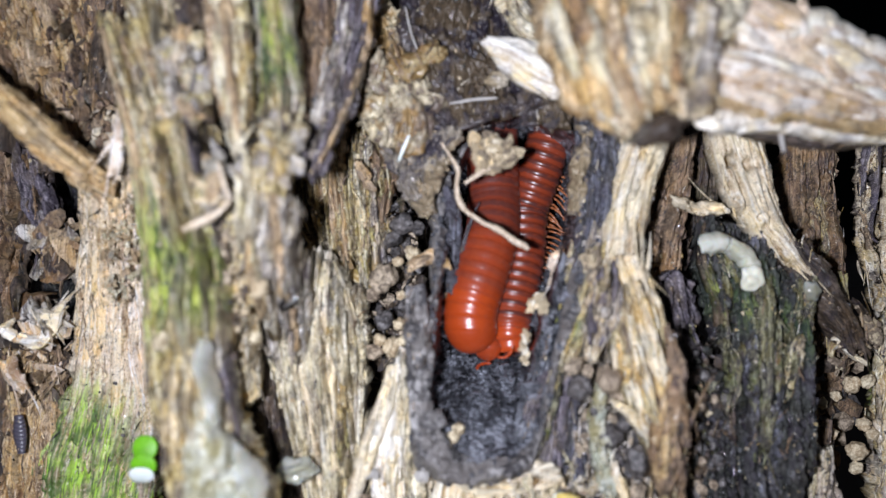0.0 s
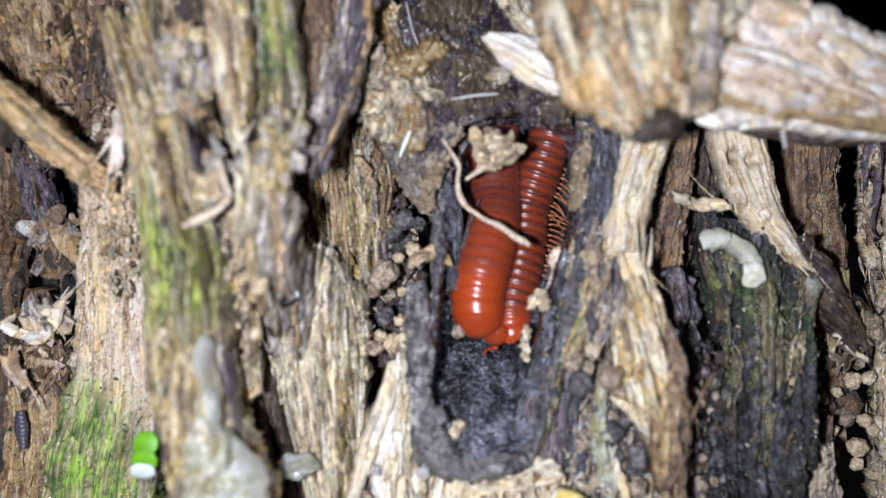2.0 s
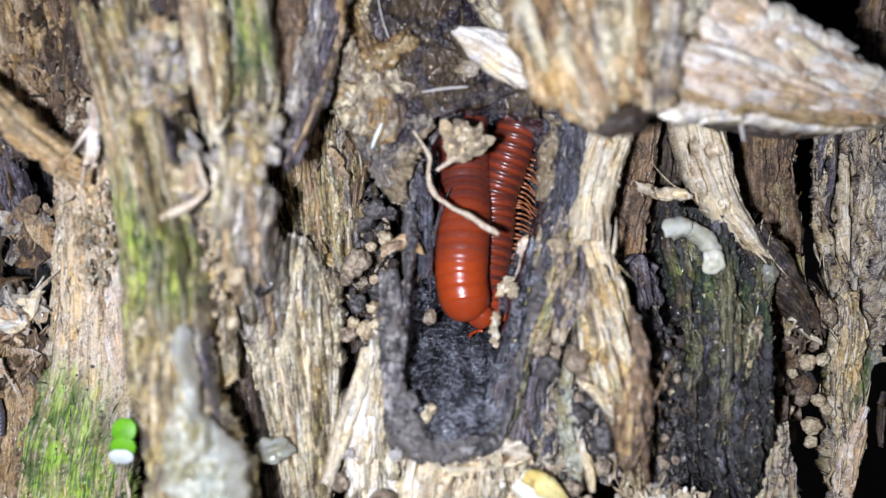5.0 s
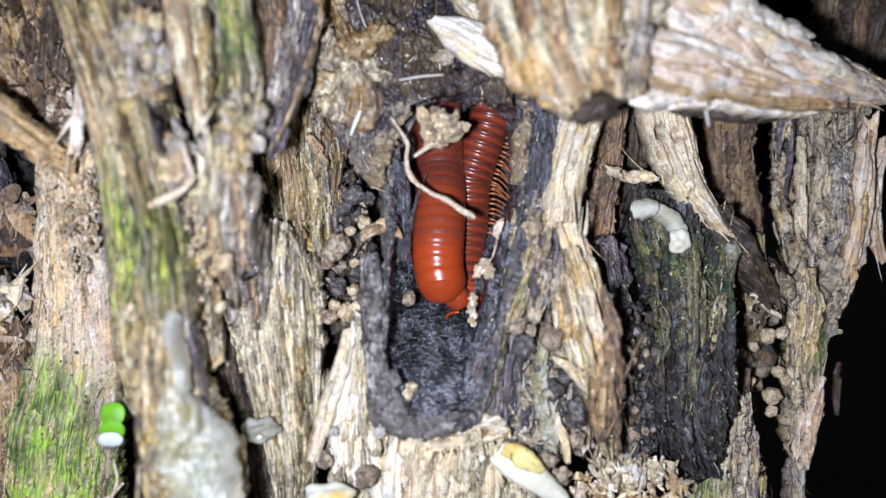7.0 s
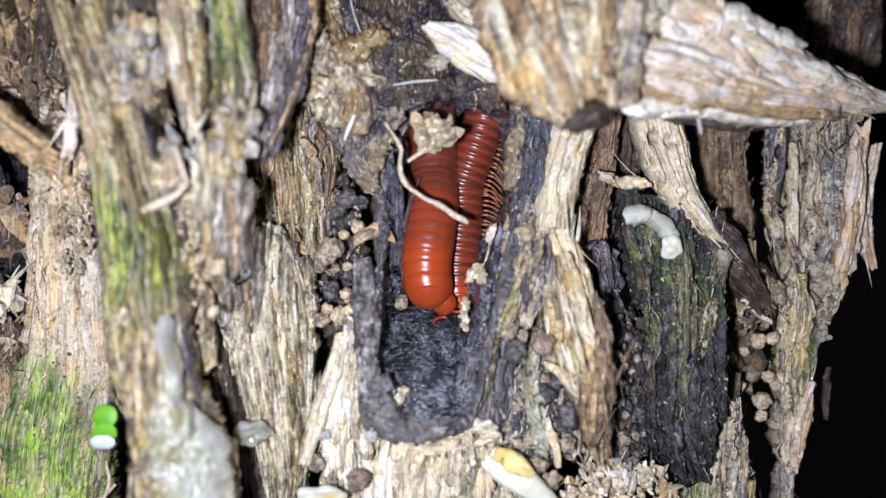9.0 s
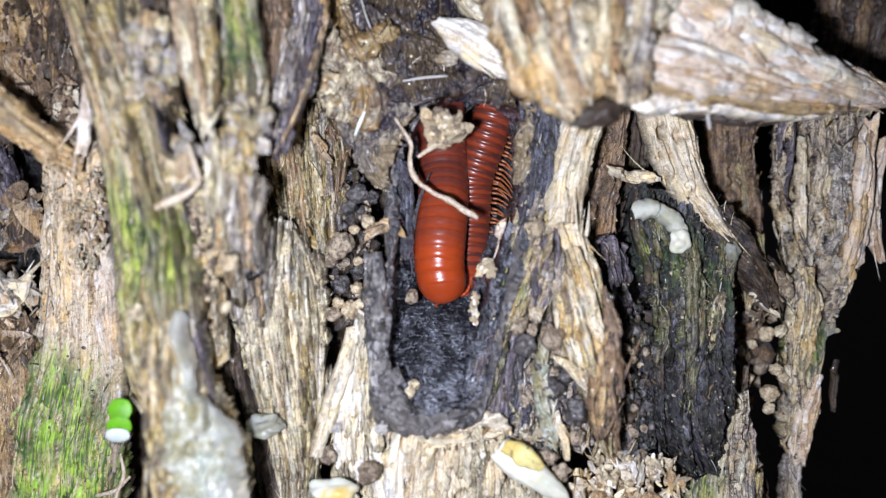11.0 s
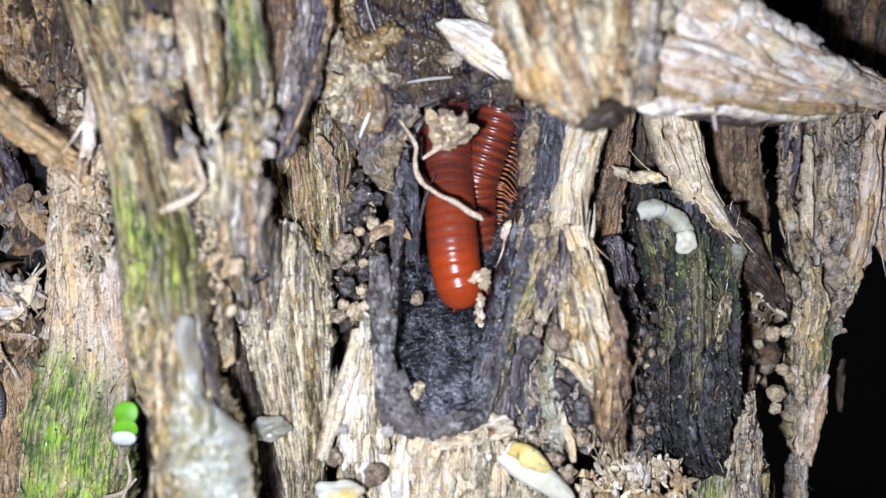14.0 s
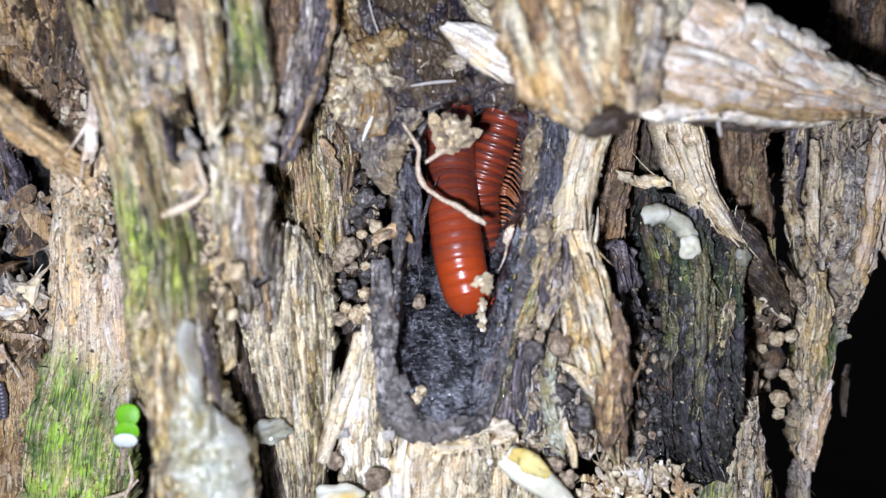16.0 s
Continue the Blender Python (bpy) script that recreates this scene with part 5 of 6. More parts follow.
sliver("olive mossy fibres on the blackened plank", [(3.48, 11.55, 0.04, 0.374), (3.56, 11.30, -0.45, 0.411), (3.57, 11.10, -0.95, 0.389), (3.51, 10.95, -1.45, 0.313), (3.44, 10.90, -1.89, 0.156)], "blackmoss", 0.22, 142, 0.09, 0.12, 0.08, ragged=0.6, edge=0.3, strips=(4, ["blackmoss", "black"], 0.06))
sliver("wet olive-black fibres along the plank's middle", [(3.96, 11.45, -0.16, 0.327), (3.93, 11.20, -0.67, 0.378), (3.88, 11.00, -1.24, 0.386), (3.80, 10.82, -1.88, 0.338), (3.74, 10.80, -2.47, 0.169)], "blackmoss", 0.22, 143, 0.09, 0.12, 0.08, ragged=0.6, edge=0.3, strips=(4, ["blackmoss", "blackmoss", "black"], 0.06))
sliver("pale-flecked mossy fibres at the plank's edge", [(4.50, 11.55, -0.25, 0.270), (4.39, 11.35, -0.77, 0.309), (4.23, 11.12, -1.34, 0.303), (4.13, 11.00, -1.85, 0.257), (4.10, 10.98, -2.30, 0.114)], "blackmoss", 0.2, 144, 0.09, 0.12, 0.08, ragged=0.6, edge=0.3, strips=(3, ["blackmoss", "olive"], 0.06))
sliver("pale olive splinter over the frass hollow", [(5.19, 11.90, -0.20, 0.108), (5.16, 11.90, -0.60, 0.139), (5.10, 11.90, -1.00, 0.123), (5.03, 11.90, -1.32, 0.062)], "olive", 0.14, 145, 0.04, 0.05, 0.04, ragged=0.4)
sliver("grey charred ridge edging the burrow", [(-0.32, 10.50, -0.41, 0.246), (-0.30, 10.42, -0.80, 0.285), (-0.27, 10.38, -1.21, 0.311), (-0.25, 10.34, -1.68, 0.310), (-0.17, 10.34, -2.10, 0.324), (0.06, 10.36, -2.38, 0.297), (0.32, 10.42, -2.50, 0.231)], "lip", 0.12, 146, 0.06, 0.03, 0.12, ragged=0.08, edge=0.3, flat=0.3, name="charred_strip", category="charred wood")
sliver("blue-black charred strip behind the millipede", [(0.08, 11.10, 0.71, 0.187), (0.12, 11.10, 0.31, 0.245), (0.14, 11.10, -0.16, 0.245), (0.11, 11.10, -0.59, 0.187)], "charwood", 0.2, 148, 0.07, 0.05, 0.10, ragged=0.4, edge=0.25, name="charred_strip", category="charred wood")
sliver("purple-stained fibrous wood under the slab", [(1.32, 10.55, -1.41, 0.413), (1.23, 10.55, -1.83, 0.591), (1.19, 10.55, -2.26, 0.633), (1.14, 10.55, -2.62, 0.413)], "plum", 0.2, 149, 0.06, 0.08, 0.08, ragged=0.5, edge=0.3, grain=1.4, strips=(4, ["plum", "charwood", "plum"], 0.05))
sliver("grey-tan chip of crust beside the legs", [(1.72, 10.95, 1.40, 0.228), (1.67, 10.95, 0.98, 0.285), (1.61, 10.95, 0.66, 0.256), (1.54, 10.95, 0.42, 0.128)], "greycrust", 0.16, 150, 0.05, 0.03, 0.2, ragged=0.15, edge=0.4, name="wood_crust", category="wood crust")
sliver("tan flaky chip bridging the frass", [(-0.43, 10.85, -0.26, 0.085), (-0.26, 10.85, -0.15, 0.141), (-0.09, 10.85, -0.08, 0.169), (0.02, 10.85, -0.16, 0.071)], "tan", 0.05, 151, 0.05, 0.03, 0.10, ragged=0.4, edge=0.7, name="wood_chip", category="wood chip", loose=0)
sliver("narrow pale slat standing beside the cavity", [(-1.09, 11.50, 1.27, 0.104), (-1.07, 11.50, 0.73, 0.164), (-1.03, 11.50, 0.21, 0.164), (-1.00, 11.50, -0.39, 0.149), (-0.98, 11.50, -0.99, 0.075)], "cream", 0.22, 152, 0.04, 0.06, 0.04, ragged=0.3, edge=0.3, loose=0)
sliver("thin grey-cream slat between dark slots", [(-0.87, 11.55, 1.09, 0.075), (-0.87, 11.55, 0.58, 0.120), (-0.86, 11.55, 0.06, 0.135), (-0.85, 11.55, -0.47, 0.105)], "weathered", 0.2, 153, 0.04, 0.06, 0.04, ragged=0.3, edge=0.3, loose=0)
sliver("thin dark-edged slat by the cavity", [(-0.77, 11.70, 0.65, 0.061), (-0.76, 11.70, 0.20, 0.091), (-0.76, 11.70, -0.25, 0.091), (-0.75, 11.70, -0.56, 0.045)], "grey", 0.18, 154, 0.04, 0.06, 0.04, ragged=0.3, edge=0.3, loose=0)
sliver("short tan flake leaning on the slats", [(-1.08, 11.30, 1.12, 0.088), (-0.99, 11.30, 0.95, 0.147), (-0.90, 11.30, 0.81, 0.117), (-0.84, 11.30, 0.76, 0.044)], "tan", 0.05, 155, 0.05, 0.02, 0.06, ragged=0.4, edge=0.6, loose=0)
sliver("torn cream lump of fibres under the burrow's lip", [(0.13, 10.40, -2.60, 0.176), (0.49, 10.40, -2.64, 0.353), (0.91, 10.40, -2.63, 0.448), (1.26, 10.40, -2.58, 0.298)], "bone", 0.3, 156, 0.06, 0.08, 0.4, ragged=0.2, edge=0.4, pits=0.3, loose=0, holes=[((0.56, 10.4, -2.61), 0.07, 0.4), ((0.33, 10.4, -2.58), 0.06, 0.4)])
sliver("purple-brown broken edge of a ribbed plank", [(5.75, 12.30, 1.69, 0.270), (5.69, 12.30, 1.16, 0.270), (5.67, 12.30, 0.59, 0.238), (5.71, 12.30, 0.02, 0.222), (5.79, 12.30, -0.47, 0.159)], "weathered", 0.22, 158, 0.07, 0.10, 0.12, ragged=0.4, edge=0.4, strips=(3, ["tan", "plum"], 0.08))
sliver("bright cream streak of torn wood", [(5.92, 12.20, 1.07, 0.095), (5.91, 12.20, 0.51, 0.158), (5.92, 12.20, 0.02, 0.173), (5.91, 12.20, -0.47, 0.126)], "bone", 0.14, 159, 0.04, 0.05, 0.05, ragged=0.4, edge=0.4, loose=2)
sliver("olive-tan slat with black specks", [(6.19, 12.20, 1.71, 0.473), (6.22, 12.20, 1.07, 0.505), (6.25, 12.20, 0.42, 0.457), (6.23, 12.20, -0.23, 0.363), (6.17, 12.20, -0.64, 0.221)], "weathered", 0.22, 160, 0.05, 0.10, 0.08, ragged=0.4, edge=0.25, strips=(3, ["olive", "weathered"], 0.06), holes=[((6.23, 12.10, -0.86), 0.150, 0.70)])
sliver("speckled purplish band of rotten wood", [(6.42, 12.00, 0.90, 0.233), (6.45, 12.00, 0.34, 0.310), (6.42, 12.00, -0.22, 0.341), (6.37, 12.00, -0.79, 0.264), (6.34, 12.00, -1.28, 0.124)], "grey", 0.2, 161, 0.08, 0.08, 0.14, ragged=0.4, edge=0.4, loose=3, holes=[((6.23, 12.10, -0.86), 0.150, 0.70)])
sliver("orange-brown splinter near the stump's edge", [(6.72, 11.85, 1.29, 0.169), (6.66, 11.85, 0.66, 0.230), (6.61, 11.85, 0.02, 0.261), (6.54, 11.85, -0.62, 0.261), (6.44, 11.85, -1.18, 0.169)], "orange", 0.2, 162, 0.05, 0.08, 0.06, ragged=0.4, edge=0.3, strips=(2, ["pink", "brown"], 0.06))
sliver("yellow-cream slat under the hole", [(5.91, 12.05, -0.78, 0.203), (5.91, 12.05, -1.27, 0.390), (5.89, 12.05, -1.85, 0.436), (5.88, 12.05, -2.43, 0.390), (5.94, 12.05, -2.93, 0.234)], "cane", 0.22, 163, 0.06, 0.12, 0.10, ragged=0.3, edge=0.25, strips=(3, ["cane", "weathered"], 0.06), holes=[((6.23, 12.10, -0.86), 0.150, 0.70)])
sliver("blue-grey granular wall of the burrow", [(1.49, 10.85, -0.06, 0.184), (1.38, 10.78, -0.51, 0.281), (1.26, 10.70, -1.00, 0.307), (1.15, 10.62, -1.42, 0.318), (1.04, 10.56, -1.79, 0.317), (0.88, 10.50, -2.17, 0.246)], "char", 0.14, 165, 0.06, 0.03, 0.14, ragged=0.15, edge=0.3, flat=0.3, name="charred_strip", category="charred wood")
sliver("white broken end of a splinter", [(2.74, 9.90, 1.37, 0.143), (2.96, 9.90, 1.39, 0.233), (3.23, 9.90, 1.39, 0.259), (3.49, 9.90, 1.35, 0.194), (3.70, 9.90, 1.32, 0.091)], "white", 0.2, 166, 0.03, 0.03, 0.08, ragged=0.15, edge=0.25, loose=0)
sliver("rotten brown stained end of the stained strip", [(2.50, 10.02, -1.41, 0.131), (2.48, 9.98, -1.75, 0.287), (2.44, 9.98, -2.16, 0.313), (2.43, 10.05, -2.55, 0.250), (2.45, 10.15, -2.84, 0.119)], "brown", 0.25, 167, 0.07, 0.10, 0.08, ragged=0.5, edge=0.35, strips=(4, ["brown", "cane", "orange", "dusk"], 0.07))
sliver("pale broken chip lying over the frass", [(4.92, 11.80, -1.28, 0.061), (5.05, 11.80, -1.21, 0.153), (5.21, 11.80, -1.11, 0.122), (5.29, 11.80, -1.05, 0.061)], "bone", 0.08, 168, 0.03, 0.03, 0.05, ragged=0.3, edge=0.5, name="wood_chip", category="wood chip", loose=0)
sliver("small straight pale chip over the frass", [(5.13, 11.85, -1.25, 0.077), (5.25, 11.85, -1.35, 0.107), (5.40, 11.85, -1.45, 0.061)], "bone", 0.07, 169, 0.03, 0.03, 0.05, ragged=0.3, edge=0.3, name="wood_chip", category="wood chip", loose=0)
sliver("thin upright chip in the frass hollow", [(5.41, 11.90, -0.84, 0.077), (5.43, 11.90, -1.04, 0.108), (5.44, 11.90, -1.24, 0.077)], "tan", 0.07, 170, 0.03, 0.03, 0.05, ragged=0.3, edge=0.4, name="wood_chip", category="wood chip", loose=0)
sliver("tan fibrous rotten wood high on the stump's side", [(-5.34, 11.30, 3.55, 0.760), (-5.26, 11.30, 2.79, 0.829), (-5.14, 11.30, 2.17, 0.691), (-4.99, 11.30, 1.55, 0.414)], "tan", 0.4, 171, 0.09, 0.16, 0.25, pits=0.3, edge=0.35, strips=(6, ["tan", "orange", "brown", "tan"], 0.2))
sliver("rusty fibrous wood in the upper hollow", [(-4.73, 11.50, 3.19, 0.562), (-4.68, 11.50, 2.49, 0.633), (-4.58, 11.50, 1.86, 0.562), (-4.46, 11.50, 1.36, 0.281)], "orange", 0.35, 172, 0.09, 0.16, 0.25, pits=0.3, edge=0.4, strips=(5, ["brown", "tan", "orange", "dusk"], 0.2))
sliver("dark purplish strip of wood in the side hollow", [(-5.35, 11.90, 1.30, 0.277), (-5.25, 11.90, 0.76, 0.354), (-5.15, 11.90, 0.25, 0.293), (-5.12, 11.90, -0.15, 0.123)], "plum", 0.3, 173, 0.07, 0.10, 0.2, pits=0.2, edge=0.4, strips=(4, ["plum", "dusk", "brown"], 0.2))
sliver("reddish brown wood at the side hollow's rim", [(-5.74, 12.00, 1.20, 0.388), (-5.69, 12.00, 0.55, 0.435), (-5.68, 12.00, -0.26, 0.388), (-5.67, 12.00, -0.99, 0.279)], "brown", 0.35, 176, 0.09, 0.14, 0.25, pits=0.3, edge=0.4, strips=(4, ["brown", "dusk", "tan"], 0.2))
sliver("white crumpled flake of papery wood", [(-5.46, 11.40, -1.00, 0.074), (-5.26, 11.40, -1.10, 0.163), (-5.04, 11.40, -1.13, 0.192), (-4.86, 11.40, -1.00, 0.177), (-4.73, 11.40, -0.77, 0.089)], "white", 0.06, 177, 0.05, 0.03, 0.10, ragged=0.5, edge=0.6, name="wood_flake", category="wood flake", loose=2)
sliver("white torn flake standing in the hollow", [(-5.11, 11.50, -0.70, 0.075), (-5.01, 11.50, -0.86, 0.164), (-4.87, 11.50, -0.83, 0.194), (-4.73, 11.50, -0.73, 0.060)], "white", 0.06, 178, 0.05, 0.03, 0.10, ragged=0.5, edge=0.6, name="wood_flake", category="wood flake", loose=2)
sliver("pale torn flake beside the hollow", [(-5.40, 11.40, -1.20, 0.089), (-5.37, 11.40, -1.40, 0.207), (-5.32, 11.40, -1.61, 0.192), (-5.17, 11.40, -1.81, 0.059)], "pink", 0.08, 179, 0.05, 0.03, 0.12, ragged=0.5, edge=0.6, name="wood_flake", category="wood flake", loose=2)
sliver("thin pale shred beside the hollow", [(-5.35, 11.45, -0.88, 0.045), (-5.44, 11.45, -0.96, 0.089), (-5.55, 11.45, -1.02, 0.074), (-5.63, 11.45, -1.16, 0.037)], "bone", 0.06, 180, 0.05, 0.03, 0.12, ragged=0.5, edge=0.6, name="wood_flake", category="wood flake", loose=2)
sliver("dark crumbling wood in the cleft beside the pale strip", [(2.81, 11.25, -0.32, 0.438), (3.00, 11.25, -1.15, 0.613), (3.14, 11.25, -2.05, 0.686), (3.21, 11.25, -2.89, 0.643), (3.17, 11.25, -3.65, 0.438)], "plum", 0.4, 182, 0.10, 0.16, 0.3, pits=0.4, edge=0.4, strips=(6, ["plum", "brown", "blackmoss", "grey"], 0.25))
sliver("olive mossy wood fanning out beside the burrow", [(1.84, 10.62, 0.08, 0.151), (1.74, 10.55, -0.27, 0.233), (1.61, 10.50, -0.72, 0.287), (1.48, 10.50, -1.08, 0.246), (1.37, 10.50, -1.31, 0.110)], "olive", 0.22, 184, 0.06, 0.08, 0.10, ragged=0.4, edge=0.45, moss=[(1.30, -0.88, 0.35)], strips=(5, ["olive", "weathered", "olive"], 0.15))
sliver("pale grey fibres torn off above the pellets", [(1.88, 10.40, -0.16, 0.176), (1.84, 10.40, -0.43, 0.312), (1.78, 10.40, -0.78, 0.380), (1.71, 10.40, -1.05, 0.298), (1.69, 10.40, -1.16, 0.136)], "weathered", 0.25, 185, 0.08, 0.10, 0.15, ragged=0.5, edge=0.4, strips=(6, ["weathered", "grey", "plum"], 0.2))
sliver("green-stained fibres on the burrow's rim", [(1.34, 10.45, -1.38, 0.055), (1.29, 10.45, -1.58, 0.102), (1.23, 10.45, -1.82, 0.109), (1.20, 10.45, -2.03, 0.048)], "blackmoss", 0.15, 186, 0.05, 0.06, 0.10, ragged=0.5, edge=0.45, strips=(3, ["blackmoss", "olive"], 0.12))
sliver("pale splinter lying under the strip", [(1.87, 10.25, -1.71, 0.067), (2.00, 10.25, -1.79, 0.107), (2.14, 10.25, -1.91, 0.134), (2.28, 10.25, -2.08, 0.054)], "bone", 0.07, 187, 0.04, 0.03, 0.06, ragged=0.4, edge=0.5, name="splinter", category="splinter", loose=1)
sliver("white splinter standing under the strip", [(1.94, 10.35, -2.43, 0.054), (1.97, 10.35, -2.57, 0.108), (2.03, 10.35, -2.73, 0.135), (2.05, 10.35, -2.89, 0.068)], "bone", 0.07, 188, 0.04, 0.03, 0.06, ragged=0.4, edge=0.5, name="splinter", category="splinter", loose=1)
sliver("small white splinter caught among pellets", [(1.89, 10.30, -1.09, 0.040), (1.92, 10.30, -1.23, 0.074), (1.90, 10.30, -1.36, 0.081), (1.83, 10.30, -1.41, 0.034)], "bone", 0.06, 189, 0.04, 0.03, 0.06, ragged=0.4, edge=0.5, name="splinter", category="splinter", loose=1)
sliver("tan torn shred at the burrow's rim", [(1.34, 10.55, 0.06, 0.055), (1.28, 10.55, -0.08, 0.110), (1.23, 10.55, -0.23, 0.096), (1.20, 10.55, -0.33, 0.041)], "pink", 0.07, 190, 0.04, 0.03, 0.06, ragged=0.4, edge=0.5, name="splinter", category="splinter", loose=1)

# small things in and by the burrow
def cluster(name, label, category, centre, radii, mats, count, seed, grain_size=0.07):
    """A crumbly lump: a core with angular grains caked on it, as its parts."""
    core = lumpy(name, label, category, centre, [r * 0.62 for r in radii], mats[0], seed, 0.3, 1.4, 3)
    for k in range(count):
        q = random.Random(seed * 100 + k)
        grain = new("grain", angular_mesh("grain", M[q.choice(mats)], seed * 10 + k))
        grain.parent = core
        way = Vector((q.uniform(-1, 1), q.uniform(-1, 0.3), q.uniform(-1, 1))).normalized() * q.uniform(0.45, 1.0)
        grain.matrix_basis = Matrix.Translation(Vector([way[i] * radii[i] for i in range(3)]) * CM) @ Euler((q.uniform(0, 6), q.uniform(0, 6), 0)).to_matrix().to_4x4() @ Matrix.Diagonal((*[grain_size * q.uniform(0.55, 1.25) for _ in range(3)], 1))
    return core


cluster("frass_clump", "crumbly tan clump of frass on the burrow's edge", "frass", (0.58, 10.74, 1.13), (0.31, 0.12, 0.25), ["palefrass", "palefrass", "frass", "bone"], 90, 3, 0.068)
strand("root", "pale dry rootlet hanging across the millipede", "root", [(-0.03, 10.85, 1.25, 0.056), (0.09, 10.72, 1.07, 0.056), (0.18, 10.73, 0.91, 0.062), (0.16, 10.75, 0.72, 0.063), (0.21, 10.77, 0.51, 0.071), (0.36, 10.72, 0.37, 0.071), (0.63, 10.70, 0.22, 0.078), (0.85, 10.69, 0.09, 0.098), (0.99, 10.69, -0.01, 0.049)], "root", 4, wobble=0.5)
strand("root", "short pale rootlet by the clump", "root", [(0.25, 10.70, 0.76, 0.042), (0.41, 10.70, 0.86, 0.063), (0.60, 10.68, 0.98, 0.056)], "root", 5)
strand("fibre", "thin straight white fibre on the crust", "fibre", [(0.08, 10.80, 1.70, 0.028), (0.37, 10.76, 1.74, 0.042), (0.64, 10.76, 1.76, 0.028)], "hair", 6)
strand("fibre", "thin white hair on the crust", "fibre", [(-0.45, 11.00, 2.89, 0.021), (-0.38, 10.95, 2.57, 0.028), (-0.30, 10.92, 2.34, 0.021)], "hair", 7)
strand("fibre", "short bluish-white fibre under the splinter", "fibre", [(3.54, 9.80, 1.51, 0.046), (3.59, 9.84, 1.25, 0.059), (3.65, 9.90, 1.04, 0.040)], "hair", 8)
strand("root", "pale forked rootlet on the ridge", "root", [(-2.71, 9.35, 0.16, 0.036), (-2.51, 9.28, 0.24, 0.084), (-2.36, 9.25, 0.30, 0.108), (-2.23, 9.20, 0.37, 0.060), (-2.12, 9.18, 0.47, 0.036)], "root", 9)
strand("root", "thin pale rootlet on the ridge", "root", [(-2.12, 9.18, 0.47, 0.036), (-2.18, 9.20, 0.66, 0.054), (-2.26, 9.30, 0.88, 0.042)], "root", 10)
sliver("pale dry twig across the hollow", [(2.74, 11.30, 0.64, 0.073), (2.87, 11.30, 0.58, 0.161), (3.09, 11.30, 0.52, 0.147), (3.36, 11.30, 0.50, 0.161), (3.62, 11.30, 0.44, 0.073)], "bone", 0.12, 174, 0.05, 0.05, 0.08, ragged=0.3, edge=0.5, name="twig", category="twig", loose=2)
strand("root", "thin orange rootlet under the moss", "root", [(-3.90, 11.20, -3.54, 0.044), (-3.64, 11.15, -3.46, 0.058), (-3.44, 11.10, -3.27, 0.036)], "root", 12)
strand("root", "thin orange rootlet under the moss", "root", [(-3.56, 11.10, -2.95, 0.036), (-3.52, 11.10, -3.25, 0.051), (-3.63, 11.10, -3.58, 0.043), (-3.68, 11.10, -4.17, 0.044)], "root", 13)


def pellets(label, mat, rows, group, seed, name="frass_pellet", category="frass pellet"):
    """Single droppings and crumbs: rows (x, y, z, diameter)."""
    for k, (x, y, z, d) in enumerate(rows):
        q = random.Random(seed + k)
        lumpy(name, label, category, (x, y + 0.05, z), (d * 0.42 * q.uniform(0.85, 1.2), d * 0.42, d * 0.44 * q.uniform(0.75, 1.1)), mat, seed + k, 0.24, 1.5, 4, q.uniform(0, 90), group, 0.10)


def heap(label, mats, middle, size, count, grain_size, seed, name="crumbs", flakes=0.3):
    """Uncountable crumbs and flakes caught in a hollow, one mesh."""
    q = random.Random(seed)
    verts, faces, index = [], [], []
    base = bmesh.new()
    bmesh.ops.create_icosphere(base, subdivisions=1, radius=1.0)
    unit = [v.co.copy() for v in base.verts]
    tris = [[v.index for v in f.verts] for f in base.faces]
    base.free()
    for k in range(count):
        while True:
            u = [q.uniform(-1, 1) for _ in range(3)]
            if u[0] ** 2 + u[2] ** 2 < 1:
                break
        p = Vector([middle[i] + size[i] * u[i] for i in range(3)])
        turn = Euler([q.uniform(0, 6.28) for _ in range(3)]).to_matrix()
        g = grain_size * 0.5 * q.uniform(0.3, 1.0) ** 1.3 * 1.5
        shape = Vector((g * 2.0, g * 0.75, g * 0.14)) if q.random() < flakes else Vector((g, g * q.uniform(0.6, 1), g * q.uniform(0.6, 1)))
        start = len(verts)
        for d in unit:
            w = 1 + q.uniform(-0.32, 0.32)
            verts.append(tuple(p + turn @ Vector((d.x * shape.x * w, d.y * shape.y * w, d.z * shape.z * w))))
        faces += [tuple(start + i for i in t) for t in tris]
        index += [q.randrange(len(mats))] * len(tris)
    ob = mesh_object(name, verts, faces, M[mats[0]], [(v[2], v[0]) for v in verts], np.zeros(len(verts)), smooth=False)
    for m in mats[1:]:
        ob.data.materials.append(M[m])
    ob.data.polygons.foreach_set("material_index", np.array(index, np.int32))
    tagged(ob, label, "crumbs", kind="stuff")


CLEAN = ("white_wood", "pinkish_wood", "clean_pale_wood", "tan_crust", "grey_tan_crust", "whitish_jelly", "pale_mouldy_crust")


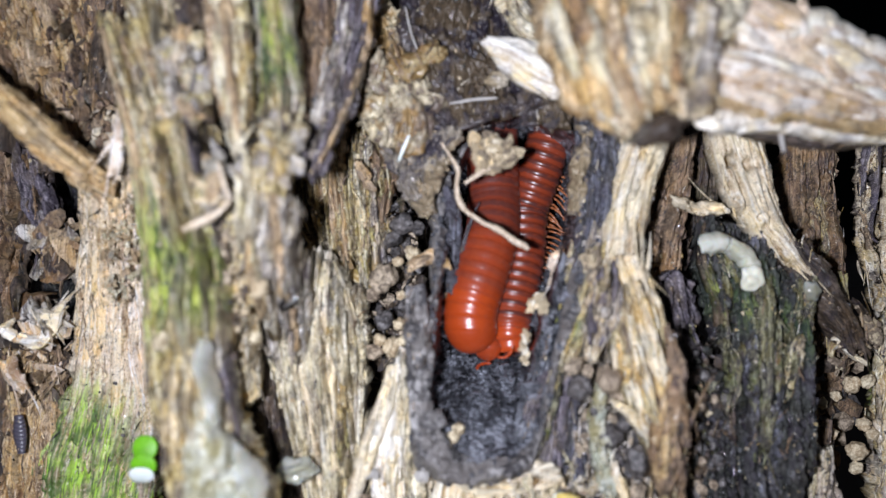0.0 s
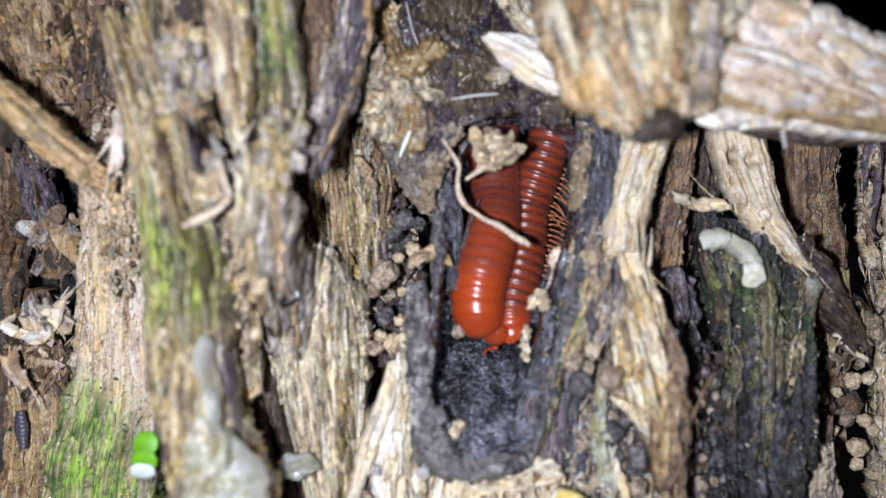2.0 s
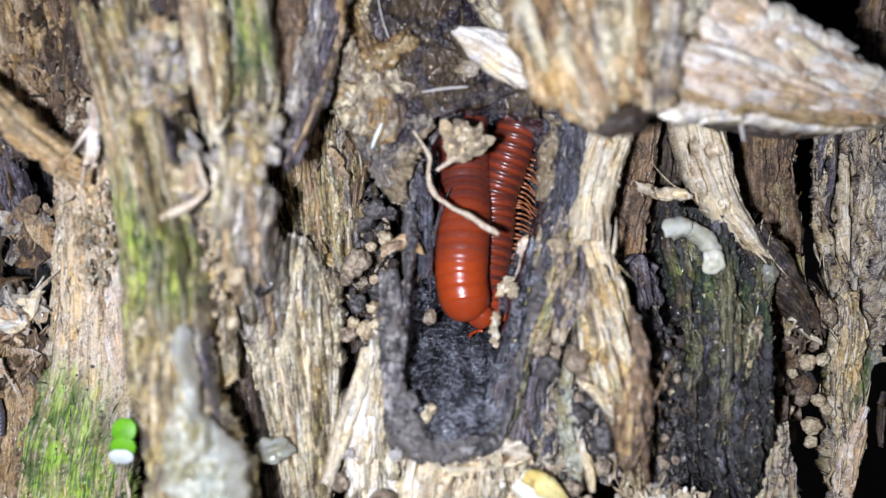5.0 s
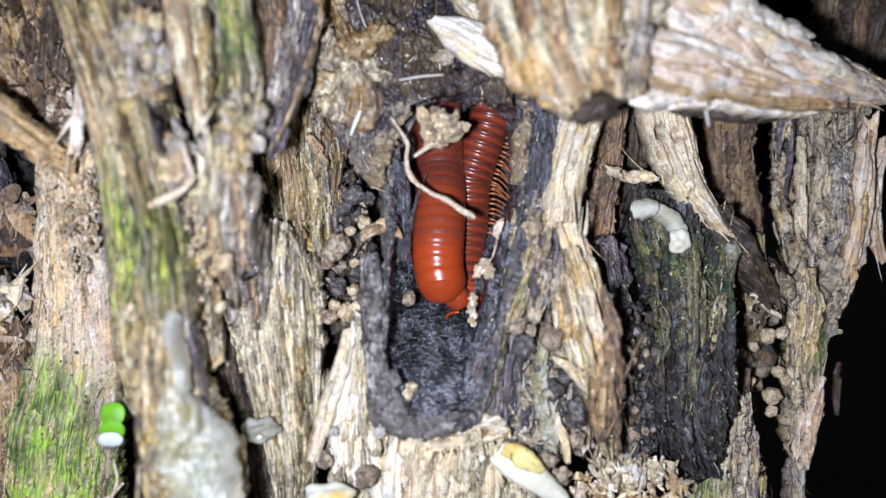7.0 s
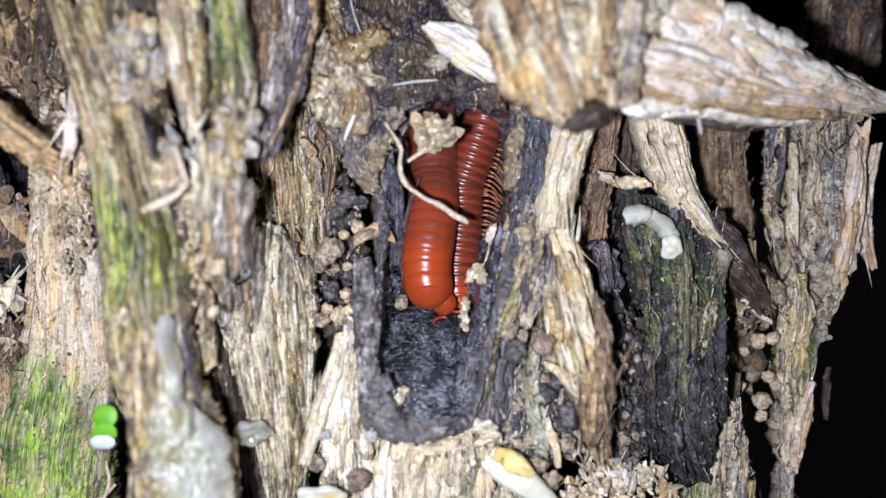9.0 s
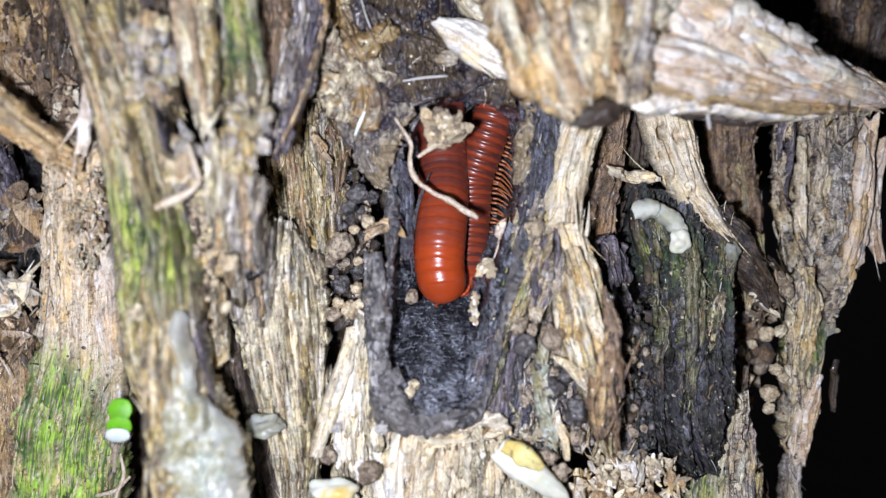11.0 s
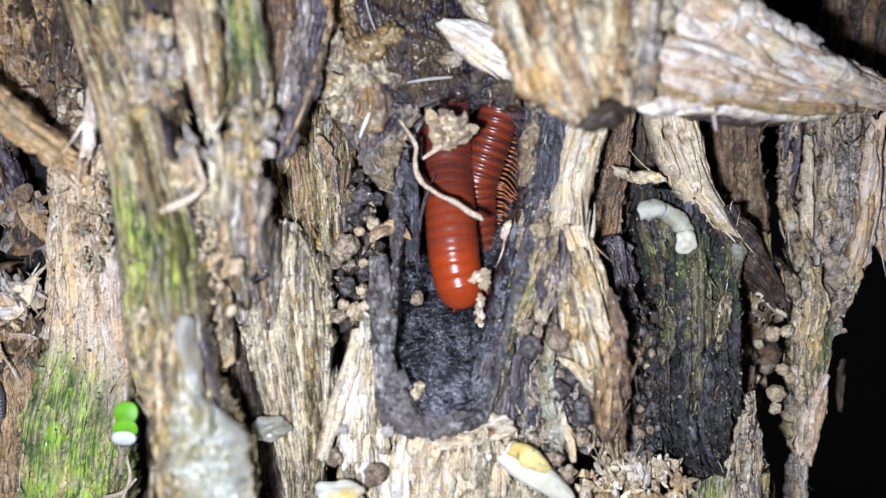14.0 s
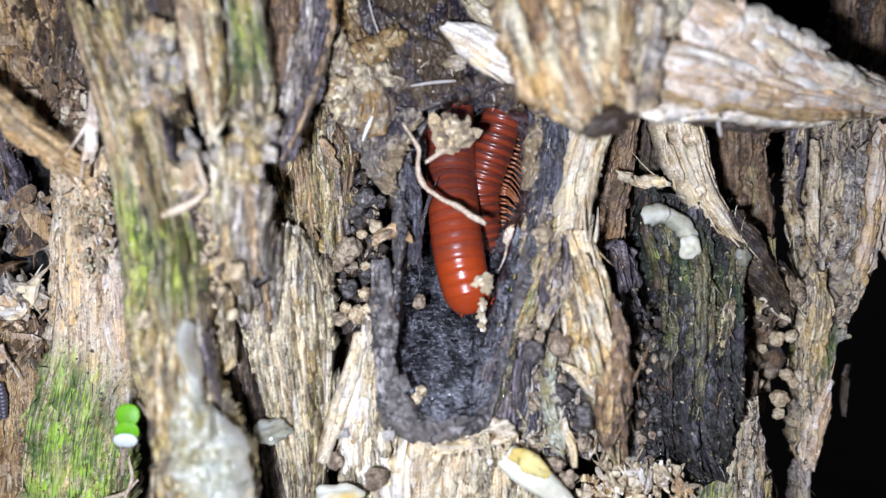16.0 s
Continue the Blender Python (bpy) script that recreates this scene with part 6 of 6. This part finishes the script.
def litter(label, mats, span, count, sizes, seed, name="grit", fibre=0.0):
    """Grit or fibres lying on whatever the stump shows there. span: x0, x1, z0, z1."""
    q = random.Random(seed)
    graph = bpy.context.evaluated_depsgraph_get()
    verts, faces, index = [], [], []
    base = bmesh.new()
    bmesh.ops.create_icosphere(base, subdivisions=1, radius=1.0)
    unit = [v.co.copy() for v in base.verts]
    tris = [[v.index for v in f.verts] for f in base.faces]
    base.free()
    while count > 0:
        count -= 1
        x, z = q.uniform(span[0], span[1]), q.uniform(span[2], span[3])
        hit, place, normal, _, ob, _ = scene.ray_cast(graph, metres((x, 4.0, z)), Vector((0, 1, 0)), distance=0.10)
        if not hit or ob.name.split(".")[0] in ("ring", "leg", "collum", "head", "feeler", "leaf", "root", "fibre", "twig", "jelly_fungus", "wax_chip", "shred", "floor", "lip", "frass_pellet", "grain", "crumbs", "frass_clump", "wood_chip", "frass_crumb"):
            continue
        if ob.data.materials[0].name in CLEAN and mats[0] in ("darkfrass", "dusk", "black"):
            continue
        p = Vector((place.x / CM, place.y / CM, (place.z - EYE) / CM))
        if fibre and p.y < 10.0:
            continue
        start = len(verts)
        if fibre:
            way = Vector((q.gauss(0, 0.35), q.gauss(0, 0.1), q.choice((-1, 1)))).normalized()
            way = (way - normal * way.dot(normal) * 0.9).normalized()
            side = way.cross(normal).normalized()
            length, w = fibre * q.uniform(0.3, 1.3), q.uniform(*sizes)
            curl = side * q.uniform(-0.2, 0.2) * length + normal * q.uniform(-0.02, 0.12) * length
            for k in range(5):
                f = k / 4
                c = p + normal * 0.012 + way * length * (f - 0.5) + curl * (f - 0.5) ** 2 * 3
                r = w * (1 - 0.7 * abs(2 * f - 1) ** 2)
                for a in (side * r, normal * r * 0.8, side * -r, normal * r * -0.8):
                    verts.append(tuple(c + a))
            new_faces = [tuple(start + i for i in f) for f in strip_faces(5, 4)]
        else:
            g = q.uniform(*sizes) * q.choice((0.6, 0.8, 1, 1.6))
            turn = Euler([q.uniform(0, 6.28) for _ in range(3)]).to_matrix()
            flat = q.uniform(0.3, 0.9)
            for d in unit:
                w = g * (1 + q.uniform(-0.35, 0.35))
                verts.append(tuple(p + turn @ Vector((d.x * w, d.y * w * 0.8, d.z * w * flat))))
            new_faces = [tuple(start + i for i in t) for t in tris]
        faces += new_faces
        index += [q.randrange(len(mats))] * len(new_faces)
    ob = mesh_object(name, verts, faces, M[mats[0]], [(v[2], v[0]) for v in verts], np.zeros(len(verts)), smooth=name == "wet_bead")
    for m in mats[1:]:
        ob.data.materials.append(M[m])
    ob.data.polygons.foreach_set("material_index", np.array(index, np.int32))
    tagged(ob, label, name.replace("_", " "), kind="stuff")


LEFT, RIGHT, FLOOR = "droppings beside the burrow", "droppings in the hollow", "droppings under the strip"
pellets("grey-brown round frass pellet", "frass", [(-0.74, 11.25, -0.36, 0.36), (-0.86, 11.25, -0.56, 0.20), (-0.85, 11.25, -1.25, 0.26)], LEFT, 20)
pellets("small ochre frass pellet", "palefrass", [(-0.51, 11.20, -0.56, 0.15), (-0.53, 11.20, -0.91, 0.22), (-0.77, 11.20, -1.10, 0.20), (-0.62, 11.20, -1.19, 0.26), (-0.49, 11.20, -1.14, 0.17), (-0.37, 11.20, -0.05, 0.20), (-0.55, 11.20, -0.15, 0.14)], LEFT, 30)
pellets("dark granular frass pellet", "darkfrass", [(-0.73, 11.40, -0.87, 0.27), (-0.51, 11.40, 0.31, 0.34), (-0.63, 11.40, 0.12, 0.25), (-0.31, 11.40, 0.26, 0.22)], LEFT, 40)
pellets("grey pellet on the burrow floor", "frass", [(0.18, 11.10, -1.03, 0.219)], "", 50)
pellets("tan pellet on the burrow floor", "palefrass", [(0.11, 10.52, -2.15, 0.182), (0.18, 10.58, -2.07, 0.155)], "", 52)
pellets("tan pellet among grey wood", "frass", [(1.87, 10.35, -1.47, 0.361), (1.48, 10.45, -1.34, 0.237), (1.65, 10.48, -1.39, 0.182), (2.21, 10.45, -2.76, 0.241), (2.01, 10.50, -1.69, 0.212)], FLOOR, 55)
pellets("dark grey granular pellet", "darkfrass", [(1.56, 10.48, -1.59, 0.351), (1.89, 10.45, -2.13, 0.310), (2.20, 10.45, -2.42, 0.353), (1.76, 10.50, -1.84, 0.211), (2.08, 10.55, -2.00, 0.241)], FLOOR, 60)
pellets("grey-brown pellet under the burrow", "frass", [(-0.41, 10.35, -3.10, 0.332), (-0.92, 10.60, -2.93, 0.281), (1.83, 10.40, -2.99, 0.254), (2.02, 10.50, -3.21, 0.242)], FLOOR, 65)
pellets("ochre frass pellet in the hollow", "palefrass", [(5.54, 12.00, -1.73, 0.21), (5.37, 12.10, -1.78, 0.26), (5.48, 12.00, -2.29, 0.22), (5.60, 12.00, -2.40, 0.20), (5.40, 12.00, -2.63, 0.28), (5.38, 12.00, -2.85, 0.20), (5.01, 12.20, -2.51, 0.20), (5.14, 12.20, -2.45, 0.20), (5.07, 12.30, -2.06, 0.17), (5.26, 12.20, -1.53, 0.20), (5.29, 12.40, -1.98, 0.18)], RIGHT, 70)
pellets("pale grey round pellet", "palefrass", [(3.17, 11.05, -1.95, 0.164)], "", 80)
pellets("cream pellet on the wet ridge", "palefrass", [(-1.84, 9.22, -0.40, 0.217)], "", 81)
pellets("tan frass pellet in the groove", "frass", [(-2.41, 9.75, -0.54, 0.228), (-2.38, 9.72, -0.73, 0.241), (-2.32, 9.80, -0.30, 0.191)], "", 83)
pellets("pinkish crumb beside the ridge", "palefrass", [(-2.93, 9.55, -0.96, 0.224), (-1.94, 9.50, -0.91, 0.162)], "", 86)
heap("pale crumbling wood caked on the ridge", ["grey", "tan", "olive", "olive", "grey"], (-2.72, 9.60, 1.74), (0.28, 0.12, 0.55), 90, 0.20, 160, flakes=0.15)
heap("pale crumbs caught where the strips meet", ["grey", "tan", "olive", "palefrass", "grey"], (-2.37, 9.50, 0.70), (0.18, 0.1, 0.35), 60, 0.17, 161, flakes=0.15)
heap("crumbling pale wood in the notch of the ridge", ["olive", "cream", "grey", "olive"], (-1.64, 9.30, 1.02), (0.22, 0.1, 0.35), 46, 0.18, 162, flakes=0.15)
heap("torn tan shreds in the upper hollow", ["tan", "brown", "dusk"], (-4.63, 11.50, 1.90), (0.45, 0.15, 0.7), 90, 0.14, 163, flakes=1.0)
heap("torn tan shreds beside the stick", ["tan", "bone", "brown"], (-4.20, 11.30, 1.46), (0.2, 0.12, 0.35), 80, 0.12, 164, flakes=0.5)
heap("dark crumbs lodged in the cleft", ["darkfrass", "dusk", "frass", "black"], (3.06, 11.02, -2.23), (0.22, 0.12, 1.1), 120, 0.13, 183, flakes=0.2)
heap("black crumbs along the blackened plank", ["black", "darkfrass", "black"], (3.26, 11.05, -2.36), (0.14, 0.12, 0.9), 170, 0.09, 15, flakes=0.1)
heap("brown frass crumbs heaped in the hollow", ["frass", "dusk", "brown", "darkfrass"], (5.30, 13.00, -2.00), (0.45, 0.25, 1.05), 130, 0.26, 3, flakes=0.2)
heap("pale wood crumbs and flakes below the strips", ["bone", "white", "tan", "palefrass"], (2.94, 10.85, -3.51), (0.75, 0.2, 0.42), 380, 0.12, 4, flakes=0.65)
heap("dark frass crumbs beside the burrow", ["darkfrass", "dusk", "frass"], (-0.57, 12.15, -0.55), (0.30, 0.25, 1.2), 420, 0.16, 5)
heap("rusty brown flakes of rotten wood", ["brown", "dusk", "brown", "tan", "pink"], (-5.25, 12.00, -1.66), (0.42, 0.2, 0.45), 170, 0.17, 6, flakes=0.9)
heap("torn tan shreds hanging in the side hollow", ["tan", "brown", "grey", "dusk"], (-4.98, 11.90, -0.01), (0.30, 0.2, 0.40), 60, 0.24, 181, flakes=0.9)
heap("pale crumbs on the fibrous plank", ["tan", "cream", "palefrass"], (-3.87, 11.10, 0.19), (0.22, 0.10, 0.9), 200, 0.08, 13, flakes=0.5)
heap("crumpled pale flakes at the plank's side", ["pink", "white", "grey"], (-5.01, 11.60, -0.95), (0.28, 0.10, 0.22), 40, 0.22, 14, flakes=1.0)
heap("tan crumbs lodged in the groove", ["palefrass", "frass", "dusk"], (-2.24, 9.85, -0.25), (0.16, 0.1, 0.9), 160, 0.08, 7)
heap("tan crumbs under the burrow", ["palefrass", "cream", "white", "tan"], (1.08, 10.50, -2.76), (0.7, 0.1, 0.18), 60, 0.10, 8, flakes=0.9)
heap("grey crumbs under the pale strip", ["frass", "darkfrass", "grey"], (1.93, 10.62, -2.23), (0.4, 0.1, 0.8), 260, 0.08, 9, flakes=0.4)
heap("pale mouldy crumbs on the ridge", ["tan", "palefrass", "grey", "olive"], (-2.77, 9.62, 1.69), (0.24, 0.1, 0.6), 260, 0.10, 11)
heap("torn flakes by the rotten strip", ["tan", "brown", "dusk", "frass"], (5.22, 12.20, -1.10), (0.30, 0.2, 0.5), 70, 0.16, 10, flakes=0.8)

lumpy("crust_lump", "amber translucent lump of rotten wood", "wood crust", (-0.37, 10.86, 2.15), (0.22, 0.09, 0.16), "resin", 201, 0.35, 2.2, 4, 20, "", 0.25)
lumpy("crust_lump", "small amber lump of rotten wood", "wood crust", (-0.13, 10.86, 2.30), (0.15, 0.07, 0.12), "resin", 202, 0.35, 2.2, 4, 0, "", 0.25)
lumpy("crust_lump", "orange-brown lump in the crust", "wood crust", (-0.68, 10.86, 1.74), (0.08, 0.05, 0.05), "resin", 203, 0.35, 2.2, 4, -30, "", 0.25)
lumpy("crust_lump", "cream upright lump of crust", "wood crust", (-0.77, 10.86, 2.15), (0.08, 0.07, 0.19), "tancrust", 204, 0.35, 2.2, 4, -8, "", 0.25)
lumpy("crust_lump", "cream crumbling lump of crust", "wood crust", (-0.83, 10.86, 1.68), (0.16, 0.08, 0.13), "tancrust", 205, 0.35, 2.2, 4, 10, "", 0.25)
lumpy("crust_lump", "grey-tan lump of crust by the flake", "wood crust", (0.64, 10.86, 1.99), (0.12, 0.06, 0.09), "greycrust", 206, 0.35, 2.2, 4, 0, "", 0.25)
# A glint on the crust, added as a white sliver; no fungus here.
sliver("white sliver for a glint on the wet crust", [(-0.39, 10.80, 1.34, 0.035), (-0.45, 10.78, 1.20, 0.070), (-0.52, 10.82, 1.02, 0.035)], "drop", 0.08, 127, 0.01, 0.0, 0.03, name="jelly_fungus", category="jelly fungus", loose=0, ragged=0.05, edge=0.3, pits=0.0)
CRUMB = cluster("frass_crumb", "cream crumb wedged between millipede and burrow wall", "crumb", (1.10, 10.78, -0.62), (0.13, 0.09, 0.12), ["bone", "palefrass"], 16, 12, 0.06)
cluster("frass_crumb", "pale crumbs stuck to the burrow wall", "crumb", (0.95, 10.72, -1.14), (0.06, 0.06, 0.2), ["bone", "palefrass"], 16, 13, 0.04)
cluster("wood_chip", "tan chip standing on the burrow's edge", "wood chip", (1.67, 10.56, -0.12), (0.12, 0.07, 0.14), ["palefrass", "frass"], 16, 14, 0.06)
cluster("wood_chip", "tan flaky chip over the frass", "wood chip", (-0.05, 10.95, -0.15), (0.10, 0.06, 0.07), ["palefrass"], 10, 15, 0.05)
lumpy("jelly_fungus", "whitish lump of jelly on black wood", "jelly fungus", (3.72, 11.10, -0.35), (0.13, 0.10, 0.16), "ivory", 17, 0.28, 1.2, 4, 10, "", 0.02)
lumpy("jelly_fungus", "small bluish-white drop of jelly", "jelly fungus", (4.51, 11.30, -0.51), (0.10, 0.08, 0.12), "jelly", 18, 0.3, 1.5, 3)
JELLY = dict(name="jelly_fungus", category="jelly fungus", loose=0, ragged=0.05, edge=0.3, pits=0.0)
sliver("whitish translucent smear of jelly on black wood", [(3.11, 11.15, 0.02, 0.159), (3.24, 11.15, 0.07, 0.275), (3.47, 11.15, 0.06, 0.246), (3.67, 11.15, -0.08, 0.290), (3.81, 11.15, -0.26, 0.188)], "milky", 0.2, 164, 0.01, 0.0, 0.10, flat=0.8, **JELLY)
sliver("whitish jelly smeared on the ridge", [(-2.36, 9.20, -0.92, 0.182), (-2.39, 9.12, -1.12, 0.240), (-2.33, 9.08, -1.34, 0.203), (-2.31, 9.10, -1.55, 0.204), (-2.27, 9.15, -1.72, 0.144)], "jelly", 0.22, 119, 0.01, 0.0, 0.32, **JELLY)
sliver("long translucent jelly along the ridge", [(-2.22, 9.20, -1.87, 0.182), (-2.12, 9.05, -2.10, 0.417), (-2.00, 9.00, -2.46, 0.522), (-1.94, 9.00, -2.83, 0.534), (-1.92, 9.05, -3.34, 0.512)], "jelly", 0.3, 120, 0.02, 0.0, 0.34, flat=0.8, **JELLY)
sliver("pale yellowish mouldy crust on the ridge", [(-2.41, 9.16, -1.46, 0.241), (-2.35, 9.02, -1.92, 0.501), (-2.26, 8.94, -2.39, 0.654), (-2.17, 8.92, -2.93, 0.745), (-2.13, 8.92, -3.48, 0.778)], "palecrust", 0.3, 124, 0.05, 0.02, 0.35, ragged=0.4, edge=0.35, name="wood_crust", category="wood crust")
lumpy("jelly_fungus", "cloudy jelly in a crack", "jelly fungus", (-1.66, 10.60, -2.53), (0.21, 0.14, 0.14), "jelly", 22, 0.35, 1.4, 4, 0, "", 0.03)
lumpy("wax_chip", "white waxy fragment with a yellow side", "fragment", (-0.82, 10.35, -3.32), (0.32, 0.16, 0.17), "wax", 24, 0.3, 1.1, 4, -12, "", 0.05)
wedge = sliver("wedge-shaped waxy fragment, yellow and white", [(1.18, 10.30, -2.79, 0.306), (1.36, 10.20, -2.93, 0.428), (1.62, 10.15, -3.13, 0.358), (1.95, 10.20, -3.41, 0.236), (2.08, 10.30, -3.55, 0.098)], "ivory", 0.14, 90, 0.02, 0.0, 0.05, ragged=0.1, edge=0.1, pits=0.0, name="wax_chip", category="fragment", loose=0)
sliver("", [(1.25, 10.22, -2.77, 0.152), (1.38, 10.06, -2.80, 0.272), (1.55, 10.02, -2.91, 0.245), (1.70, 10.08, -3.03, 0.096)], "amber", 0.08, 132, 0.02, 0.0, 0.04, ragged=0.1, edge=0.15, pits=0.0, name="yellow_face", parent=wedge)


cluster("mould_tuft", "white cottony mould under the burrow", "mould", (-0.82, 10.62, -2.58), (0.09, 0.05, 0.08), ["hair"], 22, 31, 0.022)
cluster("mould_tuft", "white cottony mould on the burrow's lip", "mould", (-0.24, 10.44, -2.56), (0.10, 0.05, 0.08), ["hair"], 22, 32, 0.022)
cluster("wood_chip", "whitish crumb on the plank's tip", "wood chip", (6.13, 11.72, -1.64), (0.08, 0.06, 0.10), ["jelly", "palefrass"], 12, 33, 0.05)
# Shred given a dark colour to look out of the light.
sliver("hanging shred at the stump's edge, darkened as unlit", [(6.76, 12.70, -2.31, 0.069), (6.68, 12.60, -2.64, 0.120), (6.65, 12.60, -3.03, 0.069)], "dusk", 0.08, 123, 0.02, 0.0, 0.03, loose=0)
cluster("frass_clump", "pale dry frass caught between the strips", "frass", (5.48, 12.00, -1.08), (0.22, 0.10, 0.24), ["palefrass", "frass"], 36, 34, 0.06)


def seedling():
    thing = tagged(new("seedling"), "tiny seedling with one green and one white-lit leaf", "seedling")
    thing.location = metres((-3.42, 10.60, -2.84))
    base = np.array((-3.42, 10.60, -2.84))

    def blade(name, centre, rx, rz, tilt, mat, label):
        rows, verts = 10, []
        for i in range(rows):
            f = i / (rows - 1)
            for j in range(28):
                w = 2 * math.pi * j / 28
                k = f * (1 - 0.10 * math.cos(w - 1.5) ** 8)
                verts.append((k * rx * math.cos(w), -0.02 * (1 - f * f) - tilt * k * rz * math.sin(w), k * rz * math.sin(w)))
        n = len(verts)
        verts += [(x, y + 0.02, z) for x, y, z in verts]
        f1 = strip_faces(rows, 28)
        faces = f1 + [tuple(n + q for q in reversed(f)) for f in f1]
        e = (rows - 1) * 28
        faces += [(e + j, e + (j + 1) % 28, n + e + (j + 1) % 28, n + e + j) for j in range(28)]
        ob = mesh_object(name, verts, faces, M[mat], centre=(0, 0, 0))
        ob.parent, ob.location, ob["label"] = thing, Vector(np.array(centre) - base) * CM, label
    blade("leaf", (-3.33, 10.32, -2.22), 0.140, 0.145, -0.2, "leaf", "round bright green leaf")
    blade("leaf", (-3.34, 10.30, -2.41), 0.145, 0.13, 0.15, "leaf", "second green leaf, bent down")
    # Glare on the lower leaf, made as a white blade.
    blade("leaf_glare", (-3.35, 10.26, -2.51), 0.140, 0.10, 0.4, "drop", "white blade for the glare on the lower leaf")
    stem = strand("stem", "", "", [(-3.37, 10.42, -2.36, 0.048), (-3.46, 10.60, -2.67, 0.048), (-3.61, 11.00, -3.18, 0.050)], "root", 15)
    stem.parent = thing
    stem.location = stem.location - thing.location


seedling()


def woodlouse():
    """A small grey segmented creature resting on the wood, body along z."""
    thing = tagged(new("woodlouse"), "small slate-grey segmented woodlouse resting on rotten wood", "woodlouse")
    thing.location = metres((-5.33, 11.62, -2.34))
    for i in range(9):
        f = i / 8
        r = 0.085 * (1 - 0.55 * abs(f - 0.45) ** 1.6 * 2)
        plate = chitin_part("plate", [(0.030, 0.75 * r), (0.026, 0.92 * r), (0.0, 1.0 * r), (-0.026, 1.03 * r), (-0.034, 0.9 * r)], "slate", thing, 20, 0.7)
        plate.location = (0.004 * CM * i, 0, (0.22 - 0.052 * i) * CM)


woodlouse()
# Clear beads added only to throw small glints off the wood.
for k, (span, count) in enumerate((((-2.0, 1.0, 0.9, 3.2), 110), ((-4.6, -1.6, -3.6, 3.2), 150), ((2.4, 5.2, -3.4, 1.6), 110))):
    litter("tiny clear beads added for glints on decayed wood", ["water"], span, count, (0.012, 0.026), 300 + k, name="wet_bead")
litter("pale wood grit stuck to the wet wood", ["palefrass", "tan", "cream"], (-6, 6.2, -4, 4), 1700, (0.008, 0.022), 101)
litter("green-black grit on the blackened plank", ["black", "olive", "darkfrass"], (2.6, 4.6, -3.2, 0.6), 900, (0.008, 0.022), 105)
litter("dark grit stuck to the wet wood", ["darkfrass", "dusk", "black"], (-6, 6.2, -4, 4), 2000, (0.006, 0.022), 102)
litter("torn pale fibres lying on the wood", ["cream", "tan", "white"], (-6, 6.2, -4, 4), 700, (0.004, 0.011), 103, "fibres", 0.24)
litter("dark rotten fibres lying on the wood", ["dusk", "black", "brown"], (-6, 6.2, -4, 4), 1500, (0.006, 0.018), 104, "fibres", 0.36)

motions()
